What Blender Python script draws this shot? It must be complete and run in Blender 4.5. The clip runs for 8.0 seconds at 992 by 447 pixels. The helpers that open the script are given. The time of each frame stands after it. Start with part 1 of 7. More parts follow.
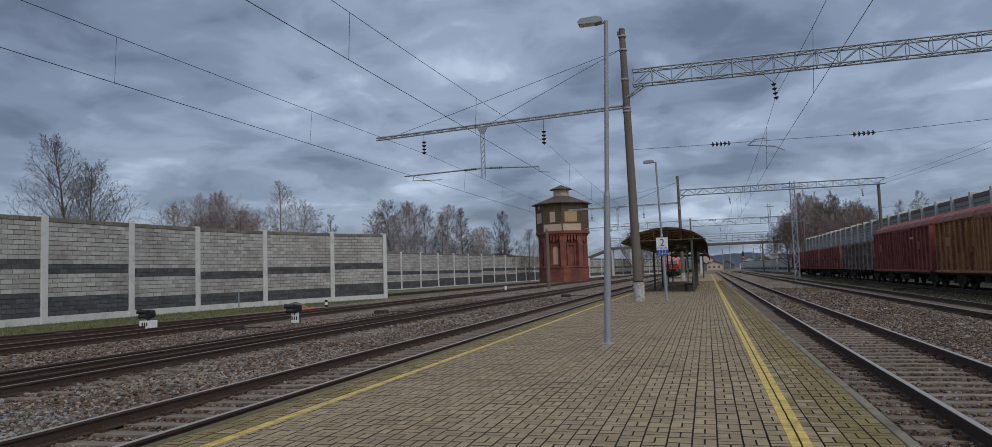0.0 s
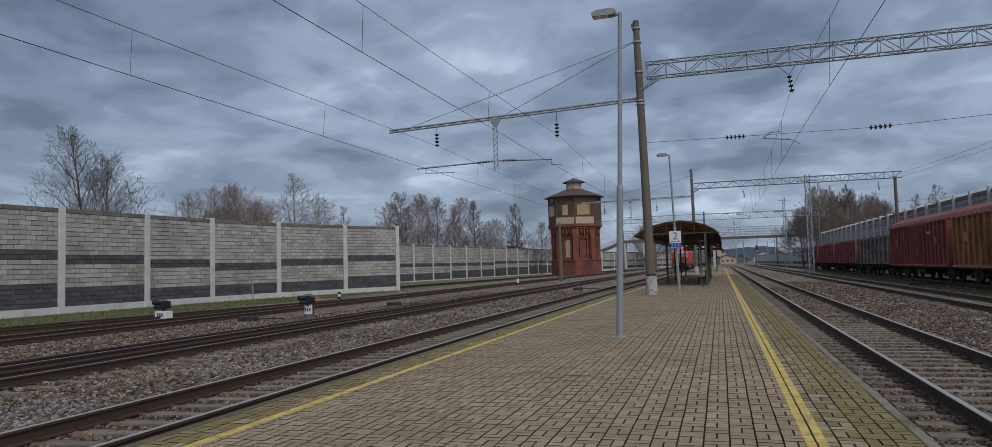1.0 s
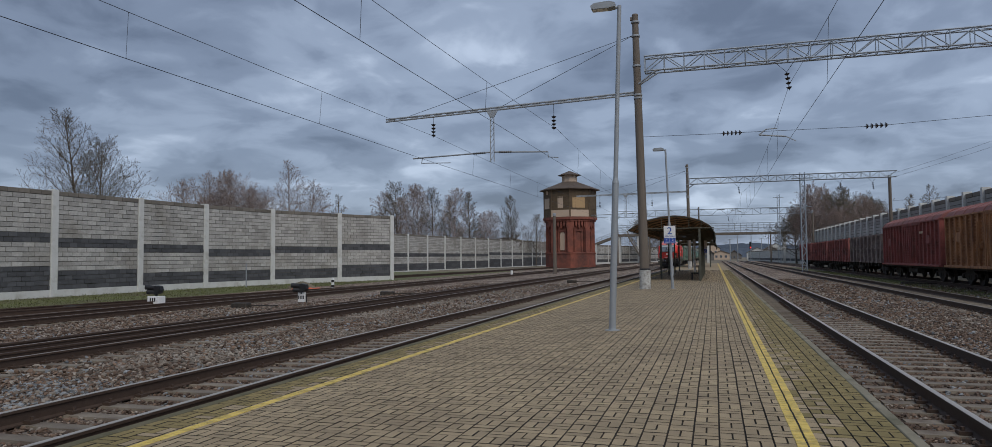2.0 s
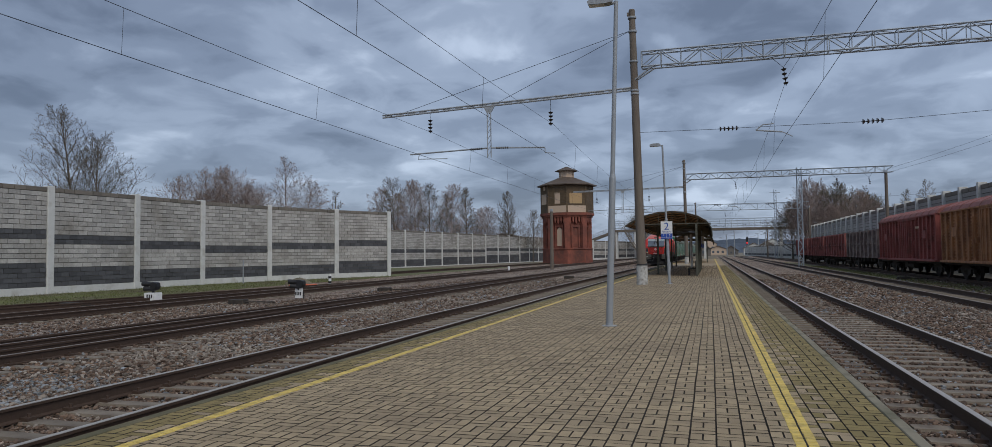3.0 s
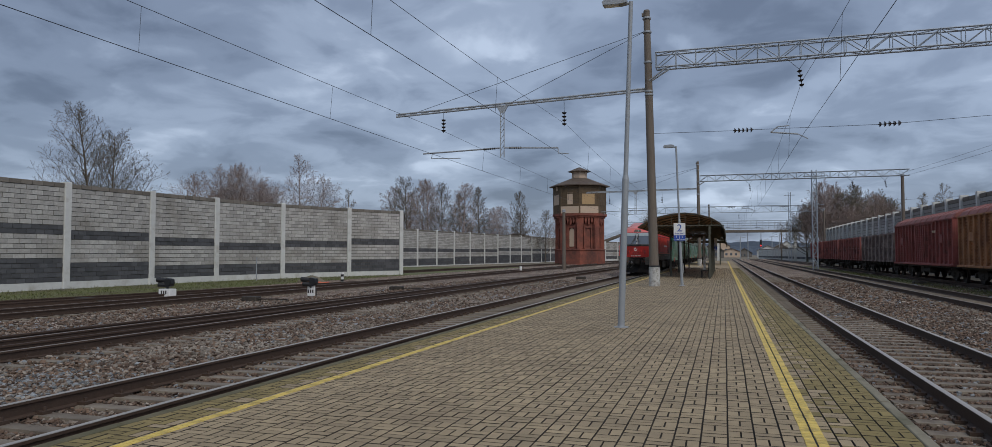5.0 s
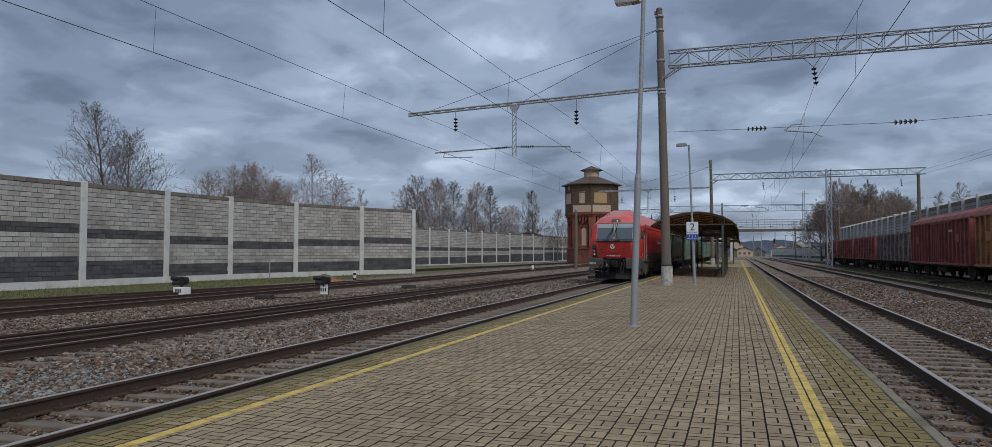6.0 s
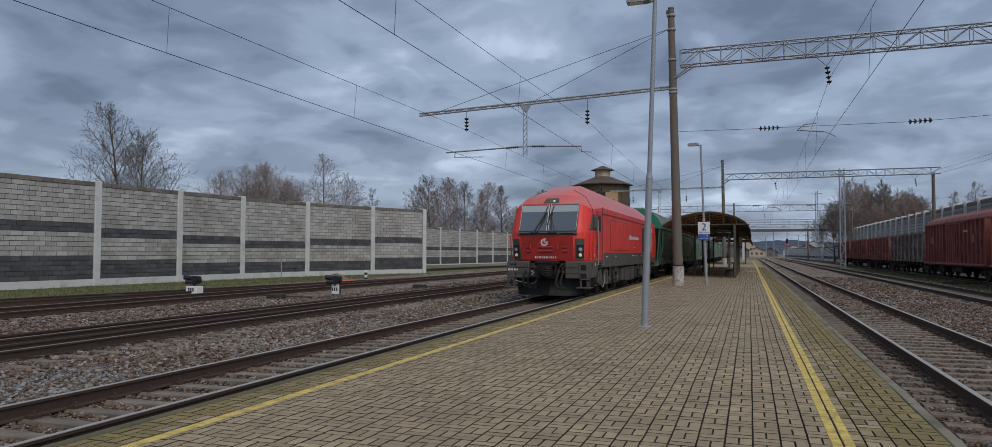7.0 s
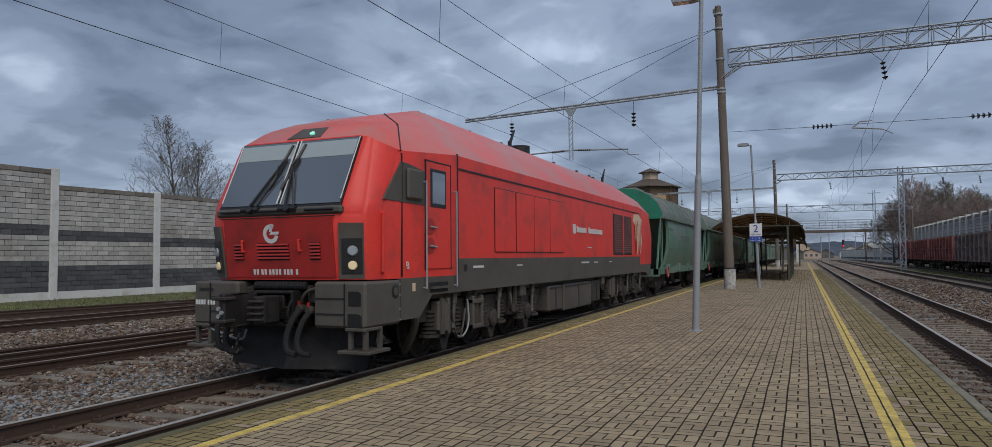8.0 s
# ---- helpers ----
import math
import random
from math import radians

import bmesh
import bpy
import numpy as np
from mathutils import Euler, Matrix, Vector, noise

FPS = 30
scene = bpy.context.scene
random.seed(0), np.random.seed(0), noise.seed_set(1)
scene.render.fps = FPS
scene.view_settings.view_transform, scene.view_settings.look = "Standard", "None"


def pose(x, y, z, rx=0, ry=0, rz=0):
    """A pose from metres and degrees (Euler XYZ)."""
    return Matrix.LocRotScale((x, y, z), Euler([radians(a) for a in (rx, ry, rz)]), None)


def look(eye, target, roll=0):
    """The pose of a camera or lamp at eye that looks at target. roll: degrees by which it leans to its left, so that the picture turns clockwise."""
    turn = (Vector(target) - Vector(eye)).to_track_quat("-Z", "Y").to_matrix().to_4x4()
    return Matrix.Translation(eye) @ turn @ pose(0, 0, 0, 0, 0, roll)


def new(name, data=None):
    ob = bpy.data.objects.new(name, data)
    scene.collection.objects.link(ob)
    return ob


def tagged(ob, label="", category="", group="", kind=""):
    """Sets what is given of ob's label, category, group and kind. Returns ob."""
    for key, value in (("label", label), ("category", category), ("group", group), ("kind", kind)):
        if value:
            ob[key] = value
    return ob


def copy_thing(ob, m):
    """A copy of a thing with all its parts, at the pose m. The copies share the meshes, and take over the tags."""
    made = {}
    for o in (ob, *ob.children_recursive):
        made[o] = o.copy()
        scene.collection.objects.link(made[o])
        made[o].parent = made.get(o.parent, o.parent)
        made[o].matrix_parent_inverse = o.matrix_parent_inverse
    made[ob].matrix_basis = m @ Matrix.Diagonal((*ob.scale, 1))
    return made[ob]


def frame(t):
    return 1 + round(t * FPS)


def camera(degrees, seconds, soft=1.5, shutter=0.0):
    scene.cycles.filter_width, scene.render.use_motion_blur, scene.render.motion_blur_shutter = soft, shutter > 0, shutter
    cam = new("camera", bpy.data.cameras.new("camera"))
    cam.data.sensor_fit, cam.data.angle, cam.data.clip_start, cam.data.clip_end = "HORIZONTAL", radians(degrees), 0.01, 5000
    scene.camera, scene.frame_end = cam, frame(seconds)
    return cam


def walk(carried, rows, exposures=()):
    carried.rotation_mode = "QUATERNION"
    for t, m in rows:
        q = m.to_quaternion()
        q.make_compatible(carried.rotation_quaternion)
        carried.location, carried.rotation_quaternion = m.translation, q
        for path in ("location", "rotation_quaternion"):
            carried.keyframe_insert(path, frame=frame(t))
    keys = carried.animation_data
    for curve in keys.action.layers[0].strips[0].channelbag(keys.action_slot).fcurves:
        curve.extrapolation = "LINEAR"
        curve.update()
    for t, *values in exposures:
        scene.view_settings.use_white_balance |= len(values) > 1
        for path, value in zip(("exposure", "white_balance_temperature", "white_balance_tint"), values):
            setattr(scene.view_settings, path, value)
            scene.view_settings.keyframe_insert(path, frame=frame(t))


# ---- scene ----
cam = camera(69.3, 8.0, soft=0.55)
EYE = 1.47
PATH = [
    (0.0, pose(0, 0, EYE, 93.99, 1.89, 16.37)),
    (0.5, pose(0, 0, EYE, 93.85, 2.47, 17.05)),
    (1.0, pose(0, 0, EYE, 93.44, 1.61, 17.35)),
    (1.5, pose(0, 0, EYE, 93.03, 0.56, 17.09)),
    (3.0, pose(0, 0, EYE, 92.41, 0.63, 16.66)),
    (3.5, pose(0, 0, EYE, 92.51, 0.29, 16.86)),
    (4.0, pose(0, 0, EYE, 92.41, 0.19, 17.17)),
    (4.5, pose(0, 0, EYE, 92.41, 0.08, 17.30)),
    (6.0, pose(0, 0, EYE, 92.32, -0.03, 18.57)),
    (6.5, pose(0, 0, EYE, 92.23, -0.16, 18.90)),
    (7.0, pose(0, 0, EYE, 92.30, -0.12, 19.43)),
    (7.5, pose(0, 0, EYE, 92.53, 0.36, 21.12)),
    (8.0, pose(0, 0, EYE, 92.71, 0.51, 23.19)),
]
walk(cam, PATH, ((0.0, -0.08), (1.5, -0.07), (3.0, 0.0), (8.0, 0.0)))

# ---- world and light: an overcast afternoon ----
world = bpy.data.worlds.new("overcast_sky")
scene.world = world
world.use_nodes = True


def build_sky():
    nt = world.node_tree
    for n in list(nt.nodes):
        nt.nodes.remove(n)
    add = nt.nodes.new
    out, bg = add("ShaderNodeOutputWorld"), add("ShaderNodeBackground")
    tc, sep = add("ShaderNodeTexCoord"), add("ShaderNodeSeparateXYZ")
    nt.links.new(tc.outputs["Generated"], sep.inputs[0])
    # flatten the direction onto a cloud layer so that clouds shrink to the horizon
    zz = add("ShaderNodeMath"); zz.operation = "MAXIMUM"; zz.inputs[1].default_value = 0.0
    nt.links.new(sep.outputs[2], zz.inputs[0])
    zp = add("ShaderNodeMath"); zp.operation = "ADD"; zp.inputs[1].default_value = 0.24
    nt.links.new(zz.outputs[0], zp.inputs[0])
    dv = add("ShaderNodeVectorMath"); dv.operation = "DIVIDE"
    cb = add("ShaderNodeCombineXYZ")
    for i in range(3):
        nt.links.new(zp.outputs[0], cb.inputs[i])
    nt.links.new(tc.outputs["Generated"], dv.inputs[0])
    nt.links.new(cb.outputs[0], dv.inputs[1])
    # broad banks of cloud, with softer billows in them
    banks, billows = add("ShaderNodeTexNoise"), add("ShaderNodeTexNoise")
    for n, scale, detail, rough, twist in ((banks, 1.5, 2.5, 0.45, 0.3), (billows, 3.9, 7.0, 0.5, 0.35)):
        n.inputs["Scale"].default_value, n.inputs["Detail"].default_value = scale, detail
        n.inputs["Roughness"].default_value, n.inputs["Distortion"].default_value = rough, twist
        nt.links.new(dv.outputs[0], n.inputs["Vector"])
    both = add("ShaderNodeMix"); both.inputs[0].default_value = 0.44
    nt.links.new(banks.outputs[0], both.inputs[2]); nt.links.new(billows.outputs[0], both.inputs[3])
    ramp = add("ShaderNodeValToRGB")
    ramp.color_ramp.interpolation = "EASE"
    e = ramp.color_ramp.elements
    e[0].position, e[0].color = 0.37, (0.118, 0.152, 0.225, 1)
    e[1].position, e[1].color = 0.65, (0.46, 0.545, 0.69, 1)
    e.new(0.465).color = (0.195, 0.245, 0.345, 1)
    e.new(0.55).color = (0.28, 0.345, 0.465, 1)
    nt.links.new(both.outputs[0], ramp.inputs[0])
    sky = add("ShaderNodeTexSky"); sky.sky_type = "NISHITA"; sky.sun_disc = False
    sky.sun_elevation, sky.sun_rotation = radians(47), radians(139)
    sc = add("ShaderNodeMixRGB"); sc.blend_type = "MIX"; sc.inputs[0].default_value = 0.012
    nt.links.new(ramp.outputs[0], sc.inputs[1])
    nt.links.new(sky.outputs[0], sc.inputs[2])
    nt.links.new(sc.outputs[0], bg.inputs[0])
    # the cloud deck is a little thinner towards the side of the sun
    side = add("ShaderNodeMath"); side.operation = "MULTIPLY_ADD"; side.inputs[1].default_value = 0.14; side.inputs[2].default_value = 1.09
    nt.links.new(sep.outputs[0], side.inputs[0])
    nt.links.new(side.outputs[0], bg.inputs[1])
    nt.links.new(bg.outputs[0], out.inputs[0])


build_sky()
sun = new("sun", bpy.data.lights.new("sun", "SUN"))
sun.data.energy, sun.data.angle, sun.data.color = 1.6, radians(40), (1.0, 0.94, 0.87)
sun.matrix_basis = look((36, -42, 60), (0, 0, 0))


# ---- materials ----
def mat(name, base, rough=0.7, metal=0.0, var=0.25, scale=6.0, fine=60.0, bump=0.15, dirt=None, dirt_amount=0.35, dirt_scale=1.2, island=0.0, rand=0.0, coord="Object", stretch=(1, 1, 1)):
    m = bpy.data.materials.new(name)
    m.use_nodes = True
    nt = m.node_tree
    add, link = nt.nodes.new, nt.links.new
    b = nt.nodes["Principled BSDF"]
    tc = add("ShaderNodeTexCoord"); mp = add("ShaderNodeMapping"); mp.inputs["Scale"].default_value = stretch
    geo = add("ShaderNodeNewGeometry")
    link(geo.outputs["Position"] if coord == "World" else tc.outputs[coord], mp.inputs[0])
    n1, n2 = add("ShaderNodeTexNoise"), add("ShaderNodeTexNoise")
    n1.inputs["Scale"].default_value, n1.inputs["Detail"].default_value = scale, 4
    n2.inputs["Scale"].default_value, n2.inputs["Detail"].default_value = fine, 3
    for n in (n1, n2):
        link(mp.outputs[0], n.inputs["Vector"])
    s = add("ShaderNodeMath"); s.operation = "MULTIPLY_ADD"; s.inputs[1].default_value = var * 2.2; s.inputs[2].default_value = 1 - var * 1.1
    a = add("ShaderNodeMath"); a.operation = "MULTIPLY_ADD"; a.inputs[1].default_value = 0.5
    h = add("ShaderNodeMath"); h.operation = "MULTIPLY"; h.inputs[1].default_value = 0.5
    link(n1.outputs[0], h.inputs[0]); link(n2.outputs[0], a.inputs[0]); link(h.outputs[0], a.inputs[2]); link(a.outputs[0], s.inputs[0])
    val = s.outputs[0]
    if island or rand:
        src = geo.outputs["Random Per Island"] if island else add("ShaderNodeObjectInfo").outputs["Random"]
        q = add("ShaderNodeMath"); q.operation = "MULTIPLY_ADD"; q.inputs[1].default_value = (island or rand); q.inputs[2].default_value = 1 - (island or rand) / 2
        link(src, q.inputs[0])
        w = add("ShaderNodeMath"); w.operation = "MULTIPLY"; link(q.outputs[0], w.inputs[0]); link(val, w.inputs[1]); val = w.outputs[0]
    col = add("ShaderNodeVectorMath"); col.operation = "SCALE"; col.inputs[0].default_value = base[:3]
    link(val, col.inputs["Scale"])
    c = col.outputs[0]
    if dirt:
        d = add("ShaderNodeTexNoise"); d.inputs["Scale"].default_value, d.inputs["Detail"].default_value, d.inputs["Roughness"].default_value = dirt_scale, 6, 0.65
        link(mp.outputs[0], d.inputs["Vector"])
        r = add("ShaderNodeMapRange"); r.inputs[1].default_value, r.inputs[2].default_value, r.inputs[4].default_value = 0.62 - dirt_amount * 0.4, 0.85 - dirt_amount * 0.3, 0.9
        link(d.outputs[0], r.inputs[0])
        mx = add("ShaderNodeMixRGB"); mx.inputs[2].default_value = (*dirt[:3], 1)
        link(r.outputs[0], mx.inputs[0]); link(c, mx.inputs[1]); c = mx.outputs[0]
    link(c, b.inputs["Base Color"])
    b.inputs["Roughness"].default_value, b.inputs["Metallic"].default_value = rough, metal
    if bump:
        bp = add("ShaderNodeBump"); bp.inputs["Strength"].default_value = bump; bp.inputs["Distance"].default_value = 0.02
        link(a.outputs[0], bp.inputs["Height"]); link(bp.outputs[0], b.inputs["Normal"])
    return m


def glow(name, color, strength):
    m = bpy.data.materials.new(name)
    m.use_nodes = True
    b = m.node_tree.nodes["Principled BSDF"]
    b.inputs["Base Color"].default_value = (*color, 1)
    b.inputs["Emission Color"].default_value = (*color, 1)
    b.inputs["Emission Strength"].default_value = strength
    return m


PAVER = mat("paver_concrete", (0.328, 0.252, 0.15), 0.85, var=0.45, scale=3, fine=150, bump=0.3, rand=0.35, coord="World", dirt=(0.22, 0.165, 0.1), dirt_amount=0.4, dirt_scale=0.6)
PAVER_REST = mat("paver_concrete_far", (0.328, 0.252, 0.15), 0.85, var=0.45, scale=3, fine=150, bump=0.3, island=0.35, coord="World", dirt=(0.22, 0.165, 0.1), dirt_amount=0.4, dirt_scale=0.6)
PAVER_MOSS = mat("mossy_paver", (0.23, 0.175, 0.065), 0.9, var=0.4, scale=3, fine=90, island=0.35, coord="World", dirt=(0.165, 0.13, 0.045), dirt_amount=0.45, dirt_scale=0.8)
JOINT = mat("joint_soil", (0.045, 0.036, 0.026), 0.95, var=0.5, scale=5, coord="World")
KERB = mat("kerb_concrete", (0.23, 0.205, 0.145), 0.9, var=0.35, scale=4, coord="World", dirt=(0.06, 0.06, 0.025), dirt_amount=0.5)
KERB_MOSS = mat("mossy_kerb", (0.13, 0.11, 0.06), 0.9, var=0.45, scale=5, coord="World", dirt=(0.05, 0.05, 0.02), dirt_amount=0.55, dirt_scale=2)
# joint soil, blackened by the shade that a recess would have
CRACK_SHADE = mat("shaded_crack_soil", (0.012, 0.01, 0.008), 0.95, bump=0, coord="World")
YELLOW = mat("yellow_paint", (0.68, 0.5, 0.12), 0.7, var=0.3, scale=8, coord="World", dirt=(0.22, 0.16, 0.06), dirt_amount=0.42, dirt_scale=5)
STONE = mat("grey_ballast_stone", (0.23, 0.2, 0.165), 0.9, var=0.4, scale=12, island=1.0, coord="World", dirt=(0.12, 0.078, 0.05), dirt_amount=0.4, dirt_scale=0.6)
STONE_BROWN = mat("brown_ballast_stone", (0.135, 0.09, 0.062), 0.9, var=0.4, scale=12, island=1.2, coord="World", dirt=(0.06, 0.036, 0.025), dirt_amount=0.4, dirt_scale=0.6)
STONE_BLUE = mat("bluish_ballast_stone", (0.19, 0.2, 0.205), 0.9, var=0.4, scale=12, island=1.0, coord="World")
RAIL_SIDE = mat("rusty_rail", (0.075, 0.048, 0.034), 0.75, 0.3, var=0.4, scale=10, coord="World")
RAIL_TOP = mat("worn_rail_head", (0.44, 0.41, 0.37), 0.6, 0.5, var=0.2, scale=10, coord="World", bump=0)
RAIL_DULL = mat("dull_rail_head", (0.3, 0.245, 0.2), 0.45, 0.5, var=0.3, scale=10, coord="World", bump=0)
SLEEPER = mat("sleeper", (0.22, 0.185, 0.14), 0.9, var=0.45, scale=8, rand=0.4, dirt=(0.07, 0.05, 0.038), dirt_amount=0.5, dirt_scale=2)
GRASS_PALE = mat("yellowed_grass", (0.2, 0.185, 0.07), 0.95, var=0.6, scale=3, fine=40, bump=0.8, coord="World", dirt=(0.12, 0.09, 0.05), dirt_amount=0.45, dirt_scale=0.6)
GRASS = mat("grass_ground", (0.115, 0.13, 0.04), 0.95, var=0.6, scale=3, fine=40, bump=0.8, coord="World", dirt=(0.09, 0.07, 0.045), dirt_amount=0.5, dirt_scale=0.35)
SOIL = mat("soil_ground", (0.2, 0.165, 0.115), 0.95, var=0.5, scale=1.5, fine=30, bump=0.8, coord="World", dirt=(0.06, 0.065, 0.03), dirt_amount=0.45, dirt_scale=0.12)
BLOCK = mat("grey_block", (0.4, 0.385, 0.355), 0.9, var=0.55, scale=9, fine=40, bump=0.6, island=0.4, coord="World", dirt=(0.22, 0.2, 0.165), dirt_amount=0.35, dirt_scale=0.45)
BLOCK_SLAB = mat("grey_slab", (0.32, 0.31, 0.29), 0.9, var=0.35, scale=4, island=0.4, coord="World")
BLOCK_DARK = mat("dark_block", (0.078, 0.079, 0.083), 0.85, var=0.3, scale=6, island=0.5, coord="World")
CONCRETE = mat("concrete", (0.58, 0.58, 0.55), 0.85, var=0.2, scale=2, coord="World", dirt=(0.4, 0.38, 0.33), dirt_amount=0.3, dirt_scale=1.5)
MORTAR = mat("mortar", (0.1, 0.092, 0.08), 0.95, var=0.3, coord="World")
POLE_CONC = mat("pole_concrete", (0.155, 0.13, 0.105), 0.9, var=0.35, scale=5, dirt=(0.12, 0.095, 0.075), dirt_amount=0.45, dirt_scale=1.0, stretch=(4, 4, 0.6))
WHITEWASH = mat("worn_whitewash", (0.5, 0.5, 0.47), 0.9, var=0.4, scale=9, dirt=(0.14, 0.12, 0.1), dirt_amount=0.5, dirt_scale=7)
GALV = mat("galvanised_steel", (0.3, 0.32, 0.335), 0.65, 0.25, var=0.2, scale=6, fine=30, bump=0.05)
GALV_LATTICE = mat("lattice_steel", (0.36, 0.4, 0.44), 0.6, 0.3, var=0.2, scale=2, fine=30, bump=0.0)
WIRE = mat("wire", (0.035, 0.035, 0.04), 0.6, 0.5, bump=0)
INSULATOR = mat("insulator", (0.02, 0.015, 0.013), 0.3, var=0.2, bump=0)
RED = mat("red_paint", (0.76, 0.045, 0.03), 0.5, var=0.18, scale=1.5, fine=25, bump=0.03, dirt=(0.4, 0.045, 0.032), dirt_amount=0.38, dirt_scale=1.5)
RED_DIRTY = mat("dirty_dark_red_paint", (0.4, 0.024, 0.019), 0.45, var=0.2, scale=2.5, fine=30, bump=0.03, dirt=(0.16, 0.02, 0.016), dirt_amount=0.45, dirt_scale=2.2)
ROOF_RED = mat("faded_red_roof", (0.7, 0.1, 0.075), 0.36, var=0.25, scale=2, bump=0.03, dirt=(0.44, 0.23, 0.195), dirt_amount=0.58, dirt_scale=0.7)
LOCO_GREY = mat("grey_brown_paint", (0.085, 0.077, 0.063), 0.6, var=0.25, scale=4, dirt=(0.06, 0.048, 0.036), dirt_amount=0.4)
UNDER = mat("grimy_steel", (0.04, 0.034, 0.028), 0.75, 0.2, var=0.45, scale=7, dirt=(0.085, 0.067, 0.048), dirt_amount=0.35, dirt_scale=4)
OILY = mat("oily_coupler_steel", (0.017, 0.015, 0.014), 0.6, 0.3, var=0.5, scale=9, dirt=(0.05, 0.036, 0.028), dirt_amount=0.3, dirt_scale=5)
HOSE = mat("rubber_hose", (0.009, 0.009, 0.009), 0.85, bump=0)
BLACK = mat("black_plastic", (0.015, 0.015, 0.016), 0.5, bump=0)
# near-black for openings built as solid slabs, with their shade in the colour
VOID_SHADE = mat("painted_void_shade", (0.01, 0.01, 0.01), 0.9, bump=0)
HOPPER_ROOF = mat("dirty_hopper_roof", (0.12, 0.155, 0.13), 0.65, var=0.3, scale=1.5, dirt=(0.17, 0.165, 0.145), dirt_amount=0.55, dirt_scale=0.7, stretch=(1, 0.4, 1))
GREEN = mat("green_hopper_paint", (0.1, 0.205, 0.15), 0.5, var=0.3, scale=1.5, dirt=(0.2, 0.205, 0.17), dirt_amount=0.5, dirt_scale=0.8)
GREEN_BRIGHT = mat("fresh_green_paint", (0.012, 0.19, 0.11), 0.55, var=0.2, scale=2, dirt=(0.03, 0.07, 0.05), dirt_amount=0.35)
WAGON_RED = mat("weathered_wagon_red", (0.31, 0.085, 0.07), 0.8, var=0.4, scale=2, dirt=(0.11, 0.048, 0.036), dirt_amount=0.45, dirt_scale=1.2)
WAGON_ORANGE = mat("weathered_wagon_ochre", (0.43, 0.2, 0.085), 0.8, var=0.5, scale=2, fine=14, dirt=(0.13, 0.06, 0.035), dirt_amount=0.55, dirt_scale=1.6, stretch=(1, 1.6, 0.5))
WAGON_GREY = mat("worn_grey_wagon", (0.17, 0.125, 0.11), 0.85, var=0.5, scale=2, dirt=(0.36, 0.3, 0.26), dirt_amount=0.4, dirt_scale=1.8)
BRICK_RED = mat("red_brick", (0.25, 0.08, 0.052), 0.9, var=0.5, scale=1.5, fine=14, dirt=(0.075, 0.038, 0.032), dirt_amount=0.55, dirt_scale=0.5, coord="World")
TIMBER = mat("weathered_timber", (0.135, 0.092, 0.052), 0.85, var=0.4, scale=1.5, fine=15, island=0.5, dirt=(0.07, 0.05, 0.03), dirt_amount=0.4, coord="World")
TIMBER_NEW = mat("fresh_timber", (0.42, 0.28, 0.14), 0.8, var=0.2, scale=3, coord="World")
BOARD = mat("pale_board", (0.5, 0.38, 0.28), 0.8, var=0.15, scale=3, coord="World")
ROOF_BROWN = mat("brown_sheet_roof", (0.1, 0.075, 0.055), 0.7, var=0.35, scale=1.5, dirt=(0.06, 0.035, 0.025), dirt_amount=0.4, coord="World")
CANOPY = mat("brown_canopy_sheet", (0.1, 0.07, 0.042), 0.6, var=0.3, scale=2, coord="World")
CANOPY_STEEL = mat("green_brown_steel", (0.075, 0.075, 0.055), 0.7, var=0.3, coord="World")
WAGON_ROOF = mat("faded_wagon_roof", (0.25, 0.09, 0.075), 0.75, var=0.35, scale=2, dirt=(0.16, 0.07, 0.055), dirt_amount=0.4)
BARK_RED = mat("reddish_bark", (0.26, 0.2, 0.175), 0.95, var=0.4, scale=3, bump=0.3)
BARK = mat("bark", (0.12, 0.098, 0.075), 0.95, var=0.4, scale=3, bump=0.3)
BARK_PALE = mat("pale_bark", (0.14, 0.12, 0.09), 0.95, var=0.4, scale=3, bump=0.3)
WHITE = mat("white_paint", (0.75, 0.75, 0.73), 0.6, var=0.1, dirt=(0.5, 0.48, 0.44), dirt_amount=0.25, dirt_scale=6)
BLUE = mat("blue_sign", (0.02, 0.07, 0.35), 0.5, var=0.05, bump=0)
TEXTDARK = mat("dark_blue_print", (0.02, 0.04, 0.16), 0.5, var=0.0, bump=0)
SILVER = mat("pale_grey_print", (0.62, 0.62, 0.6), 0.5, var=0.1, bump=0)
GOLDPRINT = mat("cream_print", (0.62, 0.48, 0.33), 0.6, var=0.2, scale=12, bump=0)
COPING = mat("brown_coping", (0.17, 0.15, 0.125), 0.9, var=0.3, scale=6, island=0.4, coord="World")
WAGON_DULL = mat("dull_red_wagon", (0.3, 0.1, 0.085), 0.85, var=0.4, scale=2, dirt=(0.07, 0.04, 0.032), dirt_amount=0.45, dirt_scale=1.2)
# blind colour, with the sky's reflection in the upper screen mixed in
BLIND_SHEEN = mat("sun_blind_with_sheen", (0.33, 0.38, 0.385), 0.12, var=0.1, bump=0)
ORANGE = mat("orange_plastic", (0.6, 0.12, 0.05), 0.6, var=0.1)
# the blue haze of distance is put into the colour of the woods
HILL = mat("hazed_wooded_hill", (0.07, 0.09, 0.12), 1.0, var=0.3, scale=0.02, fine=0.2, bump=0, coord="World")
BUILDING = mat("far_plaster", (0.15, 0.135, 0.12), 0.9, var=0.2, scale=0.5, coord="World")
LAMP_GREEN = glow("green_lamp", (0.3, 0.8, 0.62), 0.5)
LAMP_WARM = glow("warm_headlamp", (0.7, 0.56, 0.33), 0.22)
LENS = mat("lamp_lens", (0.3, 0.33, 0.35), 0.2, var=0.1, bump=0)
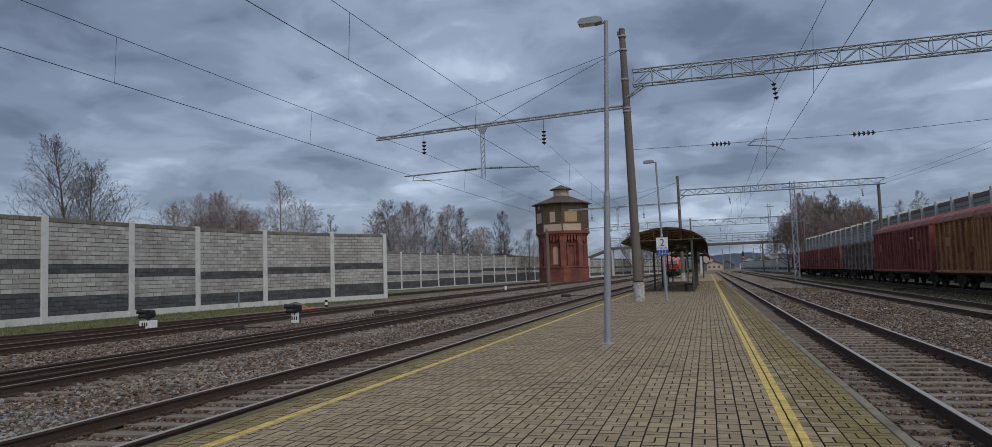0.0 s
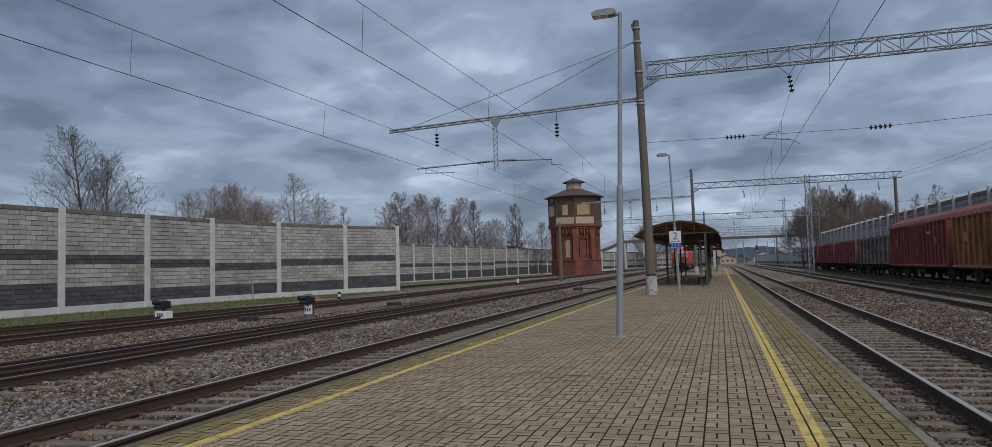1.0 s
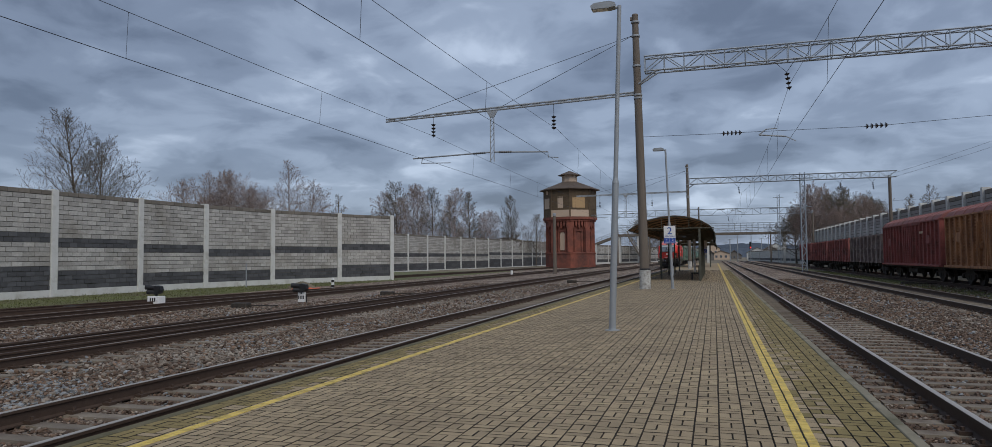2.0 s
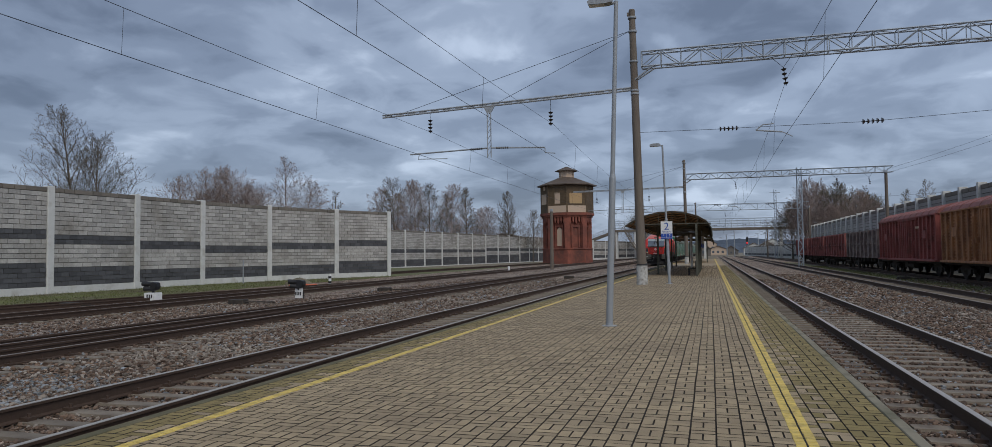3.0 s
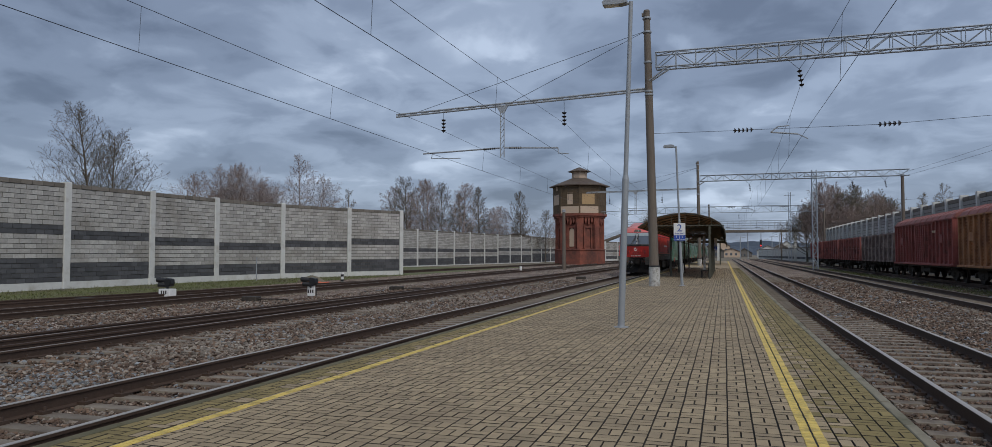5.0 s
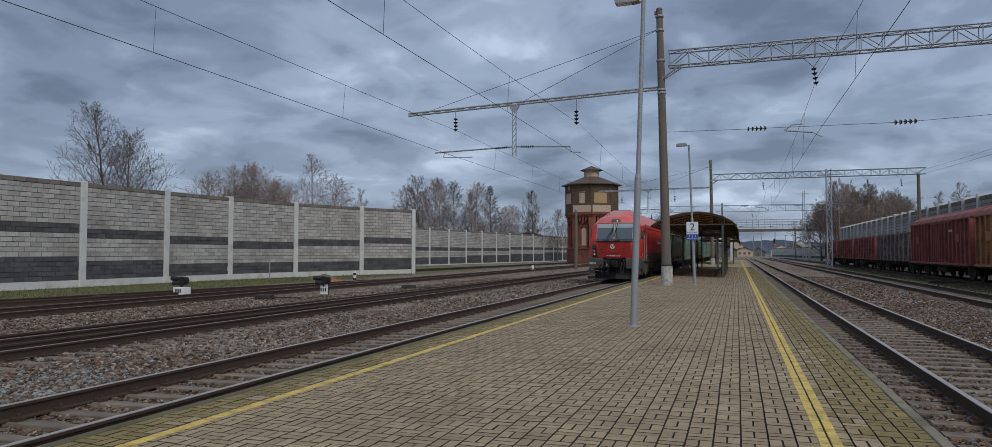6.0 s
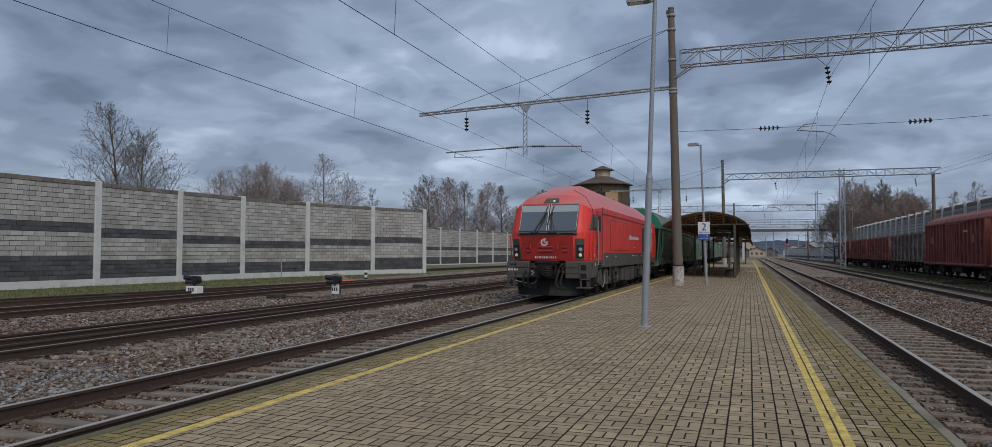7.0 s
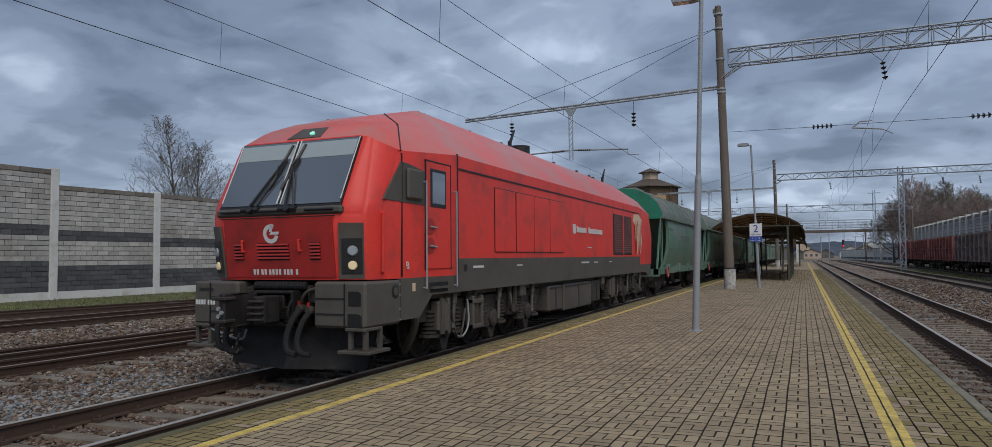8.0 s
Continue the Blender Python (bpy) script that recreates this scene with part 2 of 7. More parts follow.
LAMP_RED = glow("red_signal_lamp", (0.9, 0.05, 0.05), 1.2)


def glass_mat():
    m = bpy.data.materials.new("windscreen_glass")
    m.use_nodes = True
    b = m.node_tree.nodes["Principled BSDF"]
    b.inputs["Base Color"].default_value = (0.085, 0.1, 0.115, 1)
    b.inputs["Roughness"].default_value = 0.05
    b.inputs["IOR"].default_value = 2.2
    b.inputs["Coat Weight"].default_value = 1.0
    b.inputs["Coat Roughness"].default_value = 0.03
    return m


GLASS = glass_mat()


def lets_light_through(m, color, share):
    """A thin translucent sheet."""
    nt = m.node_tree
    out, b = nt.nodes["Material Output"], nt.nodes["Principled BSDF"]
    tr, mx = nt.nodes.new("ShaderNodeBsdfTranslucent"), nt.nodes.new("ShaderNodeMixShader")
    tr.inputs[0].default_value, mx.inputs[0].default_value = (*color, 1), share
    nt.links.new(b.outputs[0], mx.inputs[1]); nt.links.new(tr.outputs[0], mx.inputs[2]); nt.links.new(mx.outputs[0], out.inputs[0])


lets_light_through(CANOPY, (0.5, 0.33, 0.2), 0.45)


def ballast_mat():
    """Crushed stone: one shade for each stone, dark gaps, broad brown and grey drifts."""
    m = bpy.data.materials.new("ballast_bed")
    m.use_nodes = True
    nt = m.node_tree
    add, link = nt.nodes.new, nt.links.new
    b = nt.nodes["Principled BSDF"]
    geo = add("ShaderNodeNewGeometry")
    v, e = add("ShaderNodeTexVoronoi"), add("ShaderNodeTexVoronoi")
    e.feature = "DISTANCE_TO_EDGE"
    for n in (v, e):
        n.inputs["Scale"].default_value = 15.0
        link(geo.outputs["Position"], n.inputs["Vector"])
    bw = add("ShaderNodeRGBToBW"); link(v.outputs["Color"], bw.inputs[0])
    ramp = add("ShaderNodeValToRGB")
    c = ramp.color_ramp.elements
    c[0].position, c[0].color = 0.2, (0.13, 0.095, 0.073, 1)
    c[1].position, c[1].color = 0.8, (0.6, 0.54, 0.47, 1)
    c.new(0.5).color = (0.3, 0.235, 0.185, 1)
    link(bw.outputs[0], ramp.inputs[0])
    big = add("ShaderNodeTexNoise"); big.inputs["Scale"].default_value, big.inputs["Detail"].default_value = 0.45, 5
    link(geo.outputs["Position"], big.inputs["Vector"])
    tint = add("ShaderNodeValToRGB")
    t = tint.color_ramp.elements
    t[0].position, t[0].color = 0.35, (0.72, 0.6, 0.5, 1)
    t[1].position, t[1].color = 0.65, (1.15, 1.1, 1.05, 1)
    link(big.outputs[0], tint.inputs[0])
    mul = add("ShaderNodeMixRGB"); mul.blend_type = "MULTIPLY"; mul.inputs[0].default_value = 1.0
    link(ramp.outputs[0], mul.inputs[1]); link(tint.outputs[0], mul.inputs[2])
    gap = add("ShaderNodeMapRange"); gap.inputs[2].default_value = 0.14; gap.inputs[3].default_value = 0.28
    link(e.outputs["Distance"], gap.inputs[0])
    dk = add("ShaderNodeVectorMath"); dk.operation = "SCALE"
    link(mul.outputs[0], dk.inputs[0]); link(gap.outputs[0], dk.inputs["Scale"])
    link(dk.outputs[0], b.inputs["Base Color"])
    b.inputs["Roughness"].default_value = 0.95
    bp = add("ShaderNodeBump"); bp.inputs["Strength"].default_value = 1.0; bp.inputs["Distance"].default_value = 0.05
    link(gap.outputs[0], bp.inputs["Height"]); link(bp.outputs[0], b.inputs["Normal"])
    return m


BALLAST = ballast_mat()


# ---- mesh helpers ----
def link_mesh(name, bm, material, parent=None, label="", smooth=False):
    me = bpy.data.meshes.new(name)
    bmesh.ops.recalc_face_normals(bm, faces=bm.faces)
    bm.to_mesh(me)
    bm.free()
    me.materials.append(material)
    if smooth:
        me.polygons.foreach_set("use_smooth", [True] * len(me.polygons))
        me.set_sharp_from_angle(angle=radians(34))
    ob = new(name, me)
    if parent is not None:
        ob.parent = parent
    if label:
        ob["label"] = label
    return ob


part = link_mesh


def thing(name, label, category, group="", kind="", at=(0, 0, 0), turn=0):
    ob = new(name)
    ob.empty_display_size = 0.3
    ob.matrix_basis = pose(*at, 0, 0, turn)
    return tagged(ob, label, category, group, kind)


def box(bm, x0, x1, y0, y1, z0, z1, m=None, bevel=0.0):
    c = [(x, y, z) for z in (z0, z1) for y in (y0, y1) for x in (x0, x1)]
    v = [bm.verts.new(m @ Vector(p) if m else p) for p in c]
    f = [bm.faces.new([v[i] for i in q]) for q in ((0, 2, 3, 1), (4, 5, 7, 6), (0, 1, 5, 4), (2, 6, 7, 3), (0, 4, 6, 2), (1, 3, 7, 5))]
    if bevel:
        es = list({e for g in f for e in g.edges})
        bmesh.ops.bevel(bm, geom=es, offset=bevel, segments=1, affect="EDGES")


def rod(bm, a, b, r, r2=None, n=8, cap=True):
    a, b = Vector(a), Vector(b)
    r2 = r if r2 is None else r2
    q = (b - a).to_track_quat("Z", "Y").to_matrix()
    ring = [[bm.verts.new(p + q @ Vector((rr * math.cos(2 * math.pi * i / n), rr * math.sin(2 * math.pi * i / n), 0))) for i in range(n)] for p, rr in ((a, r), (b, r2))]
    for i in range(n):
        bm.faces.new((ring[0][i], ring[0][(i + 1) % n], ring[1][(i + 1) % n], ring[1][i]))
    if cap and n > 2:
        bm.faces.new(ring[0][::-1]); bm.faces.new(ring[1])


def bent_tube(bm, pts, r, n=8):
    """One closed tube along a few points, its corners rounded off."""
    p = [Vector(q) for q in pts]
    for _ in range(2):
        p = [p[0], *(q for a, b in zip(p, p[1:]) for q in (a.lerp(b, 0.25), a.lerp(b, 0.75))), p[-1]]
    last = None
    for i, q in enumerate(p):
        way = (p[min(i + 1, len(p) - 1)] - p[max(i - 1, 0)]).normalized()
        u = way.cross(Vector((0.3, 1.0, 0.1))).normalized()
        v = way.cross(u)
        ring = [bm.verts.new(q + u * r * math.cos(6.2832 * k / n) + v * r * math.sin(6.2832 * k / n)) for k in range(n)]
        if last:
            for k in range(n):
                bm.faces.new((last[k], last[(k + 1) % n], ring[(k + 1) % n], ring[k]))
        else:
            bm.faces.new(ring[::-1])
        last = ring
    bm.faces.new(last)


def lathe(bm, profile, n=16, at=(0, 0, 0), axis="z", phase=0.0):
    rings = []
    for r, h in profile:
        ring = []
        for i in range(n):
            a = 2 * math.pi * i / n + phase
            p = (r * math.cos(a), r * math.sin(a), h)
            if axis == "x":
                p = (p[2], p[0], p[1])
            if axis == "y":
                p = (p[0], p[2], p[1])
            ring.append(bm.verts.new((p[0] + at[0], p[1] + at[1], p[2] + at[2])))
        rings.append(ring)
    for k in range(len(rings) - 1):
        for i in range(n):
            bm.faces.new((rings[k][i], rings[k][(i + 1) % n], rings[k + 1][(i + 1) % n], rings[k + 1][i]))
    bm.faces.new(rings[0][::-1]); bm.faces.new(rings[-1])


def extrude_poly(bm, pts, axis, d0, d1):
    """A prism: 2D outline swept along an axis."""
    def put(p, d):
        return {"x": (d, p[0], p[1]), "y": (p[0], d, p[1]), "z": (p[0], p[1], d)}[axis]
    a = [bm.verts.new(put(p, d0)) for p in pts]
    b = [bm.verts.new(put(p, d1)) for p in pts]
    n = len(pts)
    for i in range(n):
        bm.faces.new((a[i], a[(i + 1) % n], b[(i + 1) % n], b[i]))
    bm.faces.new(a[::-1]); bm.faces.new(b)


def wire(name, pts, r=0.012, label="", group="", parent=None, material=None):
    cu = bpy.data.curves.new(name, "CURVE")
    cu.dimensions, cu.bevel_depth, cu.bevel_resolution = "3D", r * 0.75, 0
    s = cu.splines.new("POLY")
    s.points.add(len(pts) - 1)
    for p, q in zip(s.points, pts):
        p.co = (*q, 1)
    cu.materials.append(material or WIRE)
    ob = new(name, cu)
    if parent is not None:
        ob.parent = parent
    elif label:
        tagged(ob, label, "wire", group)
    return ob


def sag(a, b, drop, n=12):
    a, b = Vector(a), Vector(b)
    return [a.lerp(b, i / n) - Vector((0, 0, drop * 4 * (i / n) * (1 - i / n))) for i in range(n + 1)]


def text(name, body, size, m, material, parent, depth=0.004):
    cu = bpy.data.curves.new(name, "FONT")
    cu.body, cu.size, cu.extrude = body, size, depth
    cu.align_x, cu.align_y = "CENTER", "CENTER"
    cu.materials.append(material)
    ob = new(name, cu)
    ob.parent = parent
    ob.matrix_basis = m
    return ob


# ---- the large structure ----
RAIL_Z = -0.20
BED_Z = -0.41
TRACKS = {"L1": -6.82, "L2": -12.6, "L3": -20.1, "R1": 3.32, "R2": 8.8, "R3": 14.0}


def ground():
    bm = bmesh.new()
    box(bm, -900, 900, -60, 2500, -3.0, -0.52)
    return tagged(part("ground", bm, SOIL), "dull brown soil with thin grass", "ground", kind="structure")


def ballast():
    bm = bmesh.new()
    extrude_poly(bm, [(-27.6, -0.515), (-26.6, BED_Z), (-5.06, BED_Z), (-5.06, -0.515)], "y", -12, 260)
    extrude_poly(bm, [(1.56, -0.515), (1.56, BED_Z), (16.5, BED_Z), (17.5, -0.515)], "y", -12, 260)
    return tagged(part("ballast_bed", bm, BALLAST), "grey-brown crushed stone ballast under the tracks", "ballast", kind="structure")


def rails(name, cx, y0, y1, top, label):
    t = thing(name, label, "railway track", kind="structure")
    for s in (-1, 1):
        bm = bmesh.new()
        x = cx + s * 0.797
        prof = [(-0.075, -0.18), (0.075, -0.18), (0.075, -0.165), (0.012, -0.15), (0.012, -0.045), (0.037, -0.035), (0.037, -0.006), (-0.037, -0.006), (-0.037, -0.035), (-0.012, -0.045), (-0.012, -0.15), (-0.075, -0.165)]
        extrude_poly(bm, [(x + a, RAIL_Z + b) for a, b in prof], "y", y0, y1)
        r = part("rail", bm, RAIL_SIDE, t)
        bm = bmesh.new()
        box(bm, x - 0.034, x + 0.034, y0, y1, RAIL_Z - 0.0055, RAIL_Z)
        part("rail_head", bm, top, r)
    return t


ground()
ballast()
for key, x in TRACKS.items():
    rails("track_" + key.lower(), x, -10, 260, RAIL_TOP if key in ("L1", "R1") else RAIL_DULL, "rusty steel rails on sleepers in ballast")


def platform():
    t = thing("platform", "low island platform paved with grey-brown concrete blocks", "platform", kind="structure")
    bm = bmesh.new()
    box(bm, -4.93, 1.45, -6, 150, -0.6, -0.018)
    part("joint_bed", bm, JOINT, t)
    for x0, x1 in ((-5.05, -4.93), (1.45, 1.55)):
        y = -6.0
        while y < 150:
            d = 1.0 if y < 50 else 5.0
            bm = bmesh.new()
            j = random.uniform(-0.004, 0.004)
            box(bm, x0 + j, x1 + j, y + 0.004, y + d - 0.004, -0.6, 0.002 + j, bevel=0.008)
            part("kerb", bm, KERB_MOSS if x0 < 0 else KERB, t)
            y += d
    return t


platform()


def turnout():
    """Closure and guard rails of a turnout beside the second track, sleepers under them."""
    t = thing("turnout", "rusty turnout rails lying close beside another track", "railway turnout", kind="structure")
    prof = [(-0.075, -0.18), (0.075, -0.18), (0.075, -0.165), (0.012, -0.15), (0.012, -0.045), (0.037, -0.035), (0.037, 0.0), (-0.037, 0.0), (-0.037, -0.035), (-0.012, -0.045), (-0.012, -0.15), (-0.075, -0.165)]
    for (xa, ya), (xb, yb) in (((-12.75, -4), (-11.98, 60)), ((-14.25, -4), (-13.55, 60)), ((-27.2, 4), (-20.95, 43)), ((-25.7, 4), (-19.42, 43)), ((-29.5, 62), (-22.0, 190)), ((-31.1, 62), (-23.6, 190))):
        bm = bmesh.new()
        a = [bm.verts.new((xa + p[0], ya, RAIL_Z - 0.004 + p[1])) for p in prof]
        b = [bm.verts.new((xb + p[0], yb, RAIL_Z - 0.004 + p[1])) for p in prof]
        n = len(prof)
        for i in range(n):
            bm.faces.new((a[i], a[(i + 1) % n], b[(i + 1) % n], b[i]))
        part("rail", bm, RAIL_SIDE, t)


turnout()


# ---- the train: a locomotive with grain hoppers, track centre x = 0, rail top z = 0, front at y = 0 ----
LOCO_LEN = 20.2


def shell_rings():
    h = [
        [(0.98, 0.16, 1.38), (1.04, 0.05, 2.28), (1.05, 0.12, 2.48), (1.09, 0.60, 3.44), (0.95, 0.95, 3.68), (0.50, 1.05, 3.78)],
        [(1.29, 0.32, 1.38), (1.33, 0.22, 2.28), (1.34, 0.28, 2.48), (1.22, 0.66, 3.38), (1.05, 1.10, 3.70), (0.50, 1.30, 3.84)],
        [(1.45, 0.62, 1.38), (1.47, 0.52, 2.28), (1.47, 0.56, 2.48), (1.46, 0.98, 3.24), (1.10, 1.50, 3.74), (0.55, 2.00, 4.04)],
        [(1.47, 2.80, 1.38), (1.47, 2.80, 2.28), (1.47, 2.80, 2.48), (1.47, 2.80, 3.40), (1.02, 2.95, 3.88), (0.58, 3.10, 4.30)],
    ]
    return h + [[(x, LOCO_LEN - y, z if z < 4.1 else 4.22) for x, y, z in r] for r in reversed(h)]


def loco_shell(lo, hi, ends, material, name, parent, off=0.0):
    rings = shell_rings()
    bm = bmesh.new()
    for side in (-1, 1):
        vs = [[bm.verts.new((side * x, y, z)) for x, y, z in r[lo:hi + 1]] for r in rings]
        for a, b in zip(vs, vs[1:]):
            for i in range(hi - lo):
                bm.faces.new((a[i], b[i], b[i + 1], a[i + 1]))
    bm.verts.ensure_lookup_table()
    n = hi - lo + 1
    k = len(rings) * n
    for e in (0, len(rings) - 1):
        for i in range(n - 1):
            bm.faces.new([bm.verts[j] for j in (e * n + i, e * n + i + 1, k + e * n + i + 1, k + e * n + i)])
    if hi == 5:
        for r in range(len(rings) - 1):
            bm.faces.new([bm.verts[j] for j in (r * n + n - 1, (r + 1) * n + n - 1, k + (r + 1) * n + n - 1, k + r * n + n - 1)])
    bmesh.ops.remove_doubles(bm, verts=bm.verts, dist=0.0005)
    es = [e for e in bm.edges if len(e.link_faces) == 2 and e.calc_face_angle(0) > 0.3]
    bmesh.ops.recalc_face_normals(bm, faces=bm.faces)
    bmesh.ops.bevel(bm, geom=es, offset=0.05, segments=3, affect="EDGES", clamp_overlap=True)
    return part(name, bm, material, parent, smooth=True)


def quad_slab(name, pts, depth, material, parent, label="", push=0.012):
    """A flat panel set on a surface: outline points, thickened along its normal (towards -y or +x as wound)."""
    p = [Vector(q) for q in pts]
    n = (p[1] - p[0]).cross(p[2] - p[0]).normalized()
    bm = bmesh.new()
    a = [bm.verts.new(q + n * push) for q in p]
    b = [bm.verts.new(q - n * depth) for q in p]
    bm.faces.new(a); bm.faces.new(b[::-1])
    k = len(p)
    for i in range(k):
        bm.faces.new((a[i], b[i], b[(i + 1) % k], a[(i + 1) % k]))
    return part(name, bm, material, parent, label)


def wheelset(parent, y, r, name="wheelset"):
    w = part(name, bmesh.new(), UNDER, parent)
    w.matrix_basis = pose(0, y, r)
    bm = bmesh.new()
    rod(bm, (-0.95, 0, 0), (0.95, 0, 0), 0.09, n=10)
    me = w.data
    bm.to_mesh(me); bm.free()
    for s in (-1, 1):
        bm = bmesh.new()
        lathe(bm, [(r + 0.028, s * 0.72), (r + 0.028, s * 0.75), (r, s * 0.765), (r - 0.005, s * 0.86), (r - 0.06, s * 0.862), (r - 0.075, s * 0.835), (0.2, s * 0.815), (0.15, s * 0.87), (0.03, s * 0.87)], 28, axis="x")
        part("wheel", bm, UNDER, w)
        for i in range(6):
            a = i * math.pi / 3
            bm = bmesh.new()
            rod(bm, (s * 0.82, math.cos(a) * r * 0.55, math.sin(a) * r * 0.55), (s * 0.86, math.cos(a) * r * 0.55, math.sin(a) * r * 0.55), 0.04, n=8)
            part("bolt", bm, LOCO_GREY, w)
    return w


def coil(bm, x, y, z0, z1, r):
    n = 6
    prof = [(r * 0.7, z0)]
    for i in range(n):
        z, d = z0 + (z1 - z0) * (i + 0.5) / n, (z1 - z0) / n
        prof += [(r * 0.72, z - d * 0.4), (r, z - d * 0.2), (r, z + d * 0.2), (r * 0.72, z + d * 0.4)]
    lathe(bm, prof + [(r * 0.7, z1)], 12, at=(x, y, 0))


def loco_bogie(loco, ys):
    for side in (-1, 1):
        s = side
        bm = bmesh.new()
        x0, x1 = sorted((s * 1.12, s * 1.26))
        y0, y1 = ys[0] - 0.95, ys[2] + 0.95
        extrude_poly(bm, [(y0, 0.80), (y0 + 0.2, 0.66), (ys[0] + 0.35, 0.66), (ys[0] + 0.6, 0.58), (ys[1] - 0.45, 0.58), (ys[1] - 0.3, 0.7), (ys[1] + 0.3, 0.7), (ys[1] + 0.45, 0.58), (ys[2] - 0.6, 0.58), (ys[2] - 0.35, 0.66), (y1 - 0.2, 0.66), (y1, 0.80), (y1, 0.96), (y0, 0.96)], "x", x0, x1)
        part("bogie_frame", bm, UNDER, loco)
        for y in ys:
            bm = bmesh.new()
            xa, xb = sorted((s * 1.0, s * 1.32))
            box(bm, xa, xb, y - 0.2, y + 0.2, 0.34, 0.72, bevel=0.05)
            lathe(bm, [(0.17, s * 1.3), (0.17, s * 1.36), (0.1, s * 1.39), (0.03, s * 1.39)], 14, at=(0, y, 0.53), axis="x")
            extrude_poly(bm, [(y - 0.17, 0.36), (y + 0.17, 0.36), (y + 0.07, 0.16), (y - 0.07, 0.16)], "x", *sorted((s * 1.14, s * 1.3)))
            part("axle_box", bm, UNDER, loco)
            for d in (-0.42, 0.42):
                bm = bmesh.new()
                coil(bm, s * 1.25, y + d, 0.44, 0.84, 0.135)
                rod(bm, (s * 1.25, y + d, 0.40), (s * 1.25, y + d, 0.45), 0.17, n=12)
                part("coil_spring", bm, UNDER, loco)
            bm = bmesh.new()
            rod(bm, (s * 1.38, y + 0.16, 0.5), (s * 1.36, y + 0.24, 0.9), 0.035, n=8)
            rod(bm, (s * 1.36, y + 0.24, 0.9), (s * 1.35, y + 0.28, 1.12), 0.055, n=8)
            part("damper", bm, LOCO_GREY, loco)
        for yy in (ys[0] + 1.0, ys[1] + 1.0):
            bm = bmesh.new()
            box(bm, *sorted((s * 1.14, s * 1.34)), yy - 0.14, yy + 0.14, 0.5, 1.12, bevel=0.03)
            box(bm, *sorted((s * 1.2, s * 1.4)), yy - 0.06, yy + 0.24, 0.55, 0.7, bevel=0.02)
            rod(bm, (s * 1.36, yy + 0.05, 0.7), (s * 1.36, yy + 0.05, 1.1), 0.06, n=8)
            part("brake_unit", bm, UNDER, loco)
        bm = bmesh.new()
        box(bm, *sorted((s * 1.28, s * 1.44)), ys[0] - 0.45, ys[0] - 0.05, 0.5, 0.98, bevel=0.025)
        box(bm, *sorted((s * 1.43, s * 1.47)), ys[0] - 0.4, ys[0] - 0.3, 0.45, 1.02)
        box(bm, *sorted((s * 1.43, s * 1.47)), ys[0] - 0.2, ys[0] - 0.1, 0.45, 1.02)
        rod(bm, (s * 1.46, ys[0] - 0.25, 0.5), (s * 1.46, ys[0] - 0.25, 0.95), 0.05, n=8)
        part("sand_box", bm, LOCO_GREY, loco)
        rod_bm = bmesh.new()
        pts = [Vector((s * 1.4, ys[0] + 0.1 + 0.5 * t, 0.32 + 1.9 * (t - 0.5) ** 2)) for t in [i / 8 for i in range(9)]]
        for a, b in zip(pts, pts[1:]):
            rod(rod_bm, a, b, 0.018, n=6, cap=False)
        part("cable", rod_bm, LOCO_GREY, loco)


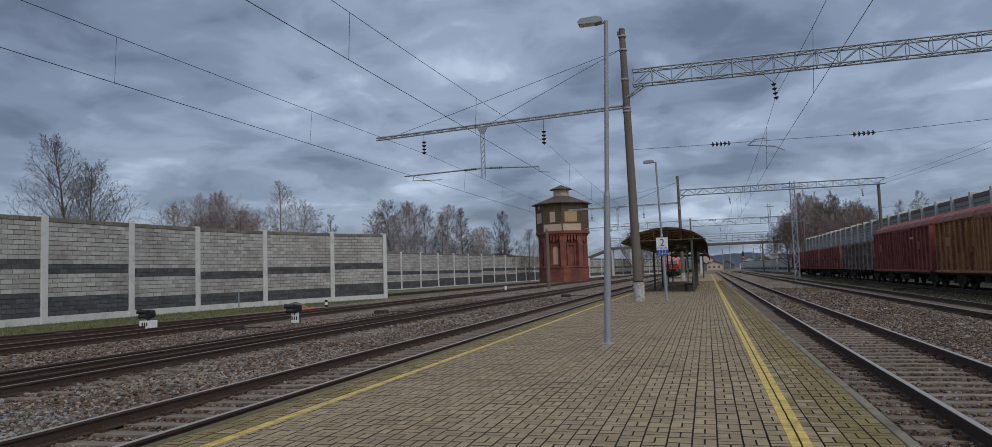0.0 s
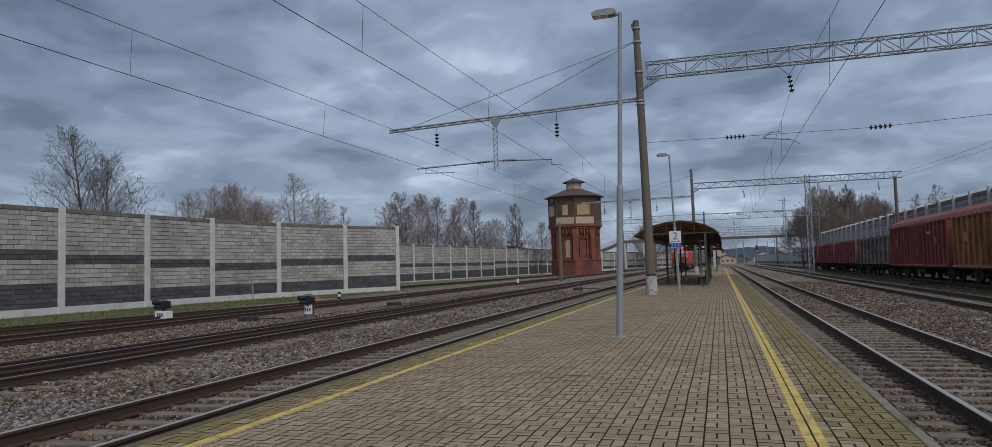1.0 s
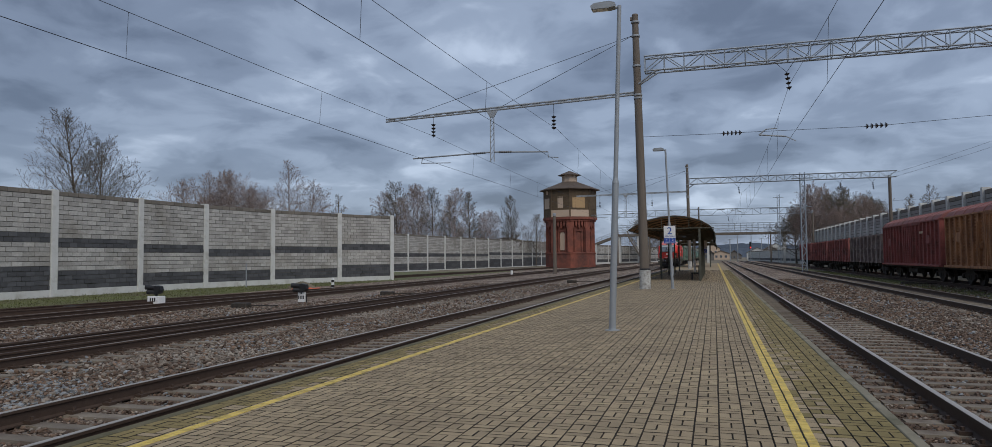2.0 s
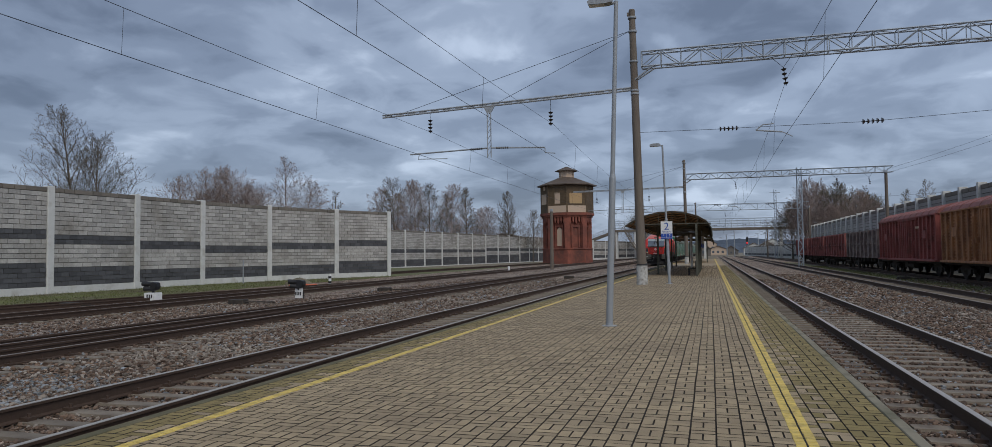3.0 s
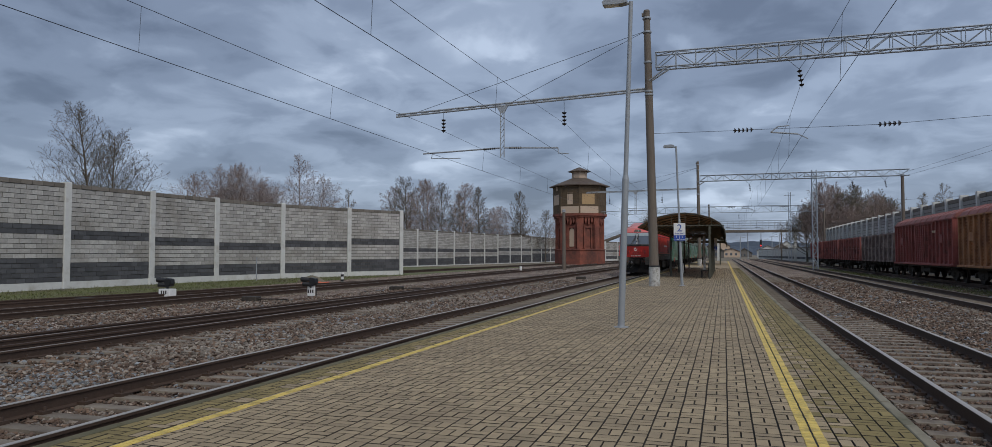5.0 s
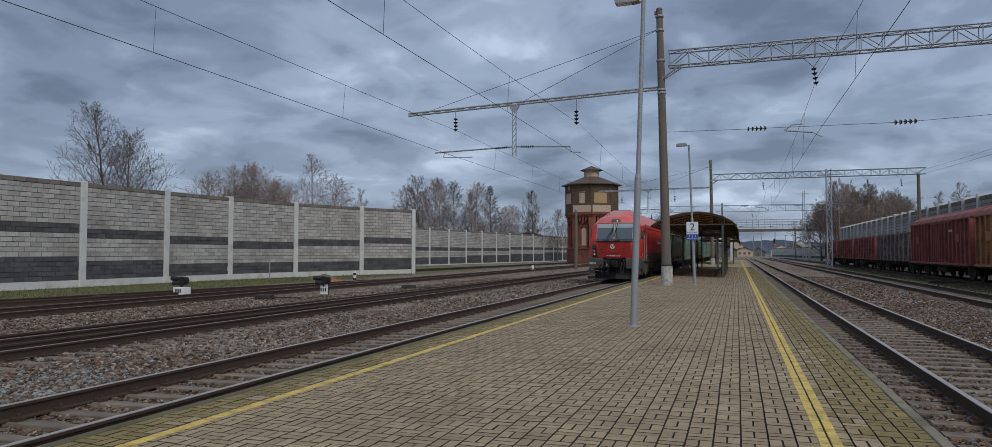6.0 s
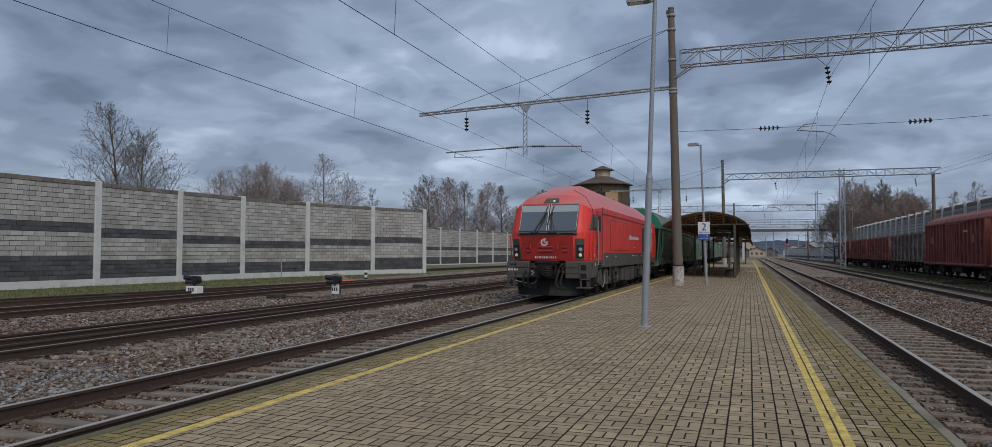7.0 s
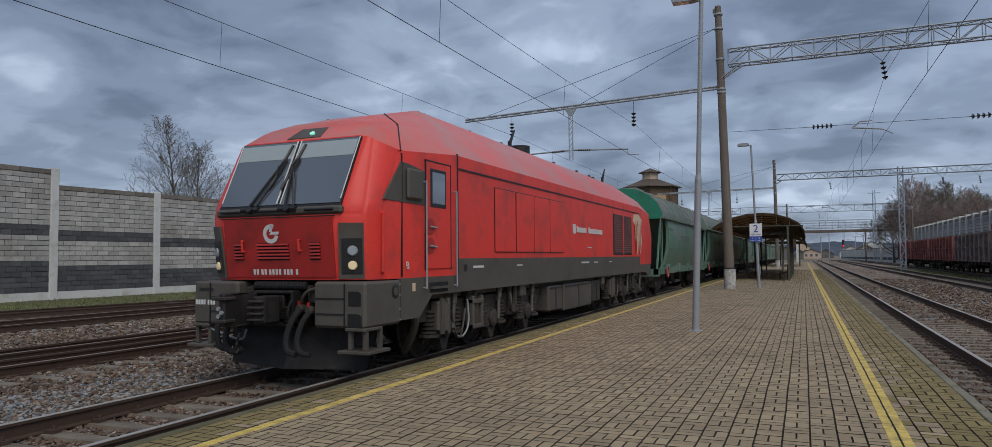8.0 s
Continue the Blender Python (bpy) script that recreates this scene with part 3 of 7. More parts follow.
def build_loco():
    L = thing("locomotive", "red and grey six-axle diesel locomotive with a raked cab", "locomotive")
    loco_shell(0, 3, True, RED, "body", L)
    loco_shell(3, 5, True, ROOF_RED, "roof", L)
    # underframe and grey skirt band
    bm = bmesh.new()
    for s in (-1, 1):
        pts = [(0.95, 1.38), (LOCO_LEN - 0.95, 1.38), (LOCO_LEN - 0.95, 0.95), (LOCO_LEN - 1.5, 0.95), (LOCO_LEN - 1.9, 1.1), (1.9, 1.1), (1.5, 0.78), (0.95, 0.78)]
        extrude_poly(bm, pts, "x", *sorted((s * 1.2, s * 1.485)))
    box(bm, -1.2, 1.2, 0.9, LOCO_LEN - 0.9, 1.0, 1.38)
    part("underframe", bm, LOCO_GREY, L, "grimy grey-brown frame")
    for s in (-1, 1):
        bm = bmesh.new()
        box(bm, *sorted((s * 1.44, s * 1.487)), 2.85, LOCO_LEN - 2.85, 1.375, 1.66)
        part("side_band", bm, LOCO_GREY, L)
        bm = bmesh.new()
        box(bm, *sorted((s * 1.44, s * 1.486)), 2.85, LOCO_LEN - 2.85, 3.16, 3.19)
        part("gutter_strip", bm, BLACK, L)
        bm = bmesh.new()
        box(bm, *sorted((s * 1.44, s * 1.484)), 2.82, 2.85, 1.4, 3.42)
        part("panel_seam", bm, BLACK, L)
        bm = bmesh.new()
        box(bm, *sorted((s * 1.44, s * 1.482)), 1.0, 1.015, 1.4, 3.2)
        part("panel_seam", bm, BLACK, L)
        for y0 in (4.4, 5.5, 6.55, 7.6):
            d = part("engine_room_door", bmesh.new(), RED, L)
            bm = bmesh.new()
            box(bm, *sorted((s * 1.45, s * 1.492)), y0 + 0.015, y0 + 1.03, 1.78, 2.98, bevel=0.006)
            bm.to_mesh(d.data); bm.free()
            bm = bmesh.new()
            for (a, b, c, e) in ((y0, y0 + 0.014, 1.768, 2.994), (y0 + 0.015, y0 + 1.03, 2.98, 2.996), (y0 + 0.015, y0 + 1.03, 1.766, 1.78)):
                box(bm, *sorted((s * 1.45, s * 1.484)), a, b, c, e)
            part("door_gap", bm, BLACK, d)
        bm = bmesh.new()
        box(bm, *sorted((s * 1.45, s * 1.49)), 13.6, 16.1, 1.72, 2.98, bevel=0.01)
        g = part("radiator_grille", bm, BLACK, L, "dark louvred radiator grille")
        for i in range(16):
            bm = bmesh.new()
            z = 1.8 + i * 0.072
            box(bm, *sorted((s * 1.488, s * 1.502)), 13.68, 16.02, z, z + 0.03)
            part("slat", bm, WAGON_DULL, g)
        bm = bmesh.new()
        box(bm, *sorted((s * 1.488, s * 1.506)), 14.8, 14.88, 1.72, 2.98)
        part("grille_post", bm, RED, g)
        # cab door with window, handrails and hand-holds
        bm = bmesh.new()
        box(bm, *sorted((s * 1.45, s * 1.487)), 1.72, 2.55, 1.5, 3.18, bevel=0.01)
        d = part("cab_door", bm, RED, L)
        bm = bmesh.new()
        box(bm, *sorted((s * 1.44, s * 1.4895)), 1.703, 1.72, 1.483, 3.197)
        box(bm, *sorted((s * 1.44, s * 1.4895)), 2.55, 2.567, 1.483, 3.197)
        box(bm, *sorted((s * 1.44, s * 1.4895)), 1.703, 2.567, 3.18, 3.197)
        part("door_seal", bm, BLACK, d)
        bm = bmesh.new()
        box(bm, *sorted((s * 1.46, s * 1.496)), 1.84, 2.38, 2.46, 3.08, bevel=0.014)
        w = part("window_frame", bm, BLACK, d)
        bm = bmesh.new()
        box(bm, *sorted((s * 1.46, s * 1.5)), 1.9, 2.32, 2.52, 3.02)
        part("pane", bm, GLASS, w)
        for z in (2.16, 1.86):
            bm = bmesh.new()
            lathe(bm, [(0.13, s * 1.47), (0.13, s * 1.4965), (0.1, s * 1.4968), (0.01, s * 1.4968)], 16, at=(0, 1.84, z), axis="x")
            part("handle_recess", bm, RED_DIRTY, d)
            bm = bmesh.new()
            rod(bm, (s * 1.515, 1.8, z), (s * 1.515, 2.02, z - 0.02), 0.016, n=6)
            part("door_handle", bm, GALV, d)
        for yy, z0, z1 in ((1.62, 1.2, 2.86), (2.66, 1.2, 2.78)):
            bm = bmesh.new()
            rod(bm, (s * 1.545, yy, z0), (s * 1.545, yy, z1), 0.014, n=8)
            for z in (z0 + 0.02, z1 - 0.02):
                rod(bm, (s * 1.46, yy, z), (s * 1.545, yy, z), 0.013, n=6)
            part("handrail", bm, GALV, L, "polished steel handrail")
        # step pocket: a solid slab coloured as dark as its shaded inside
        bm = bmesh.new()
        box(bm, *sorted((s * 1.45, s * 1.49)), 1.8, 2.45, 1.12, 1.3, bevel=0.015)
        p = part("step_pocket", bm, VOID_SHADE, L)
        bm = bmesh.new()
        box(bm, *sorted((s * 1.47, s * 1.53)), 1.84, 2.41, 1.19, 1.225)
        part("step_bar", bm, LOCO_GREY, p)
        # dark window band on the cab side, with mirror cover
        bm = bmesh.new()
        extrude_poly(bm, [(0.52, 2.5), (1.69, 2.48), (1.69, 3.0), (1.3, 3.06), (0.98, 3.08)], "x", *sorted((s * 1.44, s * 1.479)))
        part("side_window_band", bm, LOCO_GREY, L, "dark grey side window band")
        bm = bmesh.new()
        box(bm, *sorted((s * 1.47, s * 1.54)), 1.1, 1.55, 2.54, 3.0, bevel=0.03)
        part("mirror_cover", bm, LOCO_GREY, L)
        # corner handrail
        bm = bmesh.new()
        rod(bm, (s * 1.47, 0.5, 1.5), (s * 1.5, 0.46, 2.28), 0.02, n=8)
        rod(bm, (s * 1.42, 0.56, 1.47), (s * 1.47, 0.5, 1.5), 0.02, n=6); rod(bm, (s * 1.44, 0.52, 2.32), (s * 1.5, 0.46, 2.28), 0.02, n=6)
        part("corner_handrail", bm, RED, L)
        # buffer-beam block with step openings, and the ladder below it
        bm = bmesh.new()
        box(bm, *sorted((s * 0.66, s * 1.497)), 0.02, 0.948, 0.74, 1.362, bevel=0.035)
        part("buffer_beam", bm, LOCO_GREY, L)
        for z in (0.92, 1.13):
            bm = bmesh.new()
            box(bm, *sorted((s * 0.69, s * 1.16)), 0.006, 0.03, z, z + 0.016)
            part("beam_groove", bm, BLACK, L)
        bm = bmesh.new()
        box(bm, *sorted((s * 1.165, s * 1.18)), 0.006, 0.03, 0.76, 1.34)
        part("beam_groove", bm, BLACK, L)
        # each opening is a solid slab, its hole's shade put into the colour
        for z0, z1, w0, w1 in () if s < 0 else ((1.04, 1.235, 1.235, 1.43), (0.745, 0.935, 1.225, 1.44)):
            bm = bmesh.new()
            extrude_poly(bm, [(s * w0, z0), (s * w1, z0), (s * w1, z1 - 0.03), (s * (w1 - 0.04), z1), (s * w0, z1)], "y", 0.012, 0.2)
            part("step_opening", bm, VOID_SHADE, L)
        for z in (0.8, 0.95, 1.15, 1.3):
            bm = bmesh.new()
            rod(bm, (s * 1.49, 0.9, z), (s * 1.503, 0.9, z), 0.014, n=8)
            part("bolt", bm, GALV, L)
        bm = bmesh.new()
        lathe(bm, [(0.055, s * 1.5), (0.055, s * 1.512), (0.035, s * 1.514), (0.01, s * 1.514)], 12, at=(0, 0.78, 1.2), axis="x")
        part("socket_cap", bm, LOCO_GREY, L)
        bm = bmesh.new()
        lathe(bm, [(0.07, s * 1.47), (0.07, s * 1.492), (0.045, s * 1.492), (0.01, s * 1.489)], 14, at=(0, 3.1, 1.5), axis="x")
        part("filler_cap", bm, BLACK, L)
        for x0, x1 in ((1.2, 1.255), (1.43, 1.49)):
            bm = bmesh.new()
            box(bm, *sorted((s * x0, s * x1)), 0.05, 0.12, 0.45, 0.744, bevel=0.008)
            part("ladder_post", bm, LOCO_GREY, L)
        bm = bmesh.new()
        box(bm, *sorted((s * 1.434, s * 1.486)), 0.40, 0.46, 0.45, 0.744)
        part("ladder_post", bm, LOCO_GREY, L)
        bm = bmesh.new()
        box(bm, *sorted((s * 1.19, s * 1.503)), 0.0, 0.42, 0.705, 0.75, bevel=0.008)
        part("step", bm, LOCO_GREY, L)
        bm = bmesh.new()
        box(bm, *sorted((s * 1.08, s * 1.58)), -0.02, 0.52, 0.405, 0.45, bevel=0.008)
        part("step", bm, LOCO_GREY, L)
        bm = bmesh.new()
        lathe(bm, [(0.1, s * 1.47), (0.1, s * 1.5), (0.06, s * 1.505), (0.02, s * 1.505)], 16, at=(0, 0.78, 1.2), axis="x")
        part("socket", bm, BLACK, L)
        # headlamps in grey corner panels
        q = [(s * 0.99, 0.15, 1.40), (s * 1.29, 0.32, 1.40), (s * 1.325, 0.235, 2.16), (s * 1.04, 0.06, 2.16)]
        if s < 0:
            q = q[::-1]
        quad_slab("lamp_panel", q, 0.02, LOCO_GREY, L, "dark grey lamp panel")
        def front(u, v, out):
            a = Vector((s * 0.99, 0.15, 1.40)).lerp(Vector((s * 1.29, 0.32, 1.40)), u)
            b = Vector((s * 1.04, 0.06, 2.16)).lerp(Vector((s * 1.325, 0.235, 2.16)), u)
            return a.lerp(b, v) + Vector((s * 0.48, -0.87, 0)) * out
        q = [front(0.12, 0.1, 0.02), front(0.94, 0.1, 0.02), front(0.94, 0.72, 0.02), front(0.12, 0.72, 0.02)]
        hl = quad_slab("headlamp", q if s > 0 else q[::-1], 0.02, BLACK, L)
        for v, m, r in ((0.5, LENS, 0.075), (0.24, LAMP_WARM, 0.065)):
            bm = bmesh.new()
            c = front(0.55, v, 0.03)
            rod(bm, c, c + Vector((s * 0.48, -0.87, 0)) * 0.03, r, r * 0.8, n=16)
            part("lens", bm, m, hl)
        # equipment boxes between the bogies
        for y0, y1, z0, m in ((7.6, 8.6, 0.42, LOCO_GREY), (8.75, 11.2, 0.36, LOCO_GREY), (11.3, 12.1, 0.42, UNDER)):
            bm = bmesh.new()
            box(bm, *sorted((s * 0.9, s * 1.43)), y0, y1, z0, 1.0, bevel=0.03)
            t = part("equipment_box", bm, m, L)
            bm = bmesh.new()
            box(bm, *sorted((s * 1.42, s * 1.445)), y0 + 0.1, y1 - 0.1, 0.94, 0.97)
            box(bm, *sorted((s * 1.42, s * 1.445)), y0 + (y1 - y0) * 0.5, y0 + (y1 - y0) * 0.5 + 0.03, z0 + 0.06, 0.94)
            part("lid_seam", bm, BLACK, t)
        for y0 in (5.9, 12.4):
            bm = bmesh.new()
            box(bm, *sorted((s * 1.25, s * 1.42)), y0, y0 + 0.3, 0.86, 1.12, bevel=0.02)
            part("junction_box", bm, LOCO_GREY, L)
    for s in (-1, 1):
        for pts, r, m, name in (([(1.36, 1.55, 0.95), (1.36, 1.6, 0.7), (1.2, 1.75, 0.45), (0.95, 1.95, 0.2)], 0.06, LOCO_GREY, "sand_pipe"), ([(1.42, 3.3, 0.95), (1.44, 3.34, 0.5), (1.4, 3.1, 0.28), (1.36, 2.85, 0.45)], 0.016, GALV, "cable_loop"), ([(1.4, 5.3, 0.98), (1.42, 5.35, 0.7), (1.3, 5.6, 0.55)], 0.03, LOCO_GREY, "brake_pipe")):
            bm = bmesh.new()
            bent_tube(bm, [(s * q[0], q[1], q[2]) for q in pts], r)
            part(name, bm, m, L, smooth=True)
        bm = bmesh.new()
        for a in ((1.3, 1.46, 3.45, 3.53, 0.42, 1.0), (1.3, 1.46, 3.83, 3.91, 0.42, 1.0), (1.3, 1.47, 3.45, 3.91, 0.42, 0.5), (1.3, 1.47, 3.45, 3.91, 0.86, 0.94)):
            box(bm, *sorted((s * a[0], s * a[1])), *a[2:], bevel=0.012)
        part("damper_bracket", bm, LOCO_GREY, L)
        bm = bmesh.new()
        rod(bm, (s * 1.4, 3.68, 0.5), (s * 1.4, 3.68, 0.86), 0.055, n=10)
        part("damper", bm, UNDER, L)
    bm = bmesh.new()
    rod(bm, (0, 7.7, 0.55), (0, 12.0, 0.55), 0.5, n=16)
    part("fuel_tank", bm, UNDER, L)
    # front: panel, grilles, logo, number bars, screens
    def fp(x, z, out=0.0):
        t = (z - 1.38) / 0.9
        return Vector((x, 0.16 - 0.11 * t - 0.02 - out, z))
    def bar_rect(name, x0, x1, z0, z1, m, parent, out=0.004, label=""):
        return quad_slab(name, [fp(x0, z0, out), fp(x1, z0, out), fp(x1, z1, out), fp(x0, z1, out)], 0.012, m, parent, label, 0.004)
    fpan = bar_rect("front_panel", -0.95, 0.95, 1.42, 2.24, RED_DIRTY, L, 0.0)
    bar_rect("panel_seam", -1.0, 1.0, 2.25, 2.265, BLACK, L)
    for x0, x1 in ((-0.36, 0.2), (-0.78, -0.62), (0.56, 0.73)):
        # backing slab of the slats, painted with the shade inside the duct
        g = bar_rect("air_intake", x0, x1, 1.66, 1.9, VOID_SHADE, fpan)
        for i in range(5):
            quad_slab("slat", [fp(x0, 1.675 + i * 0.047, 0.02), fp(x1, 1.675 + i * 0.047, 0.02), fp(x1, 1.70 + i * 0.047, 0.005), fp(x0, 1.70 + i * 0.047, 0.005)], 0.006, RED_DIRTY, g)
    for x in (-0.6, 0.4):
        bm = bmesh.new()
        a, b = fp(x, 1.78, 0.05), fp(x, 1.94, 0.05)
        rod(bm, a, b, 0.018, n=6); rod(bm, fp(x, 1.79, -0.01), a, 0.016, n=6); rod(bm, fp(x, 1.93, -0.01), b, 0.016, n=6)
        part("grab_handle", bm, RED, fpan)
    # emblem: an open ring with a bolt
    bm = bmesh.new()
    n = 20
    for i in range(n):
        a0, a1 = (math.radians(60 + 285 * (i + k) / n) for k in (0, 1))
        vs = [fp(r * math.cos(a) - 0.10, 2.03 + r * math.sin(a), 0.012) for r, a in ((0.075, a0), (0.135, a0), (0.135, a1), (0.075, a1))]
        bm.faces.new([bm.verts.new(v) for v in vs])
    for pl in ([(-0.09, 2.17), (-0.04, 2.17), (-0.08, 2.06), (-0.13, 2.06)], [(-0.13, 2.02), (-0.09, 2.06), (0.05, 2.06), (0.03, 2.02)]):
        bm.faces.new([bm.verts.new(fp(x, z, 0.012)) for x, z in pl])
    part("emblem", bm, SILVER, fpan, "pale grey ring-shaped emblem")
    for x0, count in ((-0.46, 2), (-0.32, 2), (-0.18, 4), (0.08, 3), (0.29, 1)):
        for k in range(count):
            bar_rect("number_bar", x0 + k * 0.058, x0 + k * 0.058 + 0.034, 1.455, 1.53, SILVER, fpan, 0.006)
    # windscreen
    def ws(x, v, out=0.0):
        y, z = 0.085 + 0.515 * v, 2.40 + 1.04 * v
        return Vector((x, y - 0.894 * out, z + 0.447 * out))
    quad_slab("windscreen_surround", [ws(-1.065, -0.02), ws(1.065, -0.02), ws(1.075, 0.975), ws(-1.075, 0.975)], 0.015, BLACK, L, push=0.012)
    for x0, x1 in ((-1.045, -0.03), (0.03, 1.045)):
        p = quad_slab("windscreen", [ws(x0, 0.03, 0.012), ws(x1, 0.03, 0.012), ws(x1 * 1.01, 0.96, 0.012), ws(x0 * 1.01, 0.96, 0.012)], 0.004, GLASS, L, "large tinted windscreen pane", 0.012)
    # slabs laid over the panes: sun blinds with a sky sheen painted in
    for x0, x1 in ((-1.03, -0.045), (0.045, 1.03)):
        quad_slab("sun_blind", [ws(x0, 0.70, 0.026), ws(x1, 0.70, 0.026), ws(x1 * 1.01, 0.93, 0.026), ws(x0 * 1.01, 0.93, 0.026)], 0.002, BLIND_SHEEN, L, "pale sun blind with a painted sky sheen", 0.002)
    bm = bmesh.new()
    for dx in (-0.032, 0.032):
        rod(bm, ws(dx, 0.04, 0.02), ws(dx, 0.97, 0.02), 0.012, n=6)
    part("centre_pillar", bm, SILVER, L)
    for s in (-1, 1):
        bm = bmesh.new()
        rod(bm, ws(s * 1.045, 0.08, 0.025), ws(s * 1.06, 0.96, 0.025), 0.008, n=6)
        part("screen_trim", bm, SILVER, L)
        px = -0.5 if s < 0 else 0.16
        hx, hv = (-0.17, 0.56) if s < 0 else (0.06, 0.58)
        wp = part("wiper", bmesh.new(), BLACK, L)
        bm = bmesh.new()
        rod(bm, ws(px, -0.03, 0.05), ws(hx, hv, 0.06), 0.022, n=6)
        rod(bm, ws(px + 0.13, 0.0, 0.04), ws(hx + 0.05, hv - 0.1, 0.06), 0.013, n=6)
        rod(bm, ws(px + 0.06, -0.05, 0.02), ws(px + 0.06, -0.05, 0.09), 0.05, n=8)
        rod(bm, ws(px - 0.1, -0.04, 0.04), ws(px + 0.2, -0.04, 0.04), 0.045, n=6)
        bm.to_mesh(wp.data); bm.free()
        bm = bmesh.new()
        a, b = ws(hx - 0.08, 0.24, 0.045), ws(hx + 0.09, 0.9, 0.045)
        rod(bm, a, b, 0.02, n=6)
        rod(bm, a.lerp(b, 0.25), ws(hx, hv, 0.085), 0.014, n=5); rod(bm, a.lerp(b, 0.8), ws(hx, hv, 0.085), 0.014, n=5)
        rod(bm, a.lerp(b, 0.35) + Vector((0.03, 0, 0)), a.lerp(b, 0.65) + Vector((0.03, 0, 0)), 0.03, n=5)
        part("wiper_blade", bm, BLACK, wp)
    for x0, x1 in ((-1.0, -0.62), (-0.3, 0.12), (0.5, 0.98)):
        bm = bmesh.new()
        box(bm, x0, x1, 0.0, 0.1, 2.335, 2.37, bevel=0.012)
        part("cowl_vent", bm, BLACK, L)
    bm = bmesh.new()
    box(bm, -1.1, 1.1, 0.03, 0.16, 2.285, 2.40, bevel=0.03)
    part("cowl", bm, LOCO_GREY, L)
    q = [Vector((-0.3, 0.64, 3.47)), Vector((0.3, 0.64, 3.47)), Vector((0.24, 0.93, 3.665)), Vector((-0.24, 0.93, 3.665))]
    tl = quad_slab("top_lamp_panel", q, 0.02, LOCO_GREY, L, push=0.008)
    bm = bmesh.new()
    rod(bm, (0.1, 0.735, 3.535), (0.1, 0.712, 3.562), 0.04, n=14)
    part("top_lamp", bm, LAMP_GREEN, tl, "lit pale green top lamp")
    # coupler, hoses, plough
    def hose(name, pts, r, m, label=""):
        bm = bmesh.new()
        bent_tube(bm, pts, r)
        return part(name, bm, m, L, label, smooth=True)
    bm = bmesh.new()
    box(bm, -0.66, 0.66, 0.62, 0.9, 0.74, 1.36)
    part("headstock", bm, OILY, L)
    for x in (-0.5, 0.5):
        bm = bmesh.new()
        extrude_poly(bm, [(0.62, 0.76), (0.3, 0.86), (0.14, 1.1), (0.14, 1.3), (0.62, 1.34)], "x", x - 0.02, x + 0.02)
        part("gusset", bm, UNDER, L)
    cp = part("coupler", bmesh.new(), OILY, L, "worn dark automatic coupler")
    bm = bmesh.new()
    box(bm, -0.15, 0.15, -0.2, 0.66, 0.88, 1.14, bevel=0.03)
    for y in (-0.02, 0.12, 0.26):
        box(bm, -0.19, 0.19, y, y + 0.05, 0.85, 1.17, bevel=0.01)
    bm.to_mesh(cp.data); bm.free()
    for name, pts, z0, z1, m in (("guard_arm", [(-0.42, -0.5), (-0.34, -0.68), (-0.24, -0.68), (-0.2, -0.4), (-0.12, -0.2), (-0.2, -0.1), (-0.34, -0.2)], 0.78, 1.22, OILY),
                                 ("knuckle", [(0.02, -0.44), (0.14, -0.54), (0.24, -0.46), (0.28, -0.2), (0.16, -0.1), (0.04, -0.2)], 0.82, 1.18, OILY),
                                 ("lock", [(-0.16, -0.34), (0.02, -0.36), (0.02, -0.2), (-0.14, -0.18)], 0.86, 1.1, OILY)):
        bm = bmesh.new()
        extrude_poly(bm, pts, "z", z0, z1)
        bmesh.ops.bevel(bm, geom=list(bm.edges), offset=0.018, segments=1, affect="EDGES")
        part(name, bm, m, cp)
    for z in (0.86, 0.94, 1.02, 1.1):
        bm = bmesh.new()
        box(bm, 0.03, 0.25, -0.56, -0.47, z, z + 0.03, bevel=0.008)
        part("tooth_rib", bm, UNDER, cp)
    for z in (0.83, 1.13):
        bm = bmesh.new()
        box(bm, -0.45, -0.2, -0.71, -0.5, z, z + 0.05, bevel=0.012)
        part("guard_lip", bm, UNDER, cp)
    for x, z in ((-0.33, 0.92), (-0.33, 1.02), (-0.28, 0.97)):
        bm = bmesh.new()
        rod(bm, (x, -0.7, z), (x, -0.66, z), 0.03, n=8)
        part("pin", bm, GALV, cp)
    for z in (0.86, 1.0, 1.12):
        bm = bmesh.new()
        box(bm, -0.3, 0.2, -0.24, -0.12, z, z + 0.035, bevel=0.01)
        part("rib", bm, OILY, cp)
    # ribbed roll above the coupler, its carrier, spring and hanging chain
    bm = bmesh.new()
    prof = []
    for k in range(18):
        prof += [(0.045, -0.46 + k * 0.05), (0.06, -0.445 + k * 0.05), (0.06, -0.425 + k * 0.05), (0.045, -0.412 + k * 0.05)]
    lathe(bm, prof, 10, at=(0, 0.16, 1.3), axis="x")
    part("ribbed_roll", bm, HOSE, L)
    bm = bmesh.new()
    box(bm, -0.34, 0.34, -0.02, 0.24, 1.19, 1.235, bevel=0.012); box(bm, -0.36, -0.31, -0.02, 0.4, 0.74, 1.2); box(bm, 0.31, 0.36, -0.02, 0.4, 0.74, 1.2); box(bm, -0.36, 0.36, -0.02, 0.3, 0.74, 0.8, bevel=0.012)
    part("coupler_carrier", bm, OILY, L)
    for x in (-0.22, 0.24):
        bm = bmesh.new()
        coil(bm, x, 0.02, 0.8, 1.02, 0.07)
        part("carrier_spring", bm, OILY, L)
    bm = bmesh.new()
    for k in range(7):
        q = Vector((-0.3 + 0.02 * math.sin(k), -0.36, 0.76 - k * 0.055))
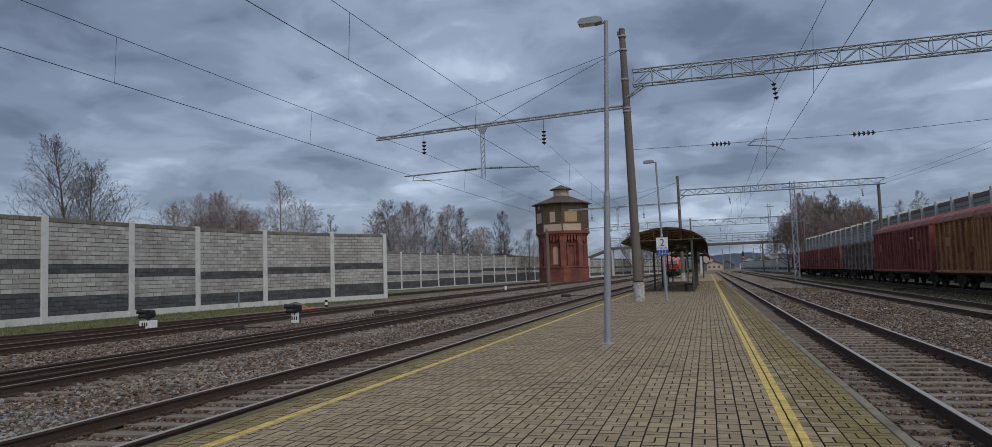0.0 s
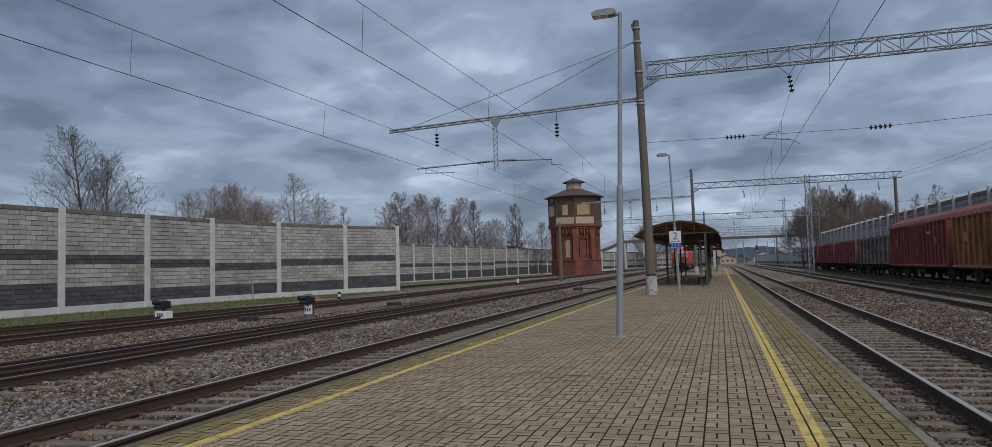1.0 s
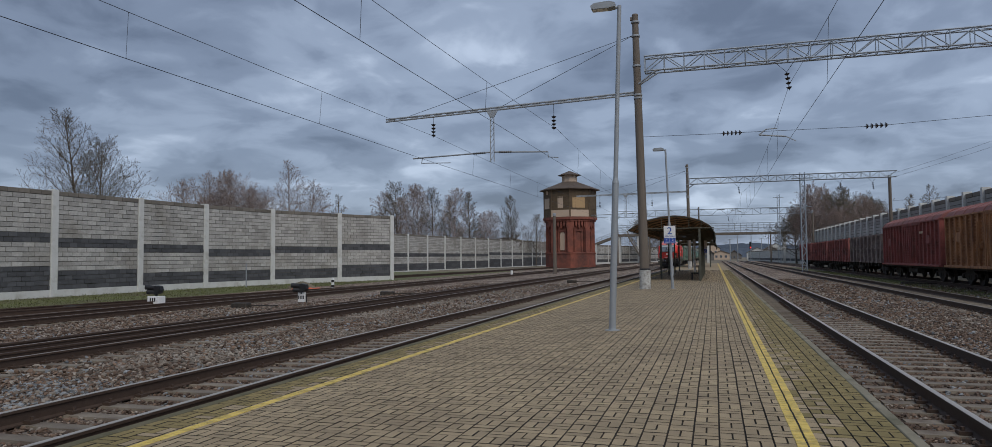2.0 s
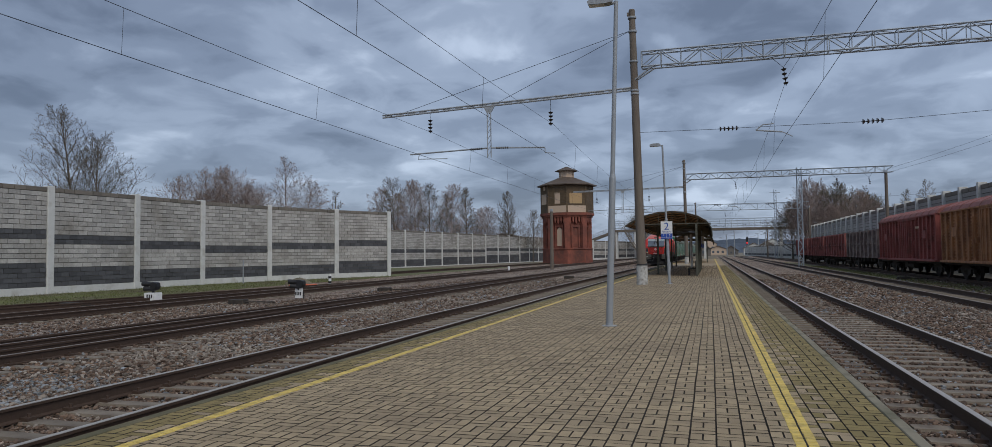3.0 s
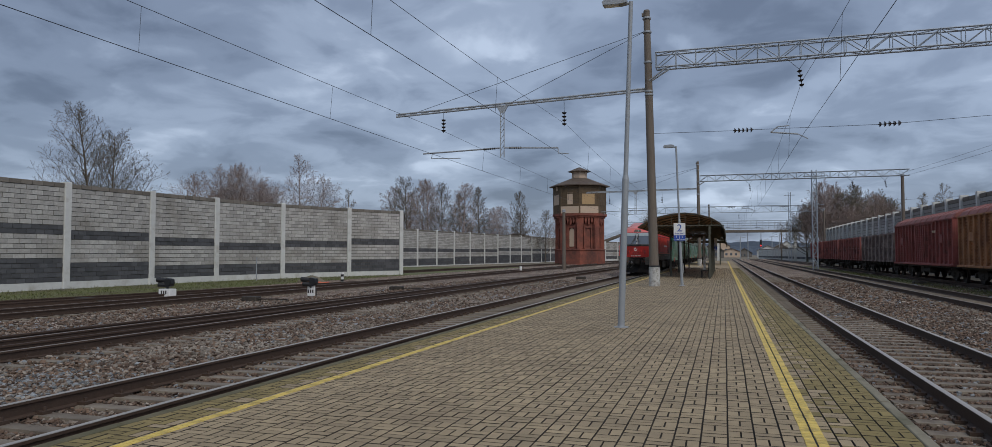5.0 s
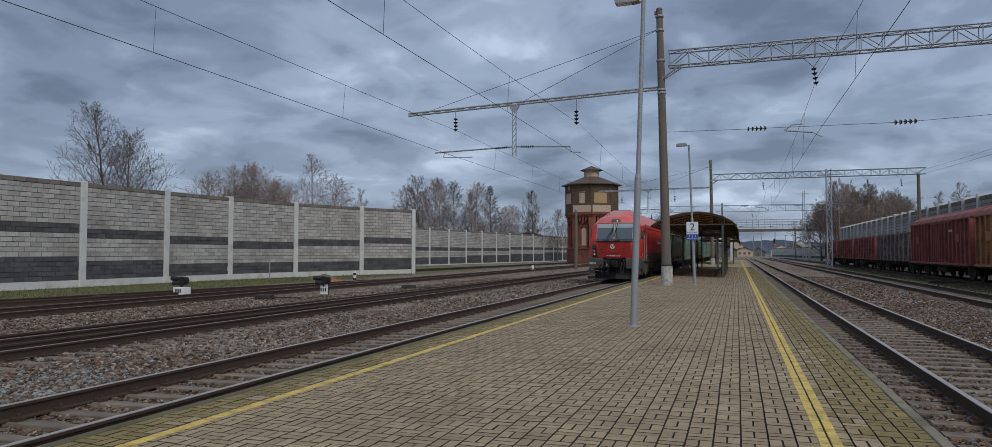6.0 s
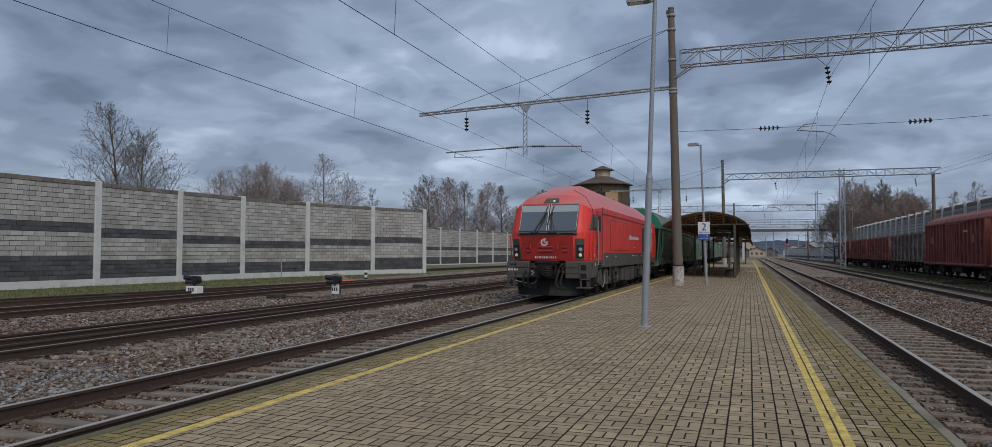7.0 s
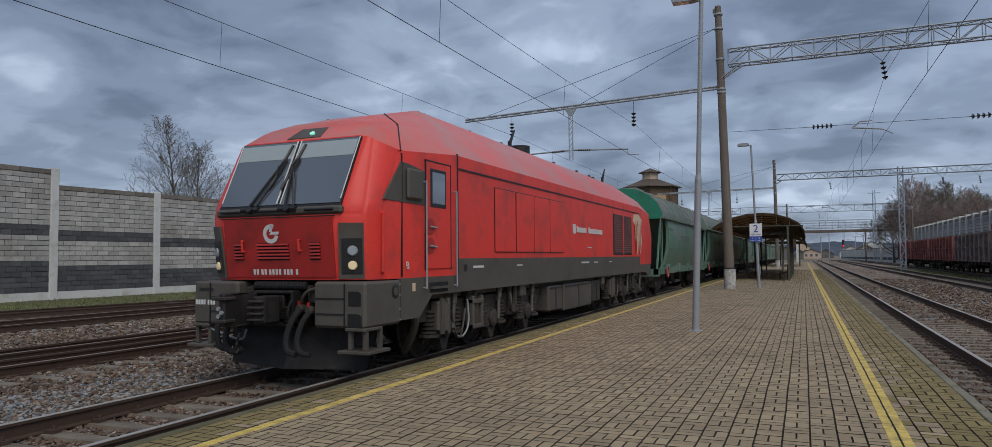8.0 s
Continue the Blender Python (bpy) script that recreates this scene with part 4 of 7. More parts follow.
        rod(bm, q + Vector((0.02 * (k % 2), 0.02 * (1 - k % 2), 0.03)), q - Vector((0.02 * (k % 2), 0.02 * (1 - k % 2), 0.03)), 0.017, n=5)
    part("chain", bm, OILY, L)
    hose("air_hose", [(-0.78, 0.1, 0.98), (-0.8, -0.12, 0.92), (-0.82, -0.22, 0.7), (-0.74, -0.26, 0.46), (-0.6, -0.24, 0.42), (-0.54, -0.2, 0.56)], 0.04, HOSE)
    hose("air_hose", [(-0.6, 0.1, 0.96), (-0.6, -0.14, 0.9), (-0.64, -0.24, 0.66), (-0.55, -0.3, 0.42), (-0.36, -0.3, 0.4), (-0.3, -0.26, 0.46)], 0.045, HOSE)
    hose("air_hose", [(0.44, 0.12, 1.0), (0.44, -0.1, 0.92), (0.38, -0.2, 0.64), (0.42, -0.24, 0.44), (0.58, -0.24, 0.4)], 0.045, HOSE)
    hose("air_hose", [(0.6, 0.14, 0.98), (0.6, -0.08, 0.9), (0.54, -0.18, 0.62), (0.6, -0.22, 0.42), (0.78, -0.2, 0.4)], 0.04, HOSE)
    hose("jumper_cable", [(0.3, 0.2, 1.22), (0.34, -0.06, 1.1), (0.3, -0.1, 0.86), (0.36, 0.1, 0.78)], 0.018, HOSE)
    hose("jumper_cable", [(-0.44, 0.2, 1.22), (-0.5, -0.06, 1.05), (-0.46, -0.08, 0.84), (-0.4, 0.1, 0.8)], 0.018, HOSE)
    hose("uncoupling_lever", [(-1.3, 0.1, 0.68), (-0.9, 0.02, 0.6), (-0.5, -0.04, 0.52), (-0.3, -0.2, 0.7)], 0.016, GALV)
    hose("pipe", [(0.34, 0.3, 0.74), (0.4, 0.06, 1.02), (0.52, 0.04, 1.24), (0.62, 0.2, 1.26)], 0.024, UNDER)
    for x, z in ((-0.78, 0.97), (-0.6, 0.95), (0.44, 0.99), (0.6, 0.97)):
        bm = bmesh.new()
        lathe(bm, [(0.05, -0.02), (0.06, 0.0), (0.06, 0.06), (0.045, 0.09), (0.045, 0.6)], 10, at=(x, 0, z), axis="y")
        part("air_cock", bm, UNDER, L)
        bm = bmesh.new()
        box(bm, x - 0.01, x + 0.01, -0.02, 0.02, z + 0.05, z + 0.11)
        part("valve_handle", bm, BLUE if x == -0.6 else RED_DIRTY, L)
    for x in (-0.56, 0.56):
        bm = bmesh.new()
        box(bm, x - 0.075, x + 0.075, 0.16, 0.5, 1.06, 1.28, bevel=0.015)
        part("socket_box", bm, UNDER, L)
    bm = bmesh.new()
    a = [(-1.3, 0.62, 0.72), (0.05, 0.34, 0.72), (1.3, 0.62, 0.72)]
    b = [(-1.2, 0.5, 0.13), (0.05, 0.16, 0.13), (1.2, 0.5, 0.13)]
    for i in range(2):
        for dy in (0.0, 0.06):
            bm.faces.new([bm.verts.new((p[0], p[1] + dy, p[2])) for p in (a[i], a[i + 1], b[i + 1], b[i])])
    for i in range(2):
        bm.faces.new([bm.verts.new(p) for p in (b[i], b[i + 1], (b[i + 1][0], b[i + 1][1] + 0.06, 0.13), (b[i][0], b[i][1] + 0.06, 0.13))])
    part("plough", bm, OILY, L, "dark steel rail plough")
    for s in (-1, 1):
        bm = bmesh.new()
        edge = [(s * x, y + 0.015, z) for x, y, z in shell_rings()[2][3:]]
        for a, b in zip(edge, edge[1:]):
            rod(bm, a, b, 0.013, n=6)
        part("panel_seam", bm, BLACK, L)
    # roof fittings
    for y, r, h in ((9.3, 0.26, 0.3), (16.0, 0.14, 0.16)):
        bm = bmesh.new()
        lathe(bm, [(r * 1.1, 4.2), (r * 1.1, 4.28), (r, 4.3), (r, 4.25 + h), (r * 0.9, 4.25 + h), (r * 0.85, 4.22 + h * 0.7)], 18, at=(0.1, y, 0))
        part("exhaust_stack", bm, BLACK, L)
    for y in (8.2, 17.0):
        bm = bmesh.new()
        box(bm, 0.25, 0.31, y - 0.1, y + 0.02, 4.2, 4.5)
        rod(bm, (0.28, y - 0.04, 4.45), (0.28, y + 0.28, 4.82), 0.05, 0.02, n=6)
        part("aerial", bm, BLACK, L)
    for y in (3.3, 3.5, 3.7, 5.5, 7.2, 11.0, 13.2, 14.6):
        bm = bmesh.new()
        lathe(bm, [(0.05, 4.2), (0.05, 4.3), (0.03, 4.33), (0.01, 4.33)], 8, at=(0.45, y, 0))
        part("lifting_eye", bm, BLACK, L)
    # side lettering as plain bars, and the pale crest
    for s in (-1, 1):
        def sb(name, y0, y1, z0, z1, m, h=0.004):
            bm = bmesh.new()
            box(bm, *sorted((s * 1.478, s * (1.49 + h))), y0, y1, z0, z1)
            return part(name, bm, m, L)
        sb("lettering_bar", 9.38, 9.6, 2.26, 2.5, SILVER)
        for y0, count in ((9.72, 8), (10.82, 13)):
            for k in range(count):
                sb("lettering_bar", y0 + k * 0.112, y0 + k * 0.112 + 0.075, 2.3, 2.43 if k else 2.46, SILVER)
        for y0, y1, z0, z1 in ((3.4, 3.85, 1.49, 1.53), (5.5, 5.8, 1.5, 1.525), (10.1, 10.8, 1.5, 1.54), (11.3, 11.7, 1.5, 1.53), (10.7, 11.1, 1.9, 1.93), (13.0, 13.3, 1.5, 1.53)):
            sb("small_lettering_bar", y0, y1, z0, z1, SILVER)
        sb("warning_plate", 1.28, 1.36, 1.18, 1.3, GOLDPRINT)
        bm = bmesh.new()
        for k in range(5):
            strip = bmesh.new()
            box(strip, *sorted((s * 1.478, s * 1.496)), 16.62 + k * 0.21, 16.68 + k * 0.21, 1.75 + 0.12 * (k % 3), 2.9 - 0.1 * (k % 2))
            part("crest_shadow_line", strip, RED_DIRTY, L)
        cr = [(16.5, 3.1), (17.2, 3.15), (17.75, 2.95), (17.6, 2.6), (17.75, 2.2), (17.45, 1.75), (17.25, 2.15), (17.0, 1.7), (16.85, 2.2), (16.6, 2.3), (16.7, 2.7), (16.35, 2.85)]
        extrude_poly(bm, cr, "x", *sorted((s * 1.478, s * 1.491)))
        part("crest", bm, GOLDPRINT, L, "worn cream crest print")
    b = text("letter", "B", 0.16, Matrix.Translation((1.479, 1.16, 1.56)) @ pose(0, 0, 0, 90, 0, 90), SILVER, L)
    for x0, x1, z0, z1, mt in ((-1.45, -1.415, 1.02, 1.09, SILVER), (-1.4, -1.365, 1.02, 1.09, SILVER), (-1.35, -1.315, 1.02, 1.09, SILVER), (-1.3, -1.265, 1.02, 1.09, SILVER), (-1.22, -1.185, 1.02, 1.09, SILVER), (-1.17, -1.135, 1.02, 1.09, SILVER), (-1.12, -1.085, 1.02, 1.09, SILVER), (-1.38, -1.12, 1.22, 1.265, BLACK)):
        bar = bmesh.new()
        box(bar, x0, x1, 0.012, 0.03, z0, z1)
        part("number_bar", bar, mt, L)
    ys1 = [2.65, 4.6, 6.45]
    ys2 = [LOCO_LEN - y for y in reversed(ys1)]
    loco_bogie(L, ys1); loco_bogie(L, ys2)
    sets = [wheelset(L, y, 0.55) for y in ys1 + ys2]
    bm = bmesh.new()
    box(bm, -0.16, 0.16, LOCO_LEN - 0.6, LOCO_LEN + 0.32, 0.9, 1.18, bevel=0.04)
    part("coupler", bm, UNDER, L)
    return L, sets


def wagon_bogie(parent, y, r=0.475):
    for s in (-1, 1):
        bm = bmesh.new()
        pts = [(y - 1.25, 0.42), (y - 1.1, 0.36), (y - 0.75, 0.42), (y - 0.4, 0.24), (y + 0.4, 0.24), (y + 0.75, 0.42), (y + 1.1, 0.36), (y + 1.25, 0.42), (y + 1.22, 0.62), (y + 0.8, 0.66), (y + 0.45, 0.82), (y - 0.45, 0.82), (y - 0.8, 0.66), (y - 1.22, 0.62)]
        extrude_poly(bm, pts, "x", *sorted((s * 0.98, s * 1.12)))
        part("side_frame", bm, UNDER, parent)
        bm = bmesh.new()
        for d in (-0.16, 0.16):
            bm = bmesh.new()
            coil(bm, s * 1.06, y + d, 0.3, 0.58, 0.12)
            part("spring", bm, UNDER, parent)
        for d in (-0.925, 0.925):
            bm = bmesh.new()
            rod(bm, (s * 1.0, y + d, r), (s * 1.2, y + d, r), 0.13, n=10)
            part("axle_box", bm, UNDER, parent)
    bm = bmesh.new()
    box(bm, -0.95, 0.95, y - 0.25, y + 0.25, 0.55, 0.9)
    part("bolster", bm, UNDER, parent)
    for d in (-0.925, 0.925):
        bm = bmesh.new()
        for s in (-1, 1):
            lathe(bm, [(r + 0.028, s * 0.72), (r + 0.028, s * 0.75), (r, s * 0.765), (r, s * 0.85), (r - 0.06, s * 0.855), (0.18, s * 0.8), (0.12, s * 0.87), (0.03, s * 0.87)], 20, at=(0, y + d, r), axis="x")
        rod(bm, (-0.95, y + d, r), (0.95, y + d, r), 0.08, n=8)
        part("wheelset", bm, UNDER, parent)


def build_hopper(material, end_material):
    W = thing("grain_hopper", "green steel grain hopper wagon with ribbed arched roof, streaked grey", "hopper wagon", "hoppers of the train")
    ln = 13.4
    # barrel-sided body: curved side sheets, sloping end plates set back between them
    bm = bmesh.new()
    extrude_poly(bm, [(2.4, 3.25), (ln - 2.4, 3.25), (ln - 4.0, 1.1), (4.0, 1.1)], "x", -1.36, 1.36)
    part("hopper_body", bm, material, W)
    barrel = [(1.3, 1.12), (1.46, 1.45), (1.57, 1.9), (1.61, 2.4), (1.6, 2.85), (1.54, 3.24)]
    for s in (-1, 1):
        bm = bmesh.new()
        extrude_poly(bm, [(s * x, z) for x, z in barrel] + [(s * (x - 0.12), z) for x, z in reversed(barrel)], "y", 1.75, ln - 1.75)
        side = part("side_sheet", bm, material, W, smooth=True)
        for i in range(3):
            bm = bmesh.new()
            y = 1.75 + (i + 1) * (ln - 3.5) / 4
            extrude_poly(bm, [(s * (x + 0.008), z) for x, z in barrel] + [(s * (x - 0.02), z) for x, z in reversed(barrel)], "y", y - 0.025, y + 0.025)
            part("sheet_seam", bm, material, side)
        for y0, y1, z0, z1 in ((5.0, 6.4, 2.35, 2.6), (6.7, 7.6, 2.35, 2.6), (2.0, 2.8, 2.75, 2.85), (9.6, 10.6, 2.4, 2.5), (2.0, 2.6, 1.95, 2.02)):
            bm = bmesh.new()
            box(bm, *sorted((s * 1.5, s * 1.618)), y0, y1, z0, z1)
            part("lettering_bar", bm, HOPPER_ROOF, side)
        for y in (0.62, ln - 0.62):
            bm = bmesh.new()
            for k in (-0.16, 0.16):
                rod(bm, (s * 1.5, y + k, 0.95), (s * 1.5, y + k, 3.2), 0.02, n=5)
            for k in range(7):
                rod(bm, (s * 1.5, y - 0.16, 1.2 + k * 0.3), (s * 1.5, y + 0.16, 1.2 + k * 0.3), 0.014, n=4)
            part("ladder", bm, material, W)
        for y in (2.4, 5.2, 8.2, ln - 2.4):
            bm = bmesh.new()
            box(bm, *sorted((s * 1.3, s * 1.52)), y - 0.16, y + 0.16, 0.95, 1.32, bevel=0.02)
            part("jacking_pad", bm, material, W)
        bm = bmesh.new()
        lathe(bm, [(0.2, s * 1.5), (0.24, s * 1.52), (0.24, s * 1.55), (0.2, s * 1.57), (0.19, s * 1.53)], 14, at=(0, 1.75, 1.0), axis="x")
        part("brake_wheel", bm, WAGON_RED, W)
    bm = bmesh.new()
    arc = [(1.6, 3.24), (1.56, 3.5), (1.38, 3.85), (1.05, 4.17), (0.55, 4.42), (0, 4.5)]
    prof = arc + [(-x, z) for x, z in reversed(arc[:-1])]
    extrude_poly(bm, prof, "y", 0.5, ln - 0.5)
    part("roof", bm, HOPPER_ROOF, W)
    for ya, yb in ((0.47, 0.5), (ln - 0.5, ln - 0.47)):
        bm = bmesh.new()
        extrude_poly(bm, [(x, z) if abs(z - 3.24) > 0.01 else (x, 3.2) for x, z in prof], "y", ya, yb)
        part("roof_end", bm, end_material, W)
    bm = bmesh.new()
    for s in (-1, 1):
        box(bm, *sorted((s * 1.5, s * 1.68)), 0.45, ln - 0.45, 3.2, 3.27)
    part("top_rail", bm, HOPPER_ROOF, W)
    for i in range(9):
        bm = bmesh.new()
        y = 0.7 + i * (ln - 1.4) / 8
        for (x0, z0), (x1, z1) in zip(prof, prof[1:]):
            rod(bm, (x0, y, z0 + 0.01), (x1, y, z1 + 0.01), 0.03, n=4, cap=False)
        part("roof_rib", bm, HOPPER_ROOF, W)
    bm = bmesh.new()
    for i in range(4):
        box(bm, -0.35, 0.35, 1.4 + i * 2.9, 3.0 + i * 2.9, 4.45, 4.6, bevel=0.04)
    part("hatches", bm, HOPPER_ROOF, W)
    # sill, end platforms and struts
    bm = bmesh.new()
    box(bm, -1.45, 1.45, 0.1, 0.35, 0.85, 1.15); box(bm, -1.45, 1.45, ln - 0.35, ln - 0.1, 0.85, 1.15)
    for s in (-1, 1):
        box(bm, *sorted((s * 1.25, s * 1.45)), 0.1, ln - 0.1, 0.92, 1.15)
    box(bm, -0.25, 0.25, 0, ln, 0.75, 1.1)
    part("underframe", bm, material, W)
    bm = bmesh.new()
    for s in (-1, 1):
        for y, y2 in ((0.3, 0.75), (ln - 0.3, ln - 0.75)):
            rod(bm, (s * 1.35, y, 1.15), (s * 1.45, y2, 3.22), 0.05, n=6)
            rod(bm, (s * 0.6, y, 1.15), (s * 0.6, y2 + (0.35 if y < 1 else -0.35), 2.5), 0.04, n=6)
    part("end_struts", bm, material, W)
    bm = bmesh.new()
    for i in range(3):
        y = 4.2 + i * 2.5
        extrude_poly(bm, [(y - 0.8, 1.1), (y + 0.8, 1.1), (y + 0.3, 0.45), (y - 0.3, 0.45)], "x", -0.9, 0.9)
    part("discharge_chutes", bm, UNDER, W)
    for y in (1.75, ln - 1.75):
        wagon_bogie(W, y)
    bm = bmesh.new()
    box(bm, -0.14, 0.14, -0.45, 0.2, 0.9, 1.15, bevel=0.03); box(bm, -0.14, 0.14, ln - 0.2, ln + 0.45, 0.9, 1.15, bevel=0.03)
    part("couplers", bm, UNDER, W)
    return W


LOCO, LOCO_WHEELS = build_loco()
HOPPERS = []
HOPPER_PITCH = 14.3
proto = build_hopper(GREEN, GREEN_BRIGHT)
HOPPERS.append(proto)
proto_grey = build_hopper(GREEN, GREEN)
HOPPERS.append(proto_grey)
for i in range(2, 12):
    HOPPERS.append(copy_thing((proto, proto_grey)[i % 3 > 0], Matrix.Identity(4)))


# ---- lineside structures ----
def lattice_beam(parent, a, b, w, h, step, name="beam", r=0.035):
    """A square lattice girder from a to b (level), width w, height h."""
    a, b = Vector(a), Vector(b)
    d = (b - a).normalized()
    side = d.cross(Vector((0, 0, 1))).normalized() * w / 2
    up = Vector((0, 0, h))
    if abs(d.z) > 0.9:
        side, up = Vector((0, w, 0)), Vector((h, 0, 0))
        a, b = a - side / 2 - up / 2, b - side / 2 - up / 2
        cs = [Vector((0, 0, 0)), side, up, side + up]
    else:
        cs = [-side, side, -side + up, side + up]
    bm = bmesh.new()
    for c in cs:
        rod(bm, a + c, b + c, r * 1.35, n=4)
    n = max(1, int((b - a).length / step))
    for i in range(n):
        p, q = a.lerp(b, i / n), a.lerp(b, (i + 1) / n)
        for c, e in ((0, 2), (1, 3), (0, 1), (2, 3)):
            if i % 2:
                c, e = e, c
            rod(bm, p + cs[c], q + cs[e], r * 0.8, n=4, cap=False)
            rod(bm, p + cs[c], p + cs[e], r * 0.7, n=4, cap=False)
    return part(name, bm, GALV_LATTICE, parent)


def insulator_string(parent, a, b, n=4, r=0.12):
    a, b = Vector(a), Vector(b)
    bm = bmesh.new()
    rod(bm, a, b, 0.02, n=6)
    for i in range(n):
        c = a.lerp(b, (i + 0.5) / n)
        d = (b - a).normalized() * 0.035
        rod(bm, c - d, c + d, r, r * 0.55, n=12)
    return part("insulator", bm, INSULATOR, parent)


def catenary_pole(y, x, top, base_z, lean=0.0):
    t = thing("catenary_mast", "weathered brown concrete overhead-line mast with a whitewashed foot", "mast", "overhead-line masts", at=(x, y, base_z))
    bm = bmesh.new()
    lathe(bm, [(0.225, 0), (0.2, 3.0), (0.165, top * 0.8), (0.14, top)], 18)
    for v in bm.verts:
        v.co.x += lean * v.co.z / top
    part("shaft", bm, POLE_CONC, t, smooth=True)
    bm = bmesh.new()
    lathe(bm, [(0.255, -0.01), (0.25, 0.84), (0.24, 0.86)], 18)
    part("foot", bm, WHITEWASH, t, "flaking whitewashed foot")
    bm = bmesh.new()
    lathe(bm, [(0.245, 0.86), (0.24, 0.93), (0.2, 0.94)], 18)
    part("black_band", bm, BLACK, t)
    for z in (top - 3.9, top - 3.75, top - 2.4, top - 1.0, top - 0.35):
        bm = bmesh.new()
        lathe(bm, [(0.19, z), (0.2, z + 0.02), (0.2, z + 0.07), (0.19, z + 0.09)], 14, at=(lean * z / top, 0, 0))
        part("clamp", bm, GALV, t)
    bm = bmesh.new()
    lathe(bm, [(0.15, top), (0.13, top + 0.08), (0.02, top + 0.1)], 12, at=(lean, 0, 0))
    box(bm, lean - 0.22, lean - 0.05, -0.06, 0.06, top - 0.2, top - 0.05)
    part("cap", bm, POLE_CONC, t)
    return t


def pole_arm(y, x, z, x_end, z_end, stay_z, wires_x, wz, mz):
    """A cross arm over the left tracks with tie rods, a drop post and a cantilever."""
    t = thing("cross_arm", "galvanised steel cross arm with tie rods over two tracks", "overhead-line arm", "overhead-line arms", at=(0, y, 0))
    bm = bmesh.new()
    for dz in (0, 0.12):
        p, q = Vector((x, 0, z + dz)), Vector((x_end, 0, z_end + dz))
        rod(bm, p, q, 0.045, n=6)
    for i in range(20):
        p = Vector((x, 0, z)).lerp(Vector((x_end, 0, z_end)), (i + 0.5) / 20)
        box(bm, p.x - 0.2, p.x + 0.2, -0.012, 0.012, p.z, p.z + 0.12)
    part("arm", bm, GALV, t)
    for k in (0.52, 0.92):
        bm = bmesh.new()
        rod(bm, (x - 0.1, 0, stay_z), (x + (x_end - x) * k, 0, z + (z_end - z) * k + 0.1), 0.012, n=5)
        part("tie_rod", bm, WIRE, t)
    if wires_x:
        xm = (wires_x[0] + wires_x[1]) / 2
        zm = z + (z_end - z) * (xm - x) / (x_end - x)
        bm = bmesh.new()
        for dx in (-0.09, 0.09):
            rod(bm, (xm + dx, 0, wz - 0.05), (xm + dx, 0, zm), 0.025, n=5)
        for i in range(9):
            z0 = wz + (zm - wz) * i / 9
            rod(bm, (xm - 0.09, 0, z0), (xm + 0.09, 0, z0 + (zm - wz) / 9), 0.015, n=4)
        extrude_poly(bm, [(xm - 0.3, zm), (xm + 0.3, zm), (xm + 0.1, zm - 0.35), (xm - 0.1, zm - 0.35)], "y", -0.03, 0.03)
        part("drop_post", bm, GALV, t)
        for wx, dx in ((wires_x[0], -1), (wires_x[1], 1)):
            bm = bmesh.new()
            far = wx + dx * (1.1 if dx < 0 else -0.3)
            rod(bm, (xm + dx * 0.1, 0, wz + 0.42), (far, 0, wz + 0.30), 0.04, n=6)
            rod(bm, (far + 0.5 * (dx < 0), 0, wz + 0.28), (far + 0.45 * (dx < 0), 0, wz + 0.02), 0.02, n=5)
            rod(bm, (far + 0.45 * (dx < 0), 0, wz + 0.05), (wx + (0.9 if dx < 0 else 0.2), 0, wz), 0.022, n=5)
            part("registration_arm", bm, GALV, t)
            insulator_string(t, (xm + dx * 0.35, 0, wz + 0.405), (xm + dx * 1.0, 0, wz + 0.385), 6, 0.062)
            zi = z + (z_end - z) * (wx - x) / (x_end - x)
            wire("hanger", [(wx, 0, zi), (wx, 0, mz + 0.7)], 0.014, parent=t)
            insulator_string(t, (wx, 0, mz + 0.7), (wx, 0, mz), 4)
    return t


MAST_Y = (33.23, 88.0, 157.0, 225.0)
M1 = catenary_pole(33.23, -3.02, 12.6, 0.0, lean=-0.24)
M2 = catenary_pole(88.0, -2.75, 12.3, 0.0, lean=-0.1)
M3 = catenary_pole(157.0, -2.9, 12.0, -0.3)
pole_arm(33.23, -3.25, 8.93, -15.9, 8.46, 11.7, (-13.3, -7.15), 6.2, 7.52)
pole_arm(88.0, -2.9, 9.1, -16.2, 8.95, 11.6, (-13.3, -7.0), 6.3, 7.55)


def gantry(y, x0, x1, z, group_label, deep=0.68):
    t = thing("gantry", group_label, "gantry", "lattice gantries", at=(0, y, 0))
    lattice_beam(t, (x0, 0, z), (x1, 0, z), 0.55, deep, 0.85 * deep / 0.68, r=0.03)
    bm = bmesh.new()
    for d in (-0.28, 0.28):
        rod(bm, (x0 - 0.3, d * 0.5, z - 0.55), (x0 + 0.55, d, z), 0.04, n=5)
    part("bracket", bm, GALV, t)
    return t


G1 = gantry(33.23, -2.85, 26.0, 9.93, "galvanised lattice gantry spanning the tracks from a concrete mast")
G2 = gantry(88.0, -2.6, 19.4, 10.0, "galvanised lattice gantry on masts above the tracks")
G3 = gantry(157.0, -20.0, 19.2, 10.0, "far lattice gantry spanning the yard", 1.3)
for y, x, zt in ((88.0, 9.8, 11.4), (175.0, 14.3, 15.9), (300.0, 14.0, 12.0)):
    t = thing("lattice_mast", "tall galvanised lattice mast", "mast", "lattice masts", at=(x, y, -0.5))
    lattice_beam(t, (0, 0, 0), (0, 0, zt), 0.5, 0.5, 0.8, "mast", r=0.028)
    bm = bmesh.new()
    box(bm, -1.15, 1.15, -0.05, 0.05, zt - 0.75, zt - 0.63)
    part("crossbar", bm, GALV_LATTICE, t)
